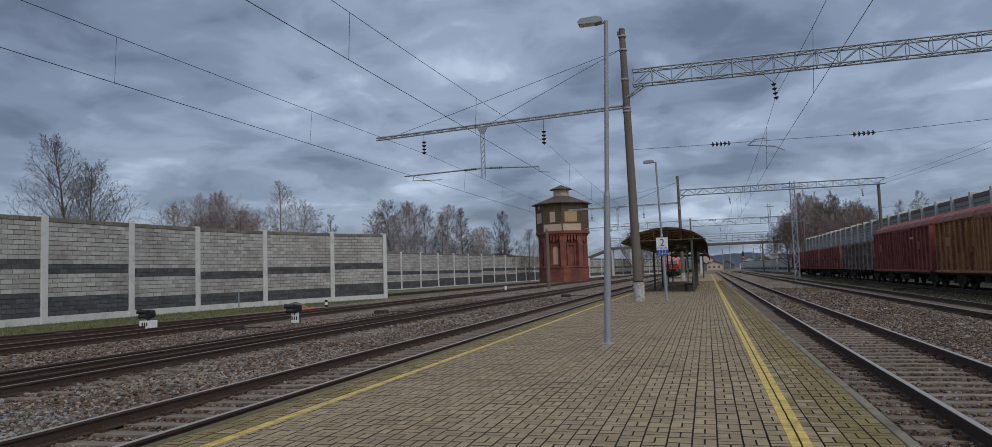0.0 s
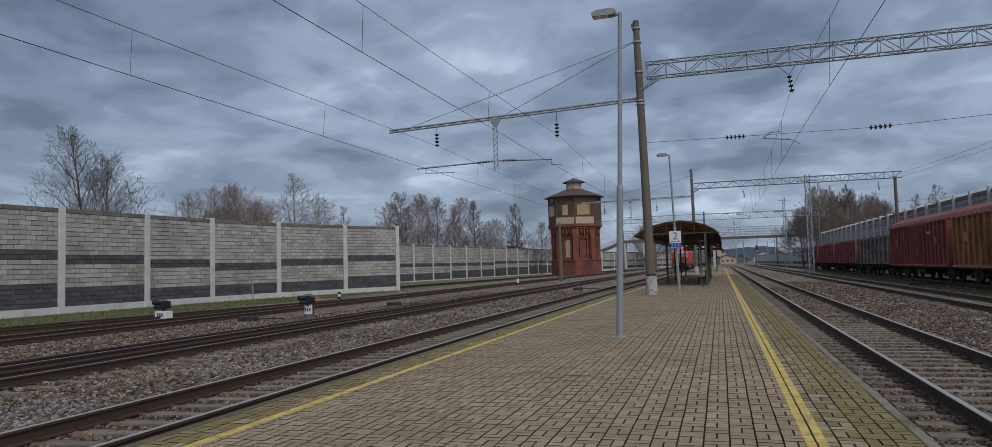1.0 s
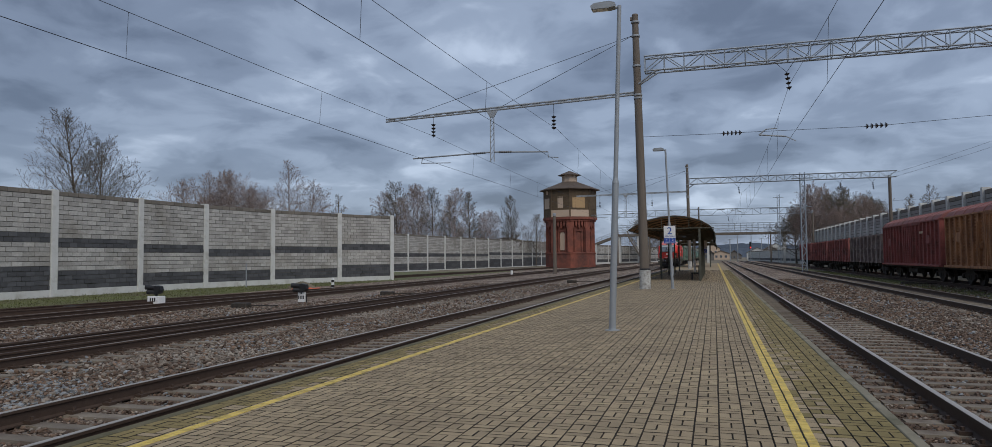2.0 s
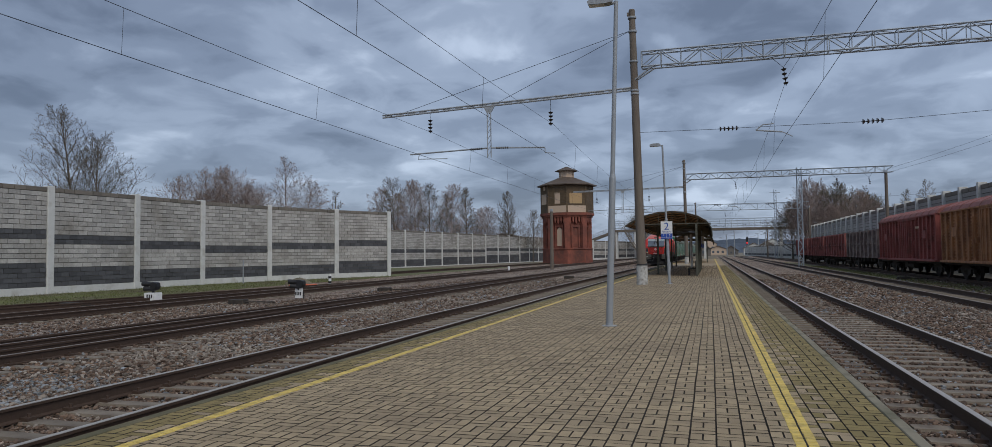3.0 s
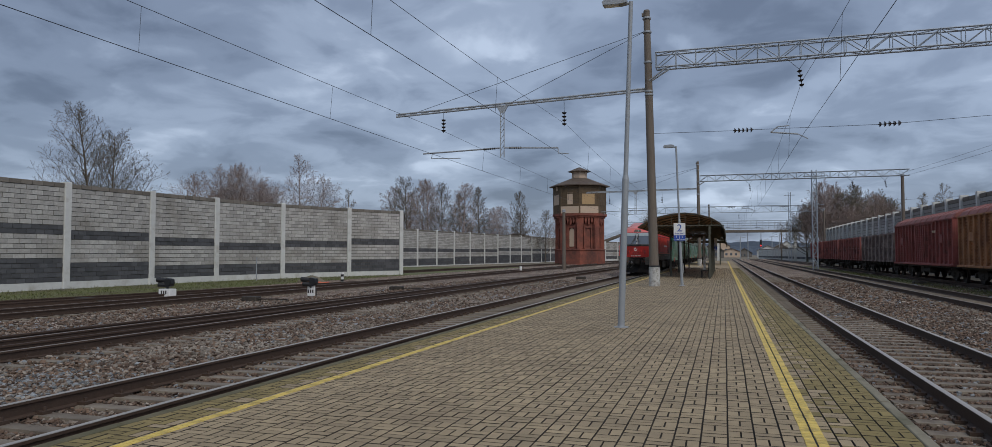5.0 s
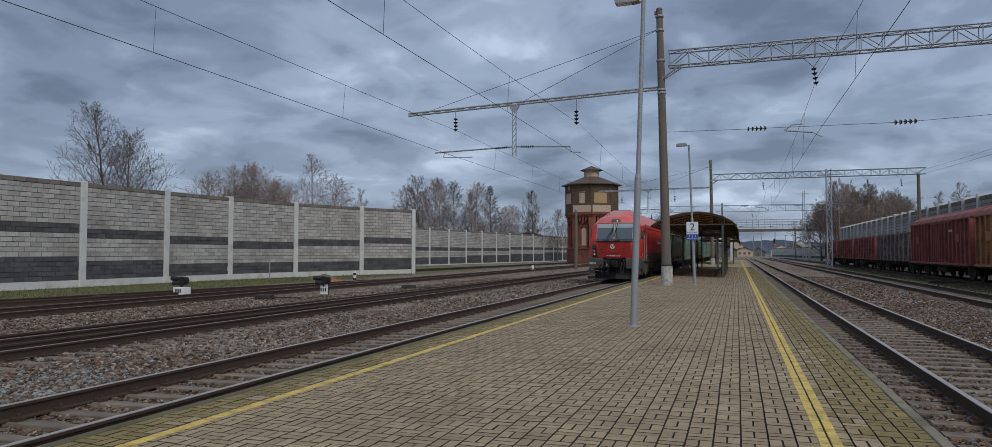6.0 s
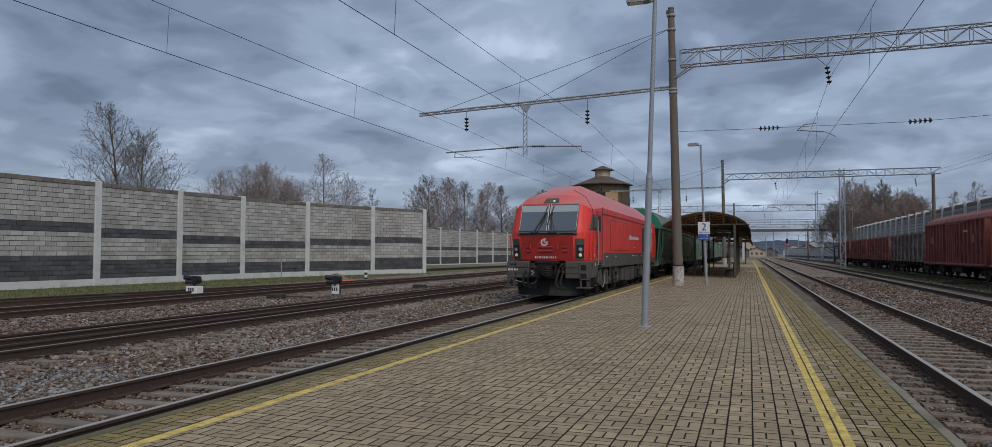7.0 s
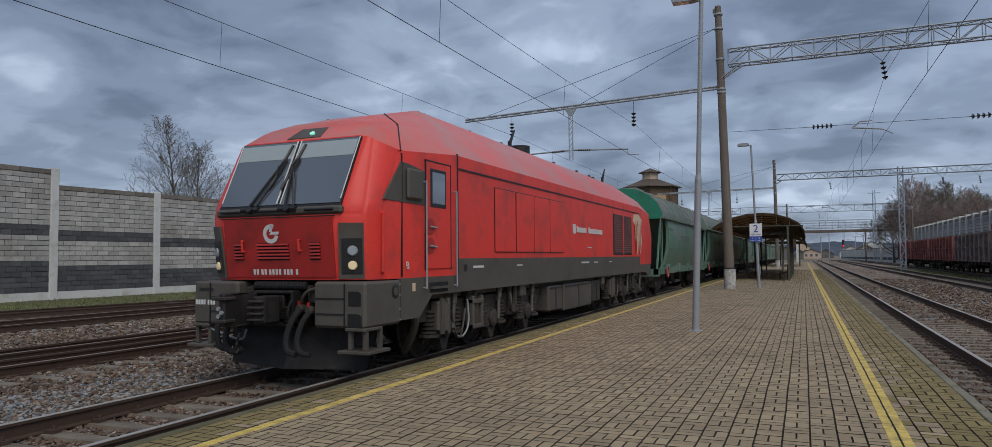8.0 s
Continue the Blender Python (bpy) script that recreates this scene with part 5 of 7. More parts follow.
for y, x, zt in ((33.23, 25.5, 10.4), (88.0, 18.7, 10.4), (157.0, -20.0, 10.9), (157.0, 19.2, 10.7), (225.0, 16.0, 9.0), (190.0, -16.0, 9.5), (80.0, -17.3, 6.7)):
    t = thing("concrete_post", "slim concrete post carrying overhead-line gear", "mast", "concrete posts", at=(x, y, -0.5))
    bm = bmesh.new()
    lathe(bm, [(0.22, 0), (0.16, zt)], 12)
    part("shaft", bm, POLE_CONC, t, smooth=True)
    bm = bmesh.new()
    lathe(bm, [(0.2, zt), (0.2, zt + 0.25), (0.1, zt + 0.3)], 10)
    part("cap", bm, GALV, t)


# hangers and insulators below the gantries
def gantry_fittings(y, z, xs):
    t = thing("gantry_fittings", "dark ribbed insulators and cross span under a gantry", "insulator", "gantry fittings", at=(0, y, 0))
    for x in xs:
        for dx in (-0.5, 0.35):
            wire("hanger", [(x + dx, 0, z), (x, 0, z - 0.5)], 0.014, parent=t)
        insulator_string(t, (x, 0, z - 0.5), (x + 0.1, 0, z - 1.3), 4)
    insulator_string(t, (0.45, 0, 6.9), (1.3, 0, 6.9), 5)
    insulator_string(t, (6.2, 0, 6.86), (7.1, 0, 6.88), 5)
    for a, b in (((-3.1, 0, 6.95), (0.45, 0, 6.9)), ((1.3, 0, 6.9), (6.2, 0, 6.86)), ((7.1, 0, 6.88), (25.0, 0, 7.6))):
        wire("span_wire", [a, b], 0.012, parent=t)
    bm = bmesh.new()
    rod(bm, (2.0, 0, 6.75), (3.1, 0, 6.62), 0.035, n=6)
    rod(bm, (2.0, 0, 6.75), (2.3, 0, 6.98), 0.03, n=6); rod(bm, (2.3, 0, 6.98), (2.75, 0, 7.0), 0.025, n=6)
    rod(bm, (3.1, 0, 6.62), (3.5, 0, 6.4), 0.02, n=5)
    part("steady_arm", bm, GALV, t)
    return t


gantry_fittings(33.23, 9.93, (3.2,))
gantry_fittings(88.0, 10.0, (2.9, 13.7, 17.0))
gantry_fittings(157.0, 10.0, (3.0,))


def overhead(x, contact, support, low, zig):
    ys = [-28.0, *MAST_Y]
    t = thing("overhead_line", "dark contact wire hung from a messenger wire by droppers", "overhead line", "overhead lines")
    pts, mes = [], []
    for k, (y0, y1) in enumerate(zip(ys, ys[1:])):
        xa, xb = x + zig * (-1) ** k, x + zig * (-1) ** (k + 1)
        pts += [(xa, y0, contact), (xb, y1, contact)]
        mes += [Vector(p) for p in sag((x, y0, support), (x, y1, support), support - low, 16)]
        n = 7
        for i in range(1, n):
            u = (i - 0.26) / n
            zc = support - (support - low) * 4 * u * (1 - u)
            xc = xa + (xb - xa) * u
            w = wire("dropper", [(x, y0 + (y1 - y0) * u, zc), (xc, y0 + (y1 - y0) * u, contact)], 0.008, parent=t)
    wire("contact_wire", pts, 0.012, parent=t)
    wire("messenger_wire", mes, 0.011, parent=t)


overhead(-7.0, 6.08, 7.55, 7.03, 0.12)
overhead(-13.1, 6.24, 7.5, 7.32, 0.15)
overhead(3.3, 6.36, 8.9, 7.9, 0.15)
for za, zb in ((10.3, 10.9), (9.9, 10.2)):
    wire("feeder_wire", sag((18.7, 88, za), (30.0, 20.0, zb + 3.0), 0.8), 0.014, "dark feeder wire strung between masts", "feeder wires")


# ---- platform furniture ----
def lamp_post(x, y, top, lean, name, label):
    t = thing(name, label, "street lamp", "platform lamps", at=(x, y, 0))
    f = lambda z: lean * z / top
    bm = bmesh.new()
    rod(bm, (0, 0, 0), (f(2.95), 0, 2.95), 0.068, 0.066, n=14)
    rod(bm, (f(2.95), 0, 2.95), (f(3.05), 0, 3.05), 0.07, 0.05, n=14)
    rod(bm, (f(3.05), 0, 3.05), (f(top), 0, top), 0.047, 0.042, n=14)
    part("post", bm, GALV, t, smooth=True)
    bm = bmesh.new()
    lathe(bm, [(0.15, 0.0), (0.15, 0.012), (0.075, 0.02), (0.072, 0.05)], 16)
    part("base_flange", bm, GALV, t)
    bm = bmesh.new()
    box(bm, 0.04, 0.07, -0.05, 0.05, 0.6, 1.0)
    part("access_door", bm, GALV, t)
    bm = bmesh.new()
    rod(bm, (f(top), 0, top - 0.04), (f(top) - 0.16, 0, top - 0.02), 0.03, n=8)
    part("bracket", bm, GALV, t)
    bm = bmesh.new()
    q = [(-0.58, 0.02), (-0.5, 0.075), (-0.2, 0.09), (-0.08, 0.05), (-0.08, -0.03), (-0.2, -0.05), (-0.56, -0.045)]
    extrude_poly(bm, [(f(top) + a, top + b) for a, b in q], "y", -0.11, 0.11)
    h = part("lamp_head", bm, GALV, t, "grey flat luminaire")
    bm = bmesh.new()
    box(bm, f(top) - 0.54, f(top) - 0.24, -0.09, 0.09, top - 0.056, top - 0.05)
    part("diffuser", bm, WHITE, h)
    return t


lamp_post(-1.98, 14.49, 6.57, 0.25, "platform_lamp", "slender galvanised platform lamp on a slightly leaning post")
L2 = lamp_post(-1.85, 33.95, 6.42, -0.2, "platform_lamp", "galvanised platform lamp carrying a white and blue platform sign")


def sign(x, y, z0, z1, w, label):
    t = thing("platform_sign", label, "sign", "platform signs", at=(x, y, 0))
    bm = bmesh.new()
    box(bm, -w / 2, w / 2, -0.015, 0.0, z0, z1, bevel=0.004)
    part("panel", bm, WHITE, t)
    bm = bmesh.new()
    box(bm, -w / 2 + 0.005, w / 2 - 0.005, -0.019, -0.012, z0 + 0.005, z0 + (z1 - z0) * 0.31)
    part("blue_strip", bm, BLUE, t)
    m = lambda u, v: Matrix.Translation((u, -0.021, v)) @ pose(0, 0, 0, 90, 0, 0)
    h = z1 - z0
    text("numeral", "2", h * 0.58, m(0.0, z0 + h * 0.70), BLUE, t, 0.002)
    text("lettering", "PERONAS", h * 0.125, m(0, z0 + h * 0.40), BLUE, t, 0.002)
    for u, ch in ((-w / 4, "1"), (w / 4, "2")):
        text("numeral", ch, h * 0.17, m(u, z0 + h * 0.20), WHITE, t, 0.002)
        text("lettering", "KELIAS", h * 0.075, m(u, z0 + h * 0.07), WHITE, t, 0.002)
    bm = bmesh.new()
    box(bm, -0.006, 0.006, -0.021, -0.018, z0 + 0.03, z0 + h * 0.29)
    part("divider", bm, WHITE, t)
    for z in (z0 + 0.15, z1 - 0.15):
        bm = bmesh.new()
        lathe(bm, [(0.075, z - 0.02), (0.075, z + 0.02)], 12, at=(0.02, 0.08, 0))
        box(bm, -0.02, 0.06, 0.0, 0.06, z - 0.015, z + 0.015)
        part("clip", bm, GALV, t)
    return t


sign(-1.93, 33.84, 2.06, 2.87, 0.52, "white platform sign with a blue strip fixed to a lamp post")
t = thing("sign_post", "white tube post on the platform", "post", at=(-1.55, 62.0, 0))
bm = bmesh.new(); rod(bm, (0, 0, 0), (0, 0, 2.9), 0.09, n=12); part("tube", bm, WHITE, t)
sign(-0.85, 62.0, 1.75, 2.75, 0.62, "blue and white platform sign under the canopy")
t = thing("sign_post", "grey tube post carrying a platform sign", "post", at=(-0.85, 62.12, 0))
bm = bmesh.new(); rod(bm, (0, 0, 0), (0, 0, 2.8), 0.04, n=10); part("tube", bm, GALV, t)


def canopy(y0, y1, dx, right_wall):
    t = thing("platform_canopy", "brown steel platform canopy with an arched sheet roof on slim posts", "canopy", "platform canopies", at=(dx, 0, 0))
    arc = [(-4.98, 3.1), (-4.6, 3.36), (-3.9, 3.68), (-3.0, 3.87), (-2.2, 3.93), (-1.4, 3.82), (-0.7, 3.6), (-0.2, 3.3), (0.06, 2.9), (0.1, 2.5)]
    bm = bmesh.new()
    extrude_poly(bm, arc + [(x, z - 0.03) for x, z in reversed(arc)], "y", y0, y1)
    part("roof", bm, CANOPY, t, "arched brown profiled roof sheet")
    n = int((y1 - y0) / 2.6)
    for i in range(n + 1):
        y = y0 + 0.05 + (y1 - y0 - 0.1) * i / n
        bm = bmesh.new()
        for a, b in zip(arc, arc[1:]):
            rod(bm, (a[0], y, a[1] - 0.06), (b[0], y, b[1] - 0.06), 0.035, n=5, cap=False)
        rod(bm, (-4.45, y, 3.14), (0.02, y, 3.14), 0.035, n=5)
        for x, z in arc[1:-2]:
            rod(bm, (x, y, 3.14), (x, y, z - 0.06), 0.02, n=4)
        part("rib_frame", bm, CANOPY_STEEL, t)
    bm = bmesh.new()
    for x, z in arc:
        rod(bm, (x, y0, z - 0.05), (x, y1, z - 0.05), 0.025, n=4)
    part("purlins", bm, CANOPY_STEEL, t)
    k = max(2, int((y1 - y0) / 8))
    for i in range(k):
        y = y0 + 4.5 + i * 8.6
        if y > y1:
            break
        bm = bmesh.new()
        box(bm, -3.42, -3.30, y - 0.06, y + 0.06, 0, 3.16)
        part("post", bm, CANOPY_STEEL, t)
    if right_wall:
        for i in range(7):
            y = y0 + 0.1 + i * 3.0
            bm = bmesh.new()
            box(bm, -0.86, -0.74, y - 0.06, y + 0.06, 0, 3.16)
            part("post", bm, CANOPY_STEEL, t)
        for i in range(14):
            bm = bmesh.new()
            z = 0.3 + i * 0.2
            box(bm, -0.82, -0.79, y0 + 0.1, y0 + 18.2, z, z + 0.12)
            part("slat", bm, CANOPY_STEEL, t)
    else:
        for i in range(k):
            bm = bmesh.new()
            y = y0 + 1.5 + i * 8.6
            box(bm, -0.86, -0.74, y - 0.06, y + 0.06, 0, 3.16)
            part("post", bm, CANOPY_STEEL, t)
    return t


canopy(44.2, 77.0, 0.0, True)
canopy(97.0, 118.0, 0.3, False)


def bench(x, y):
    t = thing("bench", "dark slatted bench beside the canopy screen", "bench", at=(x, y, 0))
    for i in range(4):
        bm = bmesh.new()
        box(bm, -0.22 + i * 0.12, -0.13 + i * 0.12, -0.9, 0.9, 0.44, 0.47)
        part("seat_slat", bm, CANOPY_STEEL, t)
    for i in range(2):
        bm = bmesh.new()
        box(bm, 0.24, 0.27, -0.9, 0.9, 0.6 + i * 0.16, 0.72 + i * 0.16)
        part("back_slat", bm, CANOPY_STEEL, t)
    for yy in (-0.75, 0.75):
        bm = bmesh.new()
        box(bm, -0.22, 0.24, yy - 0.03, yy + 0.03, 0.39, 0.44); box(bm, -0.2, -0.15, yy - 0.03, yy + 0.03, 0, 0.4); box(bm, 0.22, 0.27, yy - 0.03, yy + 0.03, 0, 0.9)
        part("leg", bm, BLACK, t)


bench(-1.15, 46.2)


# ---- noise walls ----
def noise_wall(name, pts, z0, h, rows, dark, label, block=0.42, half=0.2, face=BLOCK, gap=0.015, first=True, bays=()):
    t = thing(name, label, "noise wall", kind="structure")
    post_h = z0 + h + 0.06 + (half - 0.2)
    for i, (x, y) in enumerate(pts):
        a = Vector(pts[max(0, i - 1)]); b = Vector(pts[min(len(pts) - 1, i + 1)])
        m = Matrix.Translation((x, y, 0)) @ Matrix.Rotation(math.atan2((b - a).y, (b - a).x), 4, "Z")
        if i or first:
            bm = bmesh.new()
            box(bm, -0.2, 0.2, -half, half, z0 - 0.3, post_h, m, bevel=0.02)
            part("post", bm, CONCRETE, t)
        if i == len(pts) - 1:
            break
        q = Vector(pts[i + 1]); d = q - Vector((x, y)); ln = d.length
        m = Matrix.Translation((x, y, 0)) @ Matrix.Rotation(math.atan2(d.y, d.x), 4, "Z")
        bm = bmesh.new()
        box(bm, 0.2, ln - 0.2, -0.10, 0.10, z0 + 0.34, z0 + h - 0.02, m)
        part("panel_core", bm, MORTAR, t)
        bm = bmesh.new()
        box(bm, 0.2, ln - 0.2, -0.13, 0.13, z0 - 0.3, z0 + 0.34, m)
        part("plinth", bm, CONCRETE, t)
        light, dk, cop = ([], []), ([], []), ([], [])
        rh = (h - 0.34) / rows
        for r in range(rows):
            is_dark = any(a <= r < b for a, b in (bays[i] if bays else dark))
            bl = block * (0.8 if is_dark else 1.0)
            vg = gap * (0.5 if is_dark else 0.8)
            u = 0.21 - (0.5 * bl if r % 2 else 0)
            tgt = dk if is_dark else light
            if r == rows - 1:
                tgt = cop
            while u < ln - 0.22:
                u0, u1 = max(0.21, u + vg), min(ln - 0.21, u + bl - vg)
                if u1 - u0 > 0.05:
                    k = len(tgt[0]); za = z0 + 0.34 + r * rh + gap; zb = za + rh - 2 * gap
                    pr = 0.125 + random.uniform(-0.014, 0.018) + (0.02 if r == rows - 1 else 0)
                    for yy in (-pr, pr):
                        for uu, zz in ((u0, za), (u1, za), (u1, zb), (u0, zb)):
                            tgt[0].append(m @ Vector((uu, yy, zz)))
                    tgt[1].extend([(k, k + 1, k + 2, k + 3), (k + 4, k + 7, k + 6, k + 5), (k, k + 4, k + 5, k + 1), (k + 3, k + 2, k + 6, k + 7), (k + 1, k + 5, k + 6, k + 2), (k, k + 3, k + 7, k + 4)])
                u += bl
        for (vs, fs), mt, nm in ((light, face, "grey_blocks"), (dk, BLOCK_DARK, "dark_blocks"), (cop, COPING, "coping_blocks")):
            me = bpy.data.meshes.new(nm)
            me.from_pydata(vs, [], fs); me.materials.append(mt)
            o = new(nm, me); o.parent = t; o["kind"] = "stuff"
    return t


NEAR_WALL = [(-34.3, 12.0), (-34.1, 18.0), (-33.9, 23.8), (-33.57, 29.6), (-33.4, 35.4), (-33.1, 40.9), (-32.0, 47.0), (-29.8, 53.2), (-27.4, 58.2)]
noise_wall("noise_wall_tall", NEAR_WALL[:3], -0.35, 6.34, 24, ((0, 6), (11, 13)), "taller grey split-block noise wall bays with two dark bands", 0.6)
noise_wall("noise_wall_near", NEAR_WALL[2:], -0.35, 5.6, 21, (), "grey split-block noise wall with two dark bands between pale concrete posts", 0.6, first=False, bays=(((0, 5), (10, 12)), ((0, 4), (9, 11)), ((0, 3), (8, 10)), ((0, 3), (7, 9)), ((0, 3), (8, 10)), ((0, 4), (9, 11))))
FAR_WALL = [(-46.0 + 7.4 * i / 12, 96.0 + 76.0 * i / 12) for i in range(13)]
noise_wall("noise_wall_far", FAR_WALL, -0.7, 5.95, 21, (), "long grey block noise wall with stepped dark bands behind the yard", 1.0, bays=[((0, 4 + k // 3), (8 + (k > 5), 10 + (k > 5))) for k in range(12)])
RIGHT_WALL = [(21.0, 30.0 + 4.55 * i) for i in range(31)]
noise_wall("noise_wall_right", RIGHT_WALL, -0.3, 6.9, 17, (), "tall grey slab noise wall between pale posts behind parked wagons", 2.4, 0.34, BLOCK_SLAB, 0.03)
noise_wall("noise_wall_distant", [(20.0 - 0.06 * i * 7, 176.0 + 7 * i) for i in range(18)], -0.3, 3.4, 10, ((0, 2),), "low pale noise wall far along the tracks", 1.0, face=CONCRETE)
noise_wall("noise_wall_bridge", [(-30.0 + 1.9 * i, 190.0 + 9 * i) for i in range(10)], -0.3, 5.0, 12, ((0, 2), (5, 6)), "pale noise wall beyond the brick tower", 1.0)


# ---- the brick water tower ----
def water_tower(x, y):
    t = thing("water_tower", "old water tower of red brick with a weathered timber tank storey", "water tower", at=(x, y, -0.5), turn=-11.5)
    n, ph = 8, math.pi / 8
    bm = bmesh.new()
    lathe(bm, [(4.4, 0), (4.4, 2.5), (4.3, 2.7), (3.78, 2.9), (3.78, 8.9)], n, phase=ph)
    part("brick_shaft", bm, BRICK_RED, t, "worn red brick shaft")
    for z0, z1, r in ((2.5, 2.75, 4.52), (8.15, 8.45, 4.55), (8.45, 8.95, 4.8)):
        bm = bmesh.new()
        lathe(bm, [(r - 0.15, z0), (r, z0 + 0.08), (r, z1), (r - 0.3, z1 + 0.05)], n, phase=ph)
        part("cornice", bm, BRICK_RED, t)
    for i in range(n):
        a = ph + i * 2 * math.pi / n
        bm = bmesh.new()
        m = Matrix.Rotation(a, 4, "Z")
        box(bm, 3.5, 4.3, -0.5, 0.5, 2.8, 8.2, m)
        part("pilaster", bm, BRICK_RED, t)
        a2 = i * 2 * math.pi / n
        m = Matrix.Rotation(a2, 4, "Z")
        rf = 3.78 * math.cos(math.pi / n)
        for k in range(-2, 3):
            bm = bmesh.new()
            extrude_poly(bm, [(k * 0.56 - 0.17, 8.2), (k * 0.56 + 0.17, 8.2), (k * 0.56 + 0.17, 7.3 + 0.3 * (k % 2)), (k * 0.56, 6.9 + 0.3 * (k % 2)), (k * 0.56 - 0.17, 7.3 + 0.3 * (k % 2))], "x", rf - 0.05, rf + 0.6)
            bmesh.ops.transform(bm, matrix=m, verts=bm.verts)
            part("corbel", bm, BRICK_RED, t)
        bm = bmesh.new()
        arch = [(-0.45, 3.2), (0.45, 3.2), (0.45, 5.9), (0.3, 6.25), (0, 6.4), (-0.3, 6.25), (-0.45, 5.9)]
        extrude_poly(bm, [(u, z) for u, z in arch], "x", rf - 0.2, rf + 0.06)
        bmesh.ops.transform(bm, matrix=m, verts=bm.verts)
        part("blind_window", bm, BOARD if i == 6 else BRICK_RED, t)
        bm = bmesh.new()
        for s in (-1, 1):
            box(bm, rf - 0.05, rf + 0.24, s * 0.66 - 0.15, s * 0.66 + 0.15, 2.9, 6.4, m)
        box(bm, rf - 0.05, rf + 0.25, -0.82, 0.82, 6.45, 6.75, m)
        part("window_surround", bm, BRICK_RED, t)
    # timber storey: boards face by face, posts at the corners
    nr = 4.62
    bm = bmesh.new()
    lathe(bm, [(nr - 0.15, 8.9), (nr - 0.15, 14.0)], n, phase=ph)
    part("timber_core", bm, TIMBER, t)
    ap = nr * math.cos(math.pi / n)
    hw = nr * math.sin(math.pi / n)
    for i in range(n):
        m = Matrix.Rotation(i * 2 * math.pi / n, 4, "Z")
        for k in range(17):
            bm = bmesh.new()
            z = 8.95 + k * 0.295
            box(bm, ap - 0.1, ap + random.uniform(-0.01, 0.02), -hw + 0.05, hw - 0.05, z, z + 0.27, m)
            part("board", bm, TIMBER, t)
        bm = bmesh.new()
        box(bm, nr - 0.2, nr + 0.06, -0.14, 0.14, 8.9, 13.9, Matrix.Rotation(ph + i * 2 * math.pi / n, 4, "Z"))
        part("corner_post", bm, TIMBER, t)
        for z in (10.35, 12.3):
            bm = bmesh.new()
            box(bm, ap, ap + 0.06, -hw, hw, z, z + 0.16, m)
            part("rail", bm, TIMBER, t)
        for u0, u1, z0, z1, mt in (((-0.5, 0.5, 10.5, 12.5, BOARD),) if i == 6 else ((-1.3, 1.0, 10.4, 12.3, TIMBER_NEW if i == 7 else BOARD if i == 5 else TIMBER),)):
            bm = bmesh.new()
            box(bm, ap, ap + 0.045, u0, u1, z0, z1, m)
            part("boarded_opening", bm, mt, t)
        if i in (6, 7):
            bm = bmesh.new()
            box(bm, ap, ap + 0.15, -hw + 0.1, hw - 0.1, 8.98, 10.15, m)
            part("balcony_panel", bm, BOARD, t)
        bm = bmesh.new()
        box(bm, ap, ap + 0.04, -0.35, 0.35, 13.0, 13.7, m)
        part("vent_board", bm, BOARD if i == 5 else TIMBER, t)
    bm = bmesh.new()
    lathe(bm, [(5.35, 13.75), (5.35, 13.9), (1.5, 15.35), (1.4, 15.35)], n, phase=ph)
    part("roof", bm, ROOF_BROWN, t, "brown sheet-metal pyramid roof")
    bm = bmesh.new()
    lathe(bm, [(1.35, 15.1), (1.35, 16.6)], n, phase=ph)
    lant = part("lantern", bm, BOARD, t)
    bm = bmesh.new()
    lathe(bm, [(2.05, 16.5), (2.05, 16.6), (0.15, 17.35)], n, phase=ph)
    part("lantern_roof", bm, ROOF_BROWN, lant)


water_tower(-24.4, 126.0)


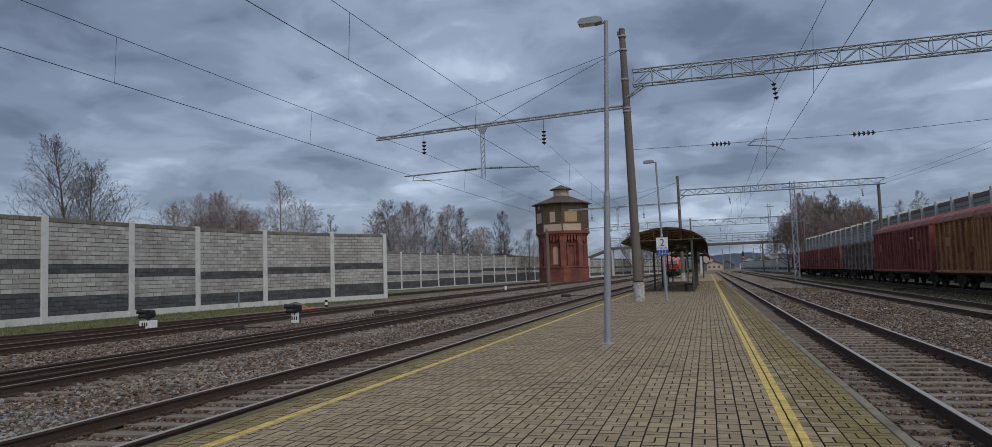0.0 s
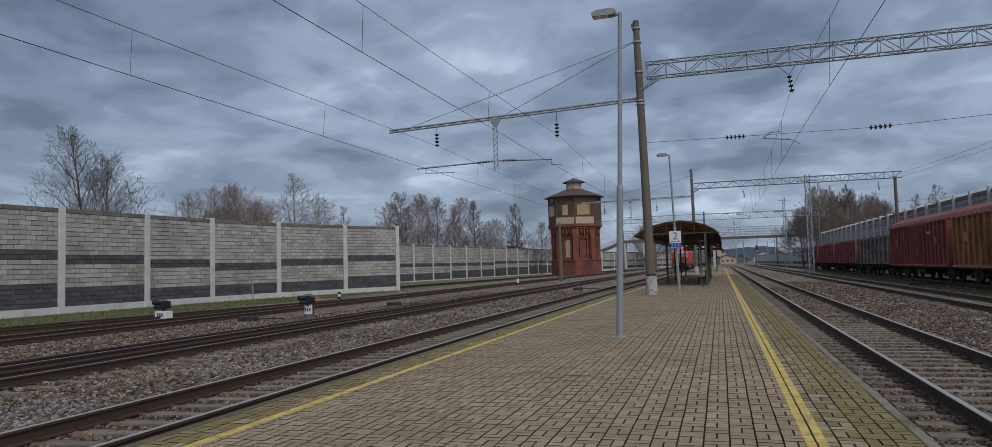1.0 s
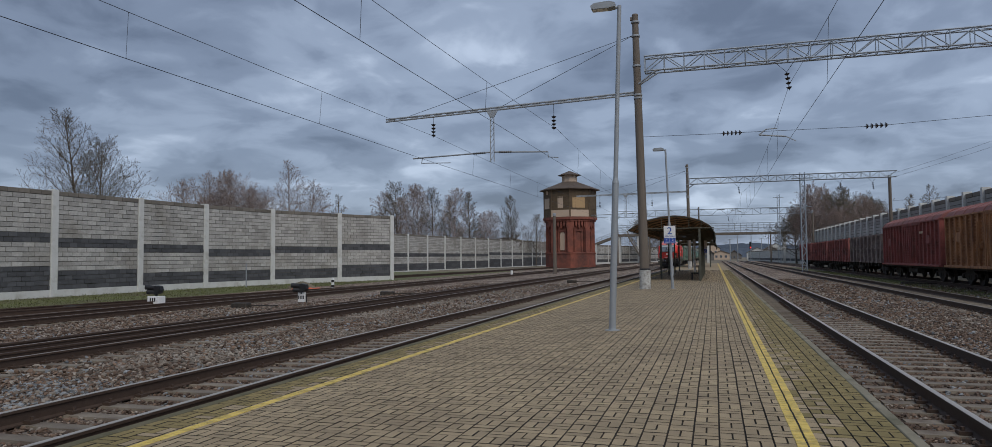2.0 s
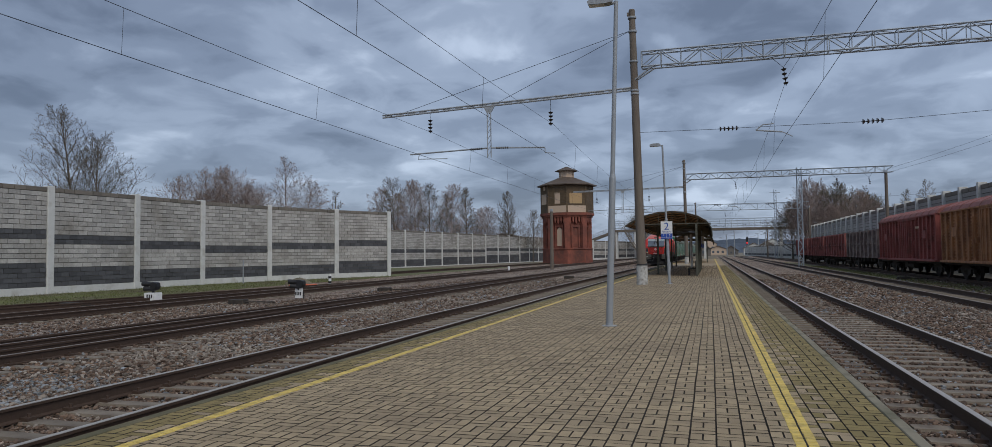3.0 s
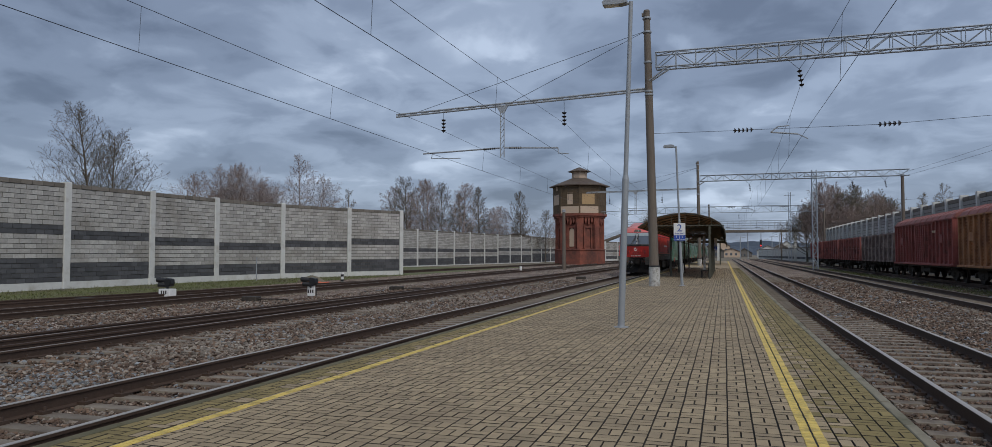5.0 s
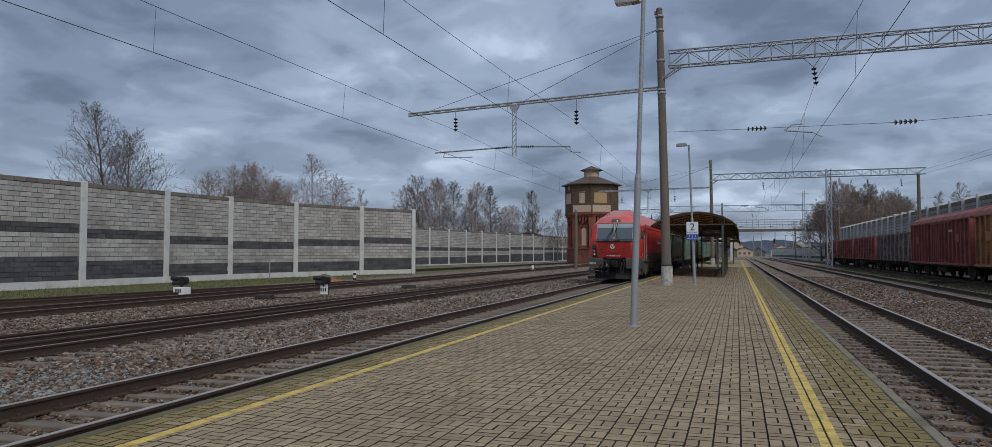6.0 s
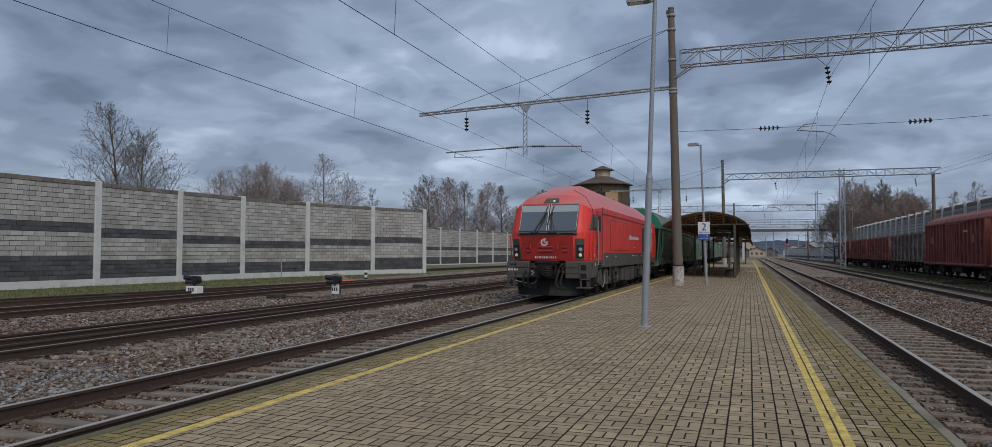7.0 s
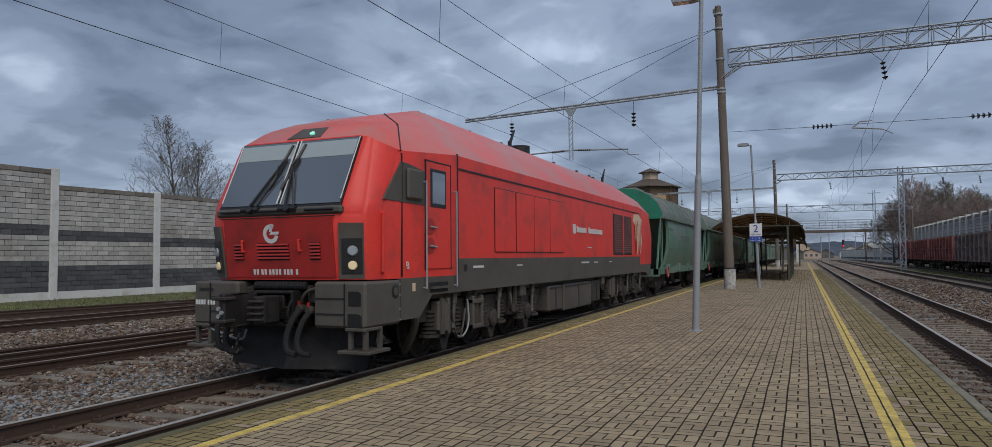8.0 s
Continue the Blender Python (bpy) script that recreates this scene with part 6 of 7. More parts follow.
# ---- footbridge ----
def footbridge(y):
    t = thing("footbridge", "far grey steel footbridge over the tracks with mesh railings and stairs", "footbridge", at=(0, y, 0.4))
    bm = bmesh.new()
    box(bm, -26, 75, -1.3, 1.3, 7.05, 7.35); box(bm, -26, 75, -1.4, -1.25, 6.75, 7.4); box(bm, -26, 75, 1.25, 1.4, 6.75, 7.4)
    part("deck", bm, POLE_CONC, t)
    for s in (-1.35, 1.35):
        bm = bmesh.new()
        for z in (7.9, 8.6, 9.3, 9.9):
            rod(bm, (-26, s, z), (75, s, z), 0.04, n=4)
        for i in range(68):
            rod(bm, (-26 + i * 1.5, s, 7.3), (-26 + i * 1.5, s, 9.9), 0.035, n=4)
        part("railing", bm, GALV_LATTICE, t)
    for x in (-33, -25.5, -20.2, -1.5, 18, 40, 62):
        bm = bmesh.new()
        for s in (-0.9, 0.9):
            box(bm, x - 0.3, x + 0.3, s - 0.25, s + 0.25, -0.95, 6.9 if x > -30 else 4.4)
        part("pier", bm, CONCRETE, t)
    bm = bmesh.new()
    for i in range(29):
        box(bm, -23.2 + i * 0.16, -22.9 + i * 0.16, -3.0, -1.4, 6.9 - i * 0.28, 7.0 - i * 0.28)
    for s in (-3.0, -1.45):
        rod(bm, (-23.2, s, 7.3), (-18.9, s, 0.0), 0.12, n=5); rod(bm, (-23.2, s, 8.3), (-18.9, s, 1.0), 0.05, n=5)
    part("stairs", bm, POLE_CONC, t)
    bm = bmesh.new()
    extrude_poly(bm, [(-26, 7.35), (-26, 6.6), (-44, 0.0), (-44, 0.75)], "y", -1.4, 1.4)
    part("ramp", bm, POLE_CONC, t)
    for s in (-1.35, 1.35):
        bm = bmesh.new()
        for up in (0.5, 1.1):
            rod(bm, (-26, s, 7.35 + up), (-44, s, 0.75 + up), 0.04, n=4)
        for i in range(13):
            z = 7.35 - i * 0.55
            rod(bm, (-26 - i * 1.5, s, z - 0.1), (-26 - i * 1.5, s, z + 1.1), 0.035, n=4)
        part("ramp_railing", bm, GALV_LATTICE, t)


footbridge(205.0)


# ---- parked wagons ----
def boxcar(y0, ln, material, roof_mat, label):
    t = thing("boxcar", label, "boxcar", "parked wagons", at=(TRACKS["R3"], y0, RAIL_Z))
    hw, ev = 1.6, 3.72
    bm = bmesh.new()
    box(bm, -hw + 0.05, hw - 0.05, 0.3, ln - 0.3, 1.0, ev)
    part("body", bm, material, t)
    arc = [(-hw - 0.06, ev - 0.02), (-hw + 0.1, ev + 0.22), (-0.9, ev + 0.5), (0, ev + 0.62), (0.9, ev + 0.5), (hw - 0.1, ev + 0.22), (hw + 0.06, ev - 0.02)]
    bm = bmesh.new()
    extrude_poly(bm, arc, "y", 0.2, ln - 0.2)
    r = part("roof", bm, roof_mat, t)
    for i in range(11):
        bm = bmesh.new()
        y = 0.4 + i * (ln - 0.8) / 10
        for a, b in zip(arc, arc[1:]):
            rod(bm, (a[0], y, a[1]), (b[0], y, b[1]), 0.03, n=4)
        part("roof_rib", bm, roof_mat, r)
    dc = ln / 2
    for s in (-1, 1):
        n = 17
        for i in range(n + 1):
            y = 0.35 + i * (ln - 0.7) / n
            if abs(y - dc) < 1.15:
                continue
            bm = bmesh.new()
            box(bm, *sorted((s * (hw - 0.06), s * (hw + 0.1))), y - 0.065, y + 0.065, 1.0, ev - 0.03, bevel=0.012)
            part("side_post", bm, material, t)
        bm = bmesh.new()
        for k in range(16):
            z = 1.06 + k * 0.165
            box(bm, *sorted((s * (hw - 0.06), s * (hw + 0.005))), 0.35, ln - 0.35, z, z + 0.075)
        part("corrugation", bm, material, t)
        bm = bmesh.new()
        box(bm, *sorted((s * (hw - 0.05), s * (hw + 0.05))), dc - 1.05, dc + 1.05, 1.05, ev - 0.15, bevel=0.02)
        d = part("sliding_door", bm, material, t)
        for i in range(5):
            bm = bmesh.new()
            box(bm, *sorted((s * (hw + 0.03), s * (hw + 0.13))), dc - 1.0 + i * 0.48, dc - 0.92 + i * 0.48, 1.1, ev - 0.2)
            part("door_rib", bm, material, d)
        bm = bmesh.new()
        for k in range(20):
            box(bm, *sorted((s * (hw + 0.03), s * (hw + 0.085))), dc - 1.0, dc + 1.0, 1.15 + k * 0.115, 1.21 + k * 0.115)
        part("door_corrugation", bm, material, d)
        bm = bmesh.new()
        box(bm, *sorted((s * (hw - 0.05), s * (hw + 0.2))), 0.28, ln - 0.28, 0.93, 1.05, bevel=0.015)
        part("side_sill", bm, material, t)
        bm = bmesh.new()
        box(bm, *sorted((s * (hw - 0.05), s * (hw + 0.13))), 0.28, ln - 0.28, ev - 0.1, ev - 0.02)
        part("eave_rail", bm, material, t)
        bm = bmesh.new()
        for y in (dc - 2.6, dc + 1.9):
            rod(bm, (s * (hw + 0.2), y, 1.2), (s * (hw + 0.2), y, ev - 0.5), 0.035, n=6)
            box(bm, *sorted((s * hw, s * (hw + 0.15))), y - 0.14, y + 0.14, 1.95, 2.2)
        part("locking_bar", bm, material, t)
        bm = bmesh.new()
        box(bm, *sorted((s * hw, s * (hw + 0.1))), dc - 3.2, dc + 1.3, ev - 0.2, ev - 0.1); box(bm, *sorted((s * hw, s * (hw + 0.1))), dc - 3.2, dc + 1.3, 1.0, 1.08)
        part("door_track", bm, material, t)
        for y, z in ((2.6, 2.3), (ln - 2.6, 2.3)):
            bm = bmesh.new()
            box(bm, *sorted((s * hw, s * (hw + 0.12))), y - 0.35, y + 0.35, z, z + 0.5, bevel=0.01)
            part("hatch", bm, material, t)
        for k in range(2):
            bm = bmesh.new()
            box(bm, *sorted((s * hw, s * (hw + 0.11))), 3.7 + k * 0.5, 3.95 + k * 0.5, 2.95, 3.08)
            part("number_bar", bm, GOLDPRINT, t)
    bm = bmesh.new()
    box(bm, -1.5, 1.5, 0.25, 0.45, 0.85, 1.05); box(bm, -1.5, 1.5, ln - 0.45, ln - 0.25, 0.85, 1.05)
    for s in (-1, 1):
        box(bm, *sorted((s * 1.3, s * 1.55)), 0.3, ln - 0.3, 0.82, 1.02)
    box(bm, -0.3, 0.3, -0.4, ln + 0.4, 0.7, 1.0)
    part("underframe", bm, UNDER, t)
    bm = bmesh.new()
    rod(bm, (-1.2, dc - 1.0, 0.62), (-1.2, dc + 0.4, 0.62), 0.2, n=12); box(bm, -1.3, -0.9, dc + 0.8, dc + 1.6, 0.45, 0.85)
    part("brake_gear", bm, UNDER, t)
    for y in (2.2, ln - 2.2):
        wagon_bogie(t, y)
    return t


def gondola(y0, ln, material, label):
    t = thing("gondola_wagon", label, "gondola wagon", "parked wagons", at=(TRACKS["R3"], y0, RAIL_Z))
    hw, top = 1.55, 3.27
    bm = bmesh.new()
    for s in (-1, 1):
        box(bm, *sorted((s * (hw - 0.12), s * (hw - 0.06))), 0.3, ln - 0.3, 1.05, top)
    box(bm, -hw + 0.06, hw - 0.06, 0.3, 0.38, 1.05, top); box(bm, -hw + 0.06, hw - 0.06, ln - 0.38, ln - 0.3, 1.05, top)
    box(bm, -hw + 0.1, hw - 0.1, 0.3, ln - 0.3, 1.0, 1.1)
    part("body", bm, material, t)
    for s in (-1, 1):
        for i in range(9):
            y = 0.36 + i * (ln - 0.72) / 8
            bm = bmesh.new()
            extrude_poly(bm, [(y - 0.13, top - 0.05), (y + 0.13, top - 0.05), (y + 0.13, 1.0), (y - 0.13, 1.0)], "x", *sorted((s * (hw - 0.08), s * (hw + 0.14))))
            part("side_post", bm, material, t)
        for z in (1.0, 2.1, top - 0.12):
            bm = bmesh.new()
            box(bm, *sorted((s * (hw - 0.08), s * (hw + 0.03))), 0.3, ln - 0.3, z, z + 0.12)
            part("side_rail", bm, material, t)
        for i in range(8):
            y = 0.36 + (i + 0.5) * (ln - 0.72) / 8
            bm = bmesh.new()
            box(bm, *sorted((s * (hw - 0.06), s * (hw + 0.005))), y - 0.42, y + 0.42, 1.25, 1.95, bevel=0.02)
            part("pressed_panel", bm, material, t)
    bm = bmesh.new()
    box(bm, -0.3, 0.3, -0.4, ln + 0.4, 0.7, 1.02)
    for i in range(10):
        box(bm, -1.5, -0.9, 0.9 + i * (ln - 1.8) / 9 - 0.1, 0.9 + i * (ln - 1.8) / 9 + 0.1, 0.72, 1.0)
    part("underframe", bm, UNDER, t)
    for y in (2.1, ln - 2.1):
        wagon_bogie(t, y)
    return t


boxcar(30.3, 15.4, WAGON_ORANGE, WAGON_ROOF, "weathered ochre-brown ribbed steel boxcar parked on a siding")
boxcar(46.1, 14.9, WAGON_RED, WAGON_ROOF, "weathered dark red boxcar with a sliding door, parked on a siding")
gondola(61.3, 13.6, WAGON_GREY, "grimy grey-brown open gondola wagon parked on a siding")
for i in range(3):
    gondola(75.3 + i * 13.9, 13.6, WAGON_DULL, "dull red open gondola wagon parked on a siding")


# ---- dwarf signals, marker posts and lineside clutter ----
def dwarf_signal(x, y, base_white, label):
    t = thing("dwarf_signal", label, "railway signal", "dwarf signals", at=(x, y, BED_Z))
    t.scale = (0.68, 0.68, 0.68)
    bm = bmesh.new()
    if base_white:
        box(bm, -0.42, 0.42, -0.3, 0.3, -0.1, 0.6, bevel=0.02)
    else:
        box(bm, -0.25, 0.25, -0.06, 0.06, 0.1, 0.75, bevel=0.01)
    b = part("plinth", bm, WHITE, t, "white plinth")
    for i, u in enumerate((-0.2, -0.04, 0.12)):
        bm = bmesh.new()
        box(bm, u - 0.02, u + 0.07, -0.312 if base_white else -0.072, -0.06, 0.28, 0.5)
        part("number_bar", bm, BLACK, b)
    if not base_white:
        bm = bmesh.new()
        for u in (-0.2, 0.2, 0.35):
            rod(bm, (u, 0, -0.1), (u, 0, 0.5), 0.04, n=6)
        part("leg", bm, BLACK, t)
    bm = bmesh.new()
    rod(bm, (0, 0, 0.6), (0, 0, 0.85), 0.08, n=10)
    part("stem", bm, BLACK, t)
    bm = bmesh.new()
    extrude_poly(bm, [(-0.08, 0.68), (0.3, 0.76), (0.4, 0.95), (0.36, 1.2), (0.0, 1.27), (-0.12, 1.2)], "y", -0.2, 0.2)
    bmesh.ops.bevel(bm, geom=bm.edges[:], offset=0.03, segments=2, affect="EDGES")
    part("lamp_housing", bm, BLACK, t)
    for z, reach in ((0.84, 0.5), (1.12, 0.62)):
        bm = bmesh.new()
        rod(bm, (-0.05, -0.08, z), (-reach, -0.2, z + 0.03), 0.13, 0.15, n=14, cap=False)
        rod(bm, (-0.05, -0.08, z), (-0.2, -0.11, z), 0.125, n=14)
        part("hood", bm, BLACK, t)
    return t


dwarf_signal(-22.4, 24.75, True, "black dwarf signal on a white concrete block beside the rails")
dwarf_signal(-17.0, 27.2, False, "black dwarf signal with a white number plate beside the rails")


def stake(x, y, h, material, label, r=0.04, bands=False):
    t = thing("marker_post", label, "marker post", at=(x, y, -0.5))
    bm = bmesh.new(); rod(bm, (0, 0, 0), (0, 0, h), r, n=8); part("stem", bm, material, t)
    if bands:
        for z in (h * 0.35, h * 0.7):
            bm = bmesh.new(); rod(bm, (0, 0, z), (0, 0, z + h * 0.16), r * 1.06, n=8); part("band", bm, BLACK, t)


stake(-31.0, 42.6, 1.75, GALV, "thin grey marker stake in the grass")
stake(-22.0, 38.6, 0.85, WHITE, "short white and black striped marker post", 0.09, True)
stake(-19.6, 70.0, 0.7, WHITE, "short white marker beside the track", 0.12)


def heap(x, y):
    t = thing("spoil_heap", "small heap of brown spoil in the grass", "heap", at=(x, y, -0.55))
    t.scale = (0.8, 0.8, 0.6)
    bm = bmesh.new()
    lathe(bm, [(1.3, 0), (1.0, 0.45), (0.5, 0.85), (0.08, 1.0)], 14)
    for v in bm.verts:
        v.co += Vector((random.uniform(-0.12, 0.12), random.uniform(-0.12, 0.12), random.uniform(-0.05, 0.05)))
    part("mound", bm, SOIL, t)
    for i in range(3):
        t2 = thing("cable_duct", "orange plastic duct piece lying in the grass", "duct", "duct pieces", at=(x + 0.4 + i * 0.6, y - 1.2, -0.42), turn=25 * i)
        bm = bmesh.new(); rod(bm, (-0.35, 0, 0), (0.35, 0, 0.06), 0.08, n=8); part("tube", bm, ORANGE, t2)


heap(-25.6, 41.0)


def point_machine(x, y):
    t = thing("point_machine", "dark steel point machine beside a switch", "point machine", "point machines", at=(x, y, BED_Z))
    bm = bmesh.new(); box(bm, -0.34, 0.34, -0.2, 0.2, 0.0, 0.2, bevel=0.03); part("casing", bm, UNDER, t)
    bm = bmesh.new(); rod(bm, (0.34, 0, 0.1), (1.6, 0.06, 0.1), 0.025, n=6); part("throw_rod", bm, UNDER, t)


for x, y in ((-17.9, 24.3), (-23.4, 21.6), (-16.2, 34.0), (-10.0, 52.0), (11.3, 49.5)):
    point_machine(x, y)


def colour_signal(x, y):
    t = thing("colour_signal", "tall signal mast showing a red light", "railway signal", at=(x, y, -0.4))
    t.scale = (0.75, 0.75, 0.85)
    bm = bmesh.new(); rod(bm, (0, 0, 0), (0, 0, 6.5), 0.09, n=8); part("mast", bm, GALV, t)
    bm = bmesh.new(); box(bm, -0.35, 0.35, -0.15, 0.05, 4.2, 6.5, bevel=0.1); part("head", bm, BLACK, t)
    bm = bmesh.new(); rod(bm, (0, -0.15, 4.7), (0, -0.22, 4.7), 0.24, n=14); part("red_lamp", bm, LAMP_RED, t, "lit red lamp")


colour_signal(9.2, 200.0)


def far_mast(x, y, h):
    t = thing("far_mast", "slim grey steel mast far along the tracks", "mast", "far masts", at=(x, y, -0.5))
    bm = bmesh.new()
    rod(bm, (0, 0, 0), (0, 0, h), 0.16, 0.11, n=8)
    part("pole", bm, GALV, t)
    bm = bmesh.new()
    rod(bm, (0, 0, h - 1.6), (-3.2, 0, h - 1.2), 0.05, n=5)
    rod(bm, (0, 0, h - 0.3), (-2.4, 0, h - 1.25), 0.03, n=5)
    part("bracket", bm, GALV, t)


for x, y, h in ((7.2, 240, 8.5), (6.0, 290, 8.5), (7.0, 345, 9.0), (17.5, 255, 9.0), (18.5, 310, 9.0), (-12.0, 250, 9.0), (-11.0, 305, 9.0)):
    far_mast(x, y, h)


def house(x, y, w, d, h, rise, m, label):
    t = thing("house", label, "house", "far houses", at=(x, y, -0.5))
    bm = bmesh.new(); box(bm, -w / 2, w / 2, -d / 2, d / 2, 0, h)
    extrude_poly(bm, [(-w / 2, h), (w / 2, h), (0, h + rise)], "y", -d / 2, d / 2); part("wall", bm, m, t)
    bm = bmesh.new(); extrude_poly(bm, [(-w / 2 - 0.5, h - 0.2), (0, h + rise), (w / 2 + 0.5, h - 0.2), (w / 2 + 0.5, h), (0, h + rise + 0.3), (-w / 2 - 0.5, h)], "y", -d / 2 - 0.4, d / 2 + 0.4); part("roof", bm, ROOF_BROWN, t)
    for i in range(3):
        bm = bmesh.new(); box(bm, -w * 0.32 + i * w * 0.26, -w * 0.2 + i * w * 0.26, -d / 2 - 0.05, -d / 2 + 0.1, h * 0.35, h * 0.75); part("window", bm, GLASS, t)


house(10.9, 430.0, 7.6, 12, 2.2, 2.6, BUILDING, "far low house with a brown gable roof")
house(-6.0, 330.0, 12, 14, 3.2, 2.2, BUILDING, "far pale station building")
house(-58.0, 205.0, 20, 10, 5.4, 2.2, BUILDING, "pale building behind the yard wall")
house(3.5, 395.0, 9, 10, 3.0, 1.6, BOARD, "far low pale shed beside the tracks")
house(21.5, 400.0, 10, 9, 3.4, 2.6, CONCRETE, "far whitish house with a brown roof")
house(40.0, 520.0, 14, 10, 6.0, 4.0, CONCRETE, "far whitish house on the slope")
house(-2.0, 520.0, 12, 10, 7.0, 4.0, BOARD, "far pale house below the ridge")
house(32.0, 460.0, 12, 10, 4.0, 3.5, BUILDING, "far pale house with a gable roof")


def car(x, y):
    t = thing("car", "small red car parked far along the tracks", "car", at=(x, y, -0.5))
    bm = bmesh.new(); extrude_poly(bm, [(-2.1, 0.35), (2.1, 0.35), (2.1, 0.8), (1.3, 0.95), (0.7, 1.45), (-1.0, 1.45), (-1.7, 0.95), (-2.1, 0.85)], "y", -0.85, 0.85); part("body", bm, RED, t)
    bm = bmesh.new(); extrude_poly(bm, [(1.15, 0.98), (0.65, 1.38), (-0.95, 1.38), (-1.5, 0.98)], "y", -0.87, 0.87); part("window", bm, GLASS, t)
    for u in (-1.3, 1.3):
        bm = bmesh.new(); rod(bm, (u, -0.88, 0.32), (u, 0.88, 0.32), 0.32, n=14); part("wheel", bm, BLACK, t)


car(17.5, 330.0)


# ---- trees and distance ----
def bare_tree(x, y, h, spread, seed, label, material, stems=1, droop=0.0, fine=1.0, z0=-0.5, limbs=24, low=0.16):
    """A leafless tree: leaders that run to the top, rising limbs round them, branches on the limbs, twigs on those."""
    rnd = random.Random(seed)
    t = thing("bare_tree", label, "tree", "leafless trees", at=(x, y, z0))
    trunks, crown = [], ([], [])

    def tube(to, a, b, ra, rb, n):
        ax = (b - a).normalized()
        u = ax.cross(Vector((1, 0, 0)) if abs(ax.x) < 0.8 else Vector((0, 1, 0))).normalized()
        v = ax.cross(u)
        k = len(to[0])
        for p, r in ((a, ra), (b, rb)):
            for i in range(n):
                c, s = math.cos(6.2832 * i / n) * r, math.sin(6.2832 * i / n) * r
                to[0].append((p.x + u.x * c + v.x * s, p.y + u.y * c + v.y * s, p.z + u.z * c + v.z * s))
        for i in range(n):
            j = (i + 1) % n
            to[1].append((k + i, k + j, k + n + j, k + n + i))

    def branch(p, d, ln, r, lv):
        n = (12, 6, 4, 2, 1)[lv]
        kids = (limbs, 9, 6, 3, 0)[lv]
        start = (low, 0.18, 0.2, 0.3, 1)[lv]
        due = [start + (0.97 - start) * (k + rnd.random() * 0.8) / max(kids, 1) for k in range(kids)]
        turn, base, r0 = rnd.uniform(0, 6.28), 0.0, r
        for i in range(n):
            f = (i + 1) / n
            q = p + d * (ln / n)
            r2 = max(r0 * (1 - 0.9 * f), 0.006 * fine)
            tube(trunks[-1] if lv == 0 else crown, p, q, r, r2, (8, 5, 3, 3, 3)[lv])
            while due and due[0] <= f:
                g = due.pop(0)
                at = p.lerp(q, (g - base) * n)
                turn += 2.4 + rnd.uniform(-0.5, 0.5)
                u = d.orthogonal().normalized()
                u = Matrix.Rotation(turn, 3, d) @ u
                if lv == 0:
                    tilt = math.radians(62 - 36 * g + rnd.uniform(-7, 7))
                    reach = h * spread * (0.44 * (1.0 - g) ** 0.75 + 0.05)
                else:
                    tilt = math.radians(rnd.uniform(30, 52))
                    reach = ln * (0.62, 0.52, 0.5)[lv - 1] * (1.12 - 0.72 * g)
                nd = d * math.cos(tilt) + u * math.sin(tilt)
                nd.z -= droop * lv * 0.3
                branch(at, nd.normalized(), reach * rnd.uniform(0.75, 1.15), max(r * (0.5, 0.55, 0.6, 0.7)[lv], (0.028, 0.017, 0.011, 0.008)[lv] * fine), lv + 1)
            up = (0.0, 0.11, 0.08 - droop * 0.4, 0.1 - droop * 0.7, 0)[lv]
            wob = (0.025, 0.06, 0.09, 0.12, 0)[lv]
            d = (d + Vector((rnd.gauss(0, wob), rnd.gauss(0, wob), up))).normalized()
            p, r, base = q, r2, f

    for k in range(stems):
        lean = Vector((0.1 * (-1) ** (k + 1) * rnd.uniform(0.3, 0.8), rnd.gauss(0, 0.05), 1)).normalized() if stems > 1 else Vector((0.02, 0, 1)).normalized()
        foot = Vector(((-1) ** (k + 1) * 0.08 * h * spread, rnd.uniform(-0.6, 0.6), 0)) if stems > 1 else Vector((0, 0, 0))
        trunks.append(([], []))
        branch(foot, lean, h * (1.0 if k == 0 else 0.8), h * 0.01 + 0.03, 0)
    for name, data, label in (*(("trunk", k, "") for k in trunks), ("crown", crown, "bare twiggy crown")):
        me = bpy.data.meshes.new(name)
        me.from_pydata(data[0], [], data[1])
        me.materials.append(material)
        ob = new(name, me)
        ob.parent = t
        if label:
            ob["label"] = label
    return t


def tree_row(protos, places, seed):
    """More trees of the same kinds, each turned and sized on its own."""
    rnd = random.Random(seed)
    for i, (x, y, h) in enumerate(places):
        ob, h0 = protos[i % len(protos)]
        k = h / h0
        copy_thing(ob, pose(x, y, -0.5, 0, 0, rnd.uniform(0, 360)) @ Matrix.Diagonal((k * rnd.uniform(0.9, 1.1), k * rnd.uniform(0.9, 1.1), k, 1)))


bare_tree(-57.6, 55.0, 16.4, 0.98, 3, "leafless two-stemmed tree with a domed crown behind the noise wall", BARK, 2, 0.0, 1.15, limbs=28)
oak = [(bare_tree(x, y, h, sp, sd, "dense leafless reddish-brown tree behind the noise wall", BARK_RED, st, 0.06, 1.2, limbs=22), h) for x, y, h, sp, sd, st in ((-62.5, 76.0, 11.4, 1.5, 5, 2), (-58.0, 79.0, 12.8, 1.35, 6, 2))]
tree_row(oak, ((-55.8, 77.0, 11.8), (-60.5, 78.0, 12.4)), 4)
bare_tree(-48.8, 77.0, 13.4, 1.1, 8, "leafless birch with drooping twigs behind the noise wall", BARK_RED, 2, 0.3, 1.2, limbs=20)
bare_tree(-43.5, 77.0, 9.9, 0.6, 9, "small leafless tree behind the noise wall", BARK_PALE, 1, 0.2, limbs=16)
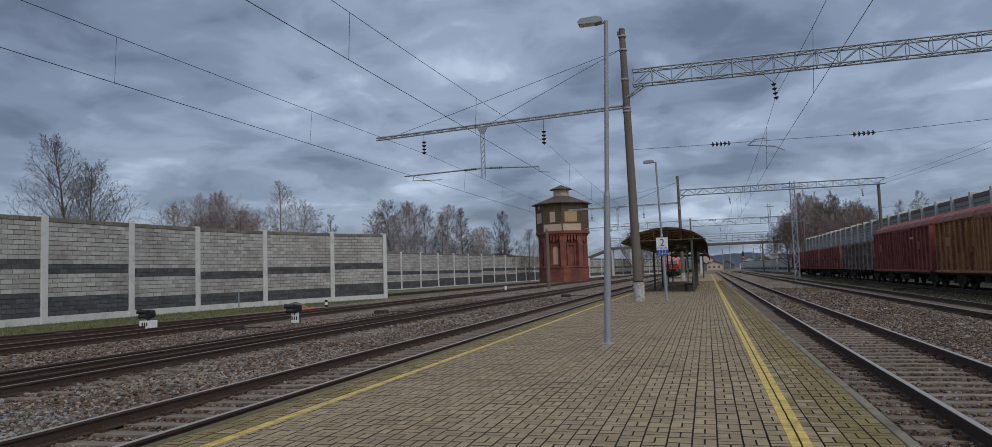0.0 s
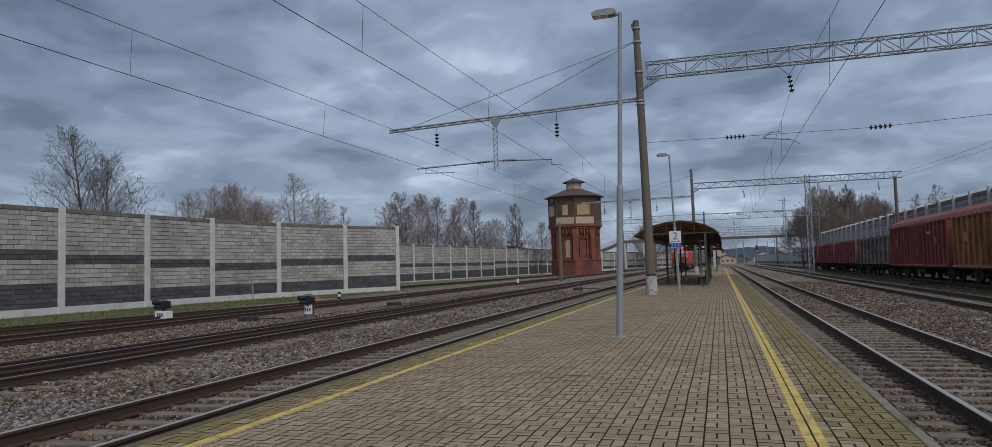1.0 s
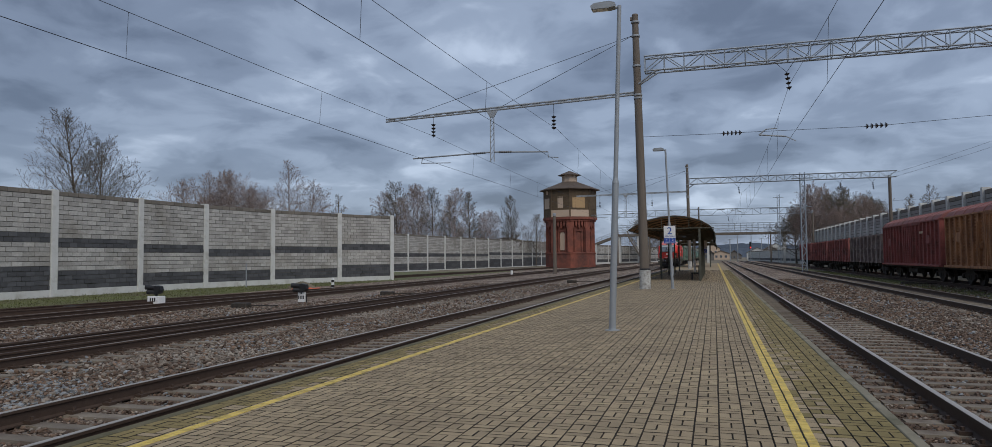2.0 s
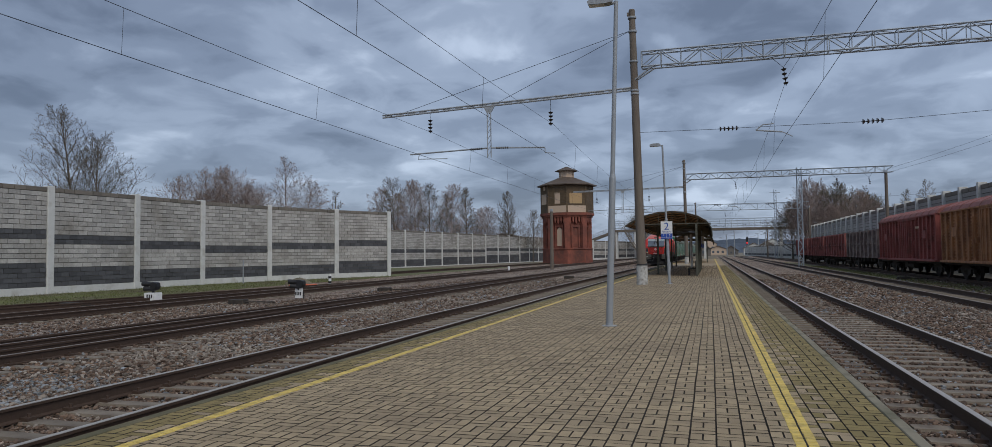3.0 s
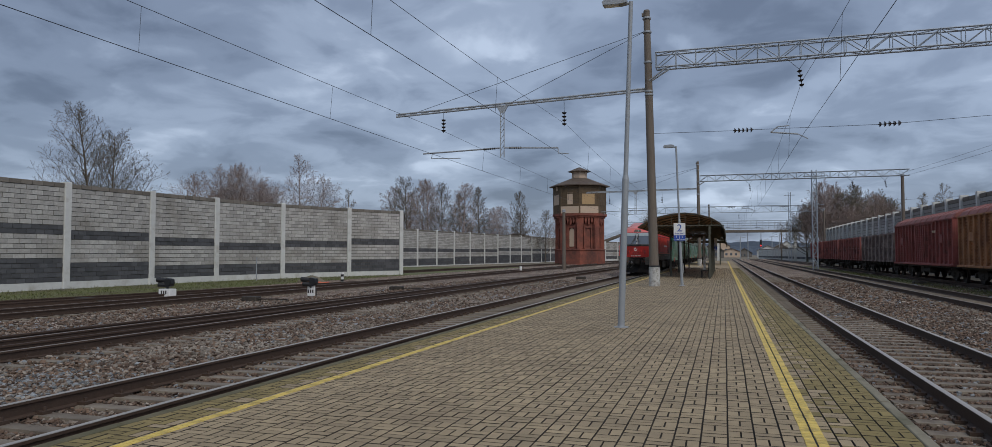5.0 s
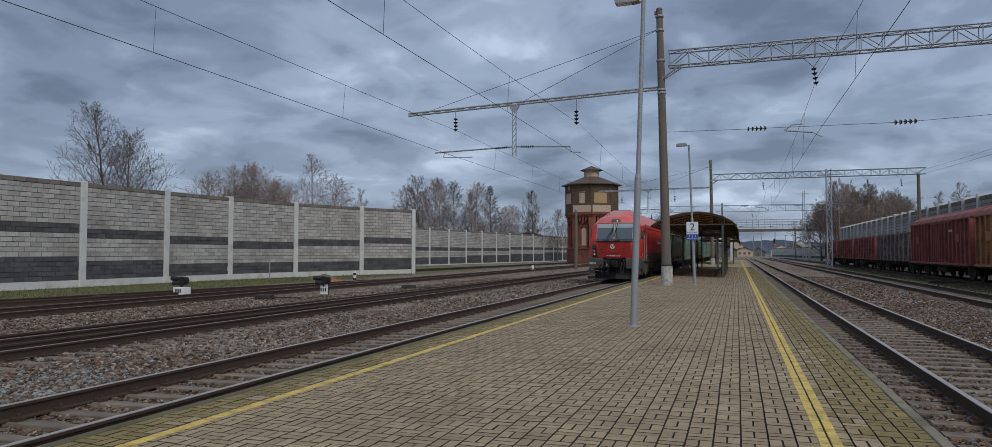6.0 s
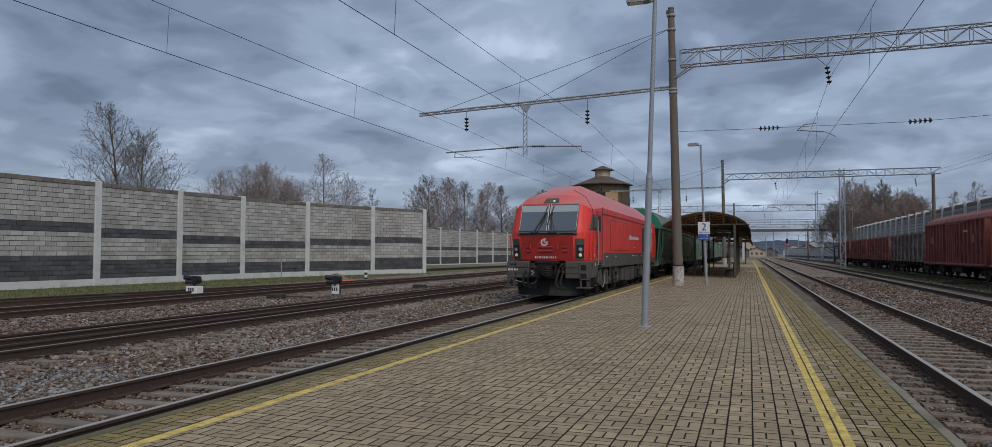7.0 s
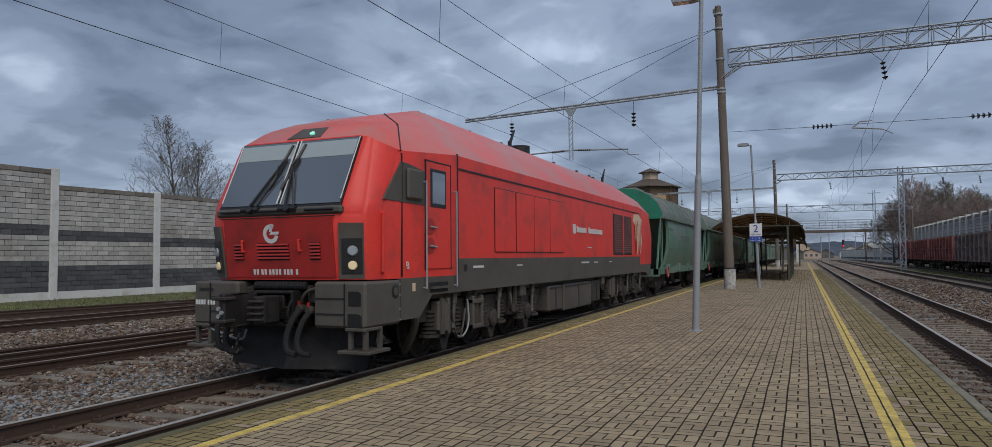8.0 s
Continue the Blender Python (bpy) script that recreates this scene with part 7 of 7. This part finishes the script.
yard = [(bare_tree(x, y, h, sp, 20 + i, "leafless tree in a row behind the yard", m, 1, dr, 2.0, limbs=22), h) for i, (x, y, h, sp, m, dr) in enumerate(((-73, 152, 17.0, 1.2, BARK_RED, 0.2), (-69, 150, 18.5, 1.15, BARK, 0.0), (-63.5, 150, 18.5, 1.05, BARK_RED, 0.05), (-41.8, 150, 15.0, 0.85, BARK, 0.0)))]
tree_row(yard, ((-66.5, 153, 17.5), (-61, 152, 17), (-55.5, 150, 17.5), (-52.5, 153, 16.5), (-47.5, 152, 12.0), (-38, 156, 11.0), (-35, 158, 10.5), (-58.5, 156, 15.5), (-50, 156, 12.0), (-45, 158, 10.5), (-70.5, 156, 16.5)), 6)
line = [(bare_tree(x, y, h, sp, 40 + i, "dense leafless brown tree beside the line", m, 2, 0.03, 2.3, limbs=22), h) for i, (x, y, h, sp, m) in enumerate(((24.5, 176, 17.2, 1.35, BARK_RED), (30, 172, 16.0, 1.4, BARK_PALE)))]
tree_row(line, ((20.5, 172, 14.5), (32.5, 178, 15.0), (27.5, 182, 17.0), (22.5, 182, 15.5), (34.5, 172, 12.0), (19.0, 184, 12.5), (28, 167, 13.5), (-19, 215, 13.0), (-13, 225, 12.0), (37.5, 176, 11.0)), 8)
for x, y, h, sd in ((39.0, 168, 14.5, 71), (44.5, 172, 17.0, 72)):
    bare_tree(x, y, h, 0.75, sd, "thin leafless tree behind the tall noise wall", BARK_PALE, 1, 0.05, 1.6, limbs=16)


def hills():
    for k, (y, amp, base, seed, x0, x1) in enumerate(((900, 9, 2, 1, -900, 900), (1500, 22, 8, 2, -1200, 1400), (2300, 36, 18, 3, -1800, 2200))):
        bm = bmesh.new()
        n = 420
        top, bot = [], []
        for i in range(n + 1):
            x = x0 + (x1 - x0) * i / n
            f = noise.fractal(Vector((x * 0.0035, seed * 7.3, 0)), 1.0, 2.0, 4)
            z = base + amp * (0.55 + 0.5 * f) * (0.55 + 0.45 * math.tanh((x + 60) / 120)) + random.uniform(0, 2.6)
            top.append(bm.verts.new((x, y + 40, max(z, 1.0)))); bot.append(bm.verts.new((x, y, -1.0)))
        for i in range(n):
            bm.faces.new((bot[i], bot[i + 1], top[i + 1], top[i]))
        tagged(part("backdrop_hill", bm, HILL), "distant dark wooded ridge", "hill", kind="structure")


hills()


def undergrowth():
    """Low far scrub that closes the view along the horizon."""
    rnd = random.Random(77)
    vs, fs = [], []
    for i in range(2600):
        if i < 1300:
            x, y = rnd.uniform(-140, -38), rnd.uniform(175, 260)
        else:
            x, y = rnd.uniform(22, 150), rnd.uniform(150, 330)
        h = rnd.uniform(2.0, 6.5)
        for _ in range(5):
            a = Vector((x, y, -0.5)); b = a + Vector((rnd.gauss(0, 1.2), rnd.gauss(0, 1.2), h * rnd.uniform(0.6, 1)))
            k = len(vs)
            vs += [a + Vector((-0.06, 0, 0)), a + Vector((0.06, 0, 0)), b]
            fs.append((k, k + 1, k + 2))
    me = bpy.data.meshes.new("scrub"); me.from_pydata(vs, [], fs); me.materials.append(BARK)
    return tagged(new("scrub", me), "brown leafless scrub along the far edge of the yard", "scrub", kind="stuff")


undergrowth()


def grass_strips():
    rnd = random.Random(5)
    bm = bmesh.new()
    box(bm, -60, -26.4, 0, 95, -0.6, -0.40)
    tagged(part("grass_verge", bm, GRASS), "worn grass verge below the noise wall", "grass", kind="structure")
    bm = bmesh.new()
    box(bm, 10.9, 12.3, 15, 120, -0.45, BED_Z + 0.02)
    tagged(part("grass_strip", bm, GRASS_PALE), "thin yellowed grass strip between tracks", "grass", kind="structure")
    vs, fs = [], []
    for i in range(16000):
        if i < 11000:
            x, y, z = rnd.uniform(-33.5, -26.2), rnd.uniform(8, 58), -0.405
        else:
            x, y, z = rnd.uniform(10.9, 12.3), rnd.uniform(15, 90), BED_Z + 0.015
        h = rnd.uniform(0.04, 0.14); a = rnd.uniform(0, 6.3); k = len(vs); w = 0.018
        vs += [(x - w * math.cos(a), y - w * math.sin(a), z), (x + w * math.cos(a), y + w * math.sin(a), z), (x + rnd.gauss(0, 0.06), y + rnd.gauss(0, 0.06), z + h)]
        fs.append((k, k + 1, k + 2))
    me = bpy.data.meshes.new("grass_blades"); me.from_pydata(vs, [], fs); me.materials.append(GRASS)
    tagged(new("grass_blades", me), "short dull green grass tufts", "grass", kind="stuff")


grass_strips()


# ---- ballast stones, sleepers, pavers ----
def stones():
    rng = np.random.default_rng(4)
    p = (1 + 5 ** 0.5) / 2
    ico = np.array([(-1, p, 0), (1, p, 0), (-1, -p, 0), (1, -p, 0), (0, -1, p), (0, 1, p), (0, -1, -p), (0, 1, -p), (p, 0, -1), (p, 0, 1), (-p, 0, -1), (-p, 0, 1)]) / 1.9
    tri = np.array([(0, 11, 5), (0, 5, 1), (0, 1, 7), (0, 7, 10), (0, 10, 11), (1, 5, 9), (5, 11, 4), (11, 10, 2), (10, 7, 6), (7, 1, 8), (3, 9, 4), (3, 4, 2), (3, 2, 6), (3, 6, 8), (3, 8, 9), (4, 9, 5), (2, 4, 11), (6, 2, 10), (8, 6, 7), (9, 8, 1)])
    xs, ys, ss = [], [], []
    for x0, x1, y0, y1, n, s in ((-11.9, -7.75, 1.5, 9, 16000, 0.028), (-11.9, -7.75, 9, 24, 13000, 0.034), (-7.75, -5.1, 2, 18, 12000, 0.026), (-19, -13.6, 4, 26, 5800, 0.036), (1.6, 2.46, 3, 18, 6000, 0.027), (2.58, 4.07, 3, 22, 10500, 0.026), (4.2, 8.0, 6, 30, 12000, 0.033), (4.2, 8.0, 30, 60, 2600, 0.05), (9.6, 13.1, 14, 50, 2200, 0.045), (2.6, 4.05, 22, 50, 3500, 0.045), (-17, -13.5, 26, 50, 1800, 0.045), (-11.9, -7.75, 24, 50, 3600, 0.045)):
        xs.append(rng.uniform(x0, x1, n)); ys.append(rng.uniform(y0, y1, n)); ss.append(rng.uniform(0.6, 1.35, n) * s)
    x, y, s = map(np.concatenate, (xs, ys, ss))
    keep = np.ones(len(x), bool)
    for key, yo, pitch in (("L1", 1.5, 0.545), ("R1", 2.5, 0.545), ("L2", 3.0, 0.6)):
        near = np.abs(x - TRACKS[key]) < (1.75 if key == "L2" else 1.4)
        ph = np.abs((y - yo + pitch / 2) % pitch - pitch / 2)
        keep &= ~(near & (ph < (0.115 if key == "R1" else 0.14)))
    x, y, s = x[keep], y[keep], s[keep]
    n = len(x)
    q = rng.normal(size=(n, 4)); q /= np.linalg.norm(q, axis=1)[:, None]
    w, a, b, c = q.T
    R = np.stack([1 - 2 * (b * b + c * c), 2 * (a * b - c * w), 2 * (a * c + b * w), 2 * (a * b + c * w), 1 - 2 * (a * a + c * c), 2 * (b * c - a * w), 2 * (a * c - b * w), 2 * (b * c + a * w), 1 - 2 * (a * a + b * b)], -1).reshape(n, 3, 3)
    base = ico[None] * rng.uniform(0.5, 1.35, (n, 12, 1)) * rng.uniform(0.45, 1.35, (n, 1, 3))
    v = np.einsum("nij,nkj->nki", R, base) * s[:, None, None] * np.array((1.1, 1.1, 0.8))
    v += np.stack([x, y, BED_Z + s * 0.35 + rng.uniform(-0.01, 0.02, n)], -1)[:, None, :]
    f = tri[None] + (np.arange(n) * 12)[:, None, None]
    me = bpy.data.meshes.new("ballast_stones")
    me.from_pydata(v.reshape(-1, 3).tolist(), [], f.reshape(-1, 3).tolist())
    for kind_of_stone in (STONE, STONE_BROWN, STONE_BLUE):
        me.materials.append(kind_of_stone)
    drift = np.array([noise.noise(Vector((u * 0.5, v * 0.35, 1.7))) for u, v in zip(x, y)])
    brown = np.where(np.abs(x - TRACKS["L1"]) < 1.7, 0.85, np.where((x > 1.5) & (x < 4.2), 0.95, np.where(x < -13.0, 0.75, np.where((x < 0) & (y < 12), 0.6, np.where(x > 4.2, 0.75, 0.45))))) + drift * 0.6
    blue = np.where((x < -7.75) & (x > -10.2) & (y > 3.5) & (y < 9.0), 0.35, 0.05) + drift * 0.2
    pick = rng.uniform(size=n)
    idx = np.where(rng.uniform(size=n) < blue, 2, np.where(pick < brown, 1, 0))
    me.polygons.foreach_set("material_index", np.repeat(idx, 20).astype(np.int32))
    tagged(new("ballast_stones", me), "loose grey and brown crushed ballast stones", "ballast", kind="stuff")


stones()


def sleepers():
    bm = bmesh.new()
    box(bm, -1.35, 1.35, -0.125, 0.125, -0.12, 0.0)
    for v in bm.verts:
        if v.co.z > -0.06:
            v.co.y *= 0.82
    me = bpy.data.meshes.new("sleeper"); bm.to_mesh(me); bm.free(); me.materials.append(SLEEPER)
    bm = bmesh.new()
    for s in (-1, 1):
        for d in (-1, 1):
            box(bm, s * 0.797 + d * 0.12 - 0.06, s * 0.797 + d * 0.12 + 0.06, -0.06, 0.06, 0.0, 0.04)
            rod(bm, (s * 0.797 + d * 0.13, 0, 0.03), (s * 0.797 + d * 0.13, 0, 0.08), 0.022, n=6)
    fa = bpy.data.meshes.new("rail_clips"); bm.to_mesh(fa); bm.free(); fa.materials.append(RAIL_SIDE)
    for key, y0, y1 in (("L1", 1.5 - 0.545 * 12, 60), ("R1", 2.5 - 0.545 * 14, 60), ("L2", 3.0 - 0.6 * 8, 45), ("L3", -2, 45), ("R2", -2, 60)):
        tr = bpy.data.objects["track_" + key.lower()]
        k, y = 0, y0
        while y < y1:
            o = new("sleeper", me); o.parent = tr
            o.matrix_basis = pose(TRACKS[key] + random.uniform(-0.02, 0.02), y, RAIL_Z - 0.176, 0, 0, random.uniform(-0.5, 0.5)) @ Matrix.Diagonal((random.uniform(1.2, 1.4) if key == "L2" else 1.0, 1, 1, 1))
            if y < 30:
                c = new("rail_clips", fa); c.parent = o; c.scale.x = 1 / o.scale.x
            y += 0.545 if key != "L2" else 0.6


sleepers()


def pavers():
    plat = bpy.data.objects["platform"]
    cols, x0 = 31, -4.93
    w = 6.38 / cols
    yl, yr = (-4.425, 0.055), (0.665, 0.09)
    full, half = {}, {}

    def slab(sx, sy):
        bm = bmesh.new()
        h = 0.018
        v = [bm.verts.new(p) for p in ((-sx, -sy, -h), (sx, -sy, -h), (sx, sy, -h), (-sx, sy, -h), (-sx + 0.0035, -sy + 0.0035, 0), (sx - 0.0035, -sy + 0.0035, 0), (sx - 0.0035, sy - 0.0035, 0), (-sx + 0.0035, sy - 0.0035, 0))]
        for q in ((4, 5, 6, 7), (0, 1, 5, 4), (1, 2, 6, 5), (2, 3, 7, 6), (3, 0, 4, 7)):
            bm.faces.new([v[i] for i in q])
        return bm
    mf = {}
    for nm, sx, sy in (("full", w / 2 - 0.004, 0.0465), ("half", w / 4 - 0.004, 0.0965)):
        for mt in (PAVER,):
            bm = slab(sx, sy)
            me = bpy.data.meshes.new("paver"); bm.to_mesh(me); bm.free(); me.materials.append(mt); me.materials.append(JOINT)
            for k, f in enumerate(me.polygons):
                f.material_index = min(k, 1)
            mf[nm] = me
    rest, moss, yel = ([], []), ([], []), ([], [])

    def put(t, cx, cy, sx, sy, z):
        k = len(t[0]); h = -0.018; e = 0.0035
        t[0].extend([(cx - sx, cy - sy, h), (cx + sx, cy - sy, h), (cx + sx, cy + sy, h), (cx - sx, cy + sy, h), (cx - sx + e, cy - sy + e, z), (cx + sx - e, cy - sy + e, z), (cx + sx - e, cy + sy - e, z), (cx - sx + e, cy + sy - e, z)])
        t[1].extend([tuple(k + i for i in q) for q in ((4, 5, 6, 7), (0, 1, 5, 4), (1, 2, 6, 5), (2, 3, 7, 6), (3, 0, 4, 7))])
    made = 0
    for c in range(cols):
        cx = x0 + (c + 0.5) * w
        ph = random.uniform(-0.02, 0.02) + (0.2 if c % 2 else 0)
        r, y = 0, -5.5 + ph
        while y < 78:
            kinds = ((cx - w / 4, w / 4, "half"), (cx + w / 4, w / 4, "half")) if r % 3 == 0 else ((cx, w / 2, "full"),)
            hy = 0.0965 if r % 3 == 0 else 0.0465
            yc = y + hy + 0.0035
            for px_, hx, nm in kinds:
                z = random.uniform(-0.002, 0.002)
                wav = 0.012 * noise.noise(Vector((px_ * 0.9, y * 0.7, 3.1)))
                mossy = random.random() < (1.1 * max(0.0, (px_ - 0.62) / 0.55) if px_ > 0 else 1.3 * max(0.0, (-4.35 - px_) / 0.5))
                if -1.0 < px_ < 1.0 and 4.2 < y < 8.0 and made < 300 and not mossy:
                    o = new("paver", mf[nm]); o.parent = plat
                    o.matrix_basis = pose(px_ + wav, yc, z, 0, 0, random.uniform(-0.6, 0.6)); made += 1
                else:
                    put(moss if mossy else rest, px_ + wav, yc, hx - 0.004, hy, z)
            y += 0.2 if r % 3 == 0 else 0.1
            r += 1
    for nm, t, mt in (("paver_field", rest, PAVER_REST), ("mossy_pavers", moss, PAVER_MOSS)):
        me = bpy.data.meshes.new(nm); me.from_pydata(t[0], [], t[1]); me.materials.append(mt); me.materials.append(JOINT)
        me.polygons.foreach_set("material_index", [min(k % 5, 1) for k in range(len(me.polygons))])
        o = new(nm, me); o.parent = plat; o["kind"] = "stuff"
    bm = bmesh.new(); box(bm, -4.93, 1.45, 78, 150, -0.02, -0.001)
    part("far_paving", bm, PAVER_REST, plat)
    for (cx, hw) in (yl, yr):
        y = -5.0
        t = ([], [])
        while y < 150:
            jit = random.uniform(-0.003, 0.003)
            for s in (-1, 1):
                put(t, cx + s * hw / 2 + jit, y + 0.05, hw / 2 - 0.005 if cx > 0 else hw / 2 - 0.001, 0.0485, 0.0045)
            y += 0.1
        me = bpy.data.meshes.new("yellow_line"); me.from_pydata(t[0], [], t[1]); me.materials.append(YELLOW)
        o = new("yellow_line", me); o.parent = plat; o["label"] = "worn yellow safety line"
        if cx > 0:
            # raised strip along the joint; the shade of its depth is in the colour
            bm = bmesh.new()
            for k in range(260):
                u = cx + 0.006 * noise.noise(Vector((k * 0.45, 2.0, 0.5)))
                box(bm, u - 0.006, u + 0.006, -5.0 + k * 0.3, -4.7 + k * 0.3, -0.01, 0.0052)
            part("line_crack", bm, CRACK_SHADE, o)


pavers()


# ---- what moves: the train runs in on the track beside the platform ----
TRAIN_ROWS = [(0.0, 151.0), (1.5, 123.0), (3.0, 95.5), (4.5, 68.5), (6.0, 41.95), (6.5, 33.3), (7.0, 24.75), (7.5, 16.38), (8.0, 8.02)]


def train_y(t):
    for (t0, y0), (t1, y1) in zip(TRAIN_ROWS, TRAIN_ROWS[1:]):
        if t <= t1:
            return y0 + (y1 - y0) * (t - t0) / (t1 - t0)
    return TRAIN_ROWS[-1][1]


def motions():
    walk(LOCO, [(t, pose(TRACKS["L1"], y, RAIL_Z)) for t, y in TRAIN_ROWS])
    for i, w in enumerate(HOPPERS):
        off = LOCO_LEN + 0.75 + i * HOPPER_PITCH
        walk(w, [(t, pose(TRACKS["L1"], y + off, RAIL_Z)) for t, y in TRAIN_ROWS])
    for w in LOCO_WHEELS:
        at = w.matrix_basis.translation.copy()
        rows = [(k / 30, Matrix.Translation(at) @ pose(0, 0, 0, math.degrees((train_y(k / 30) - 151.0) / 0.55), 0, 0)) for k in range(241)]
        walk(w, rows)


motions()
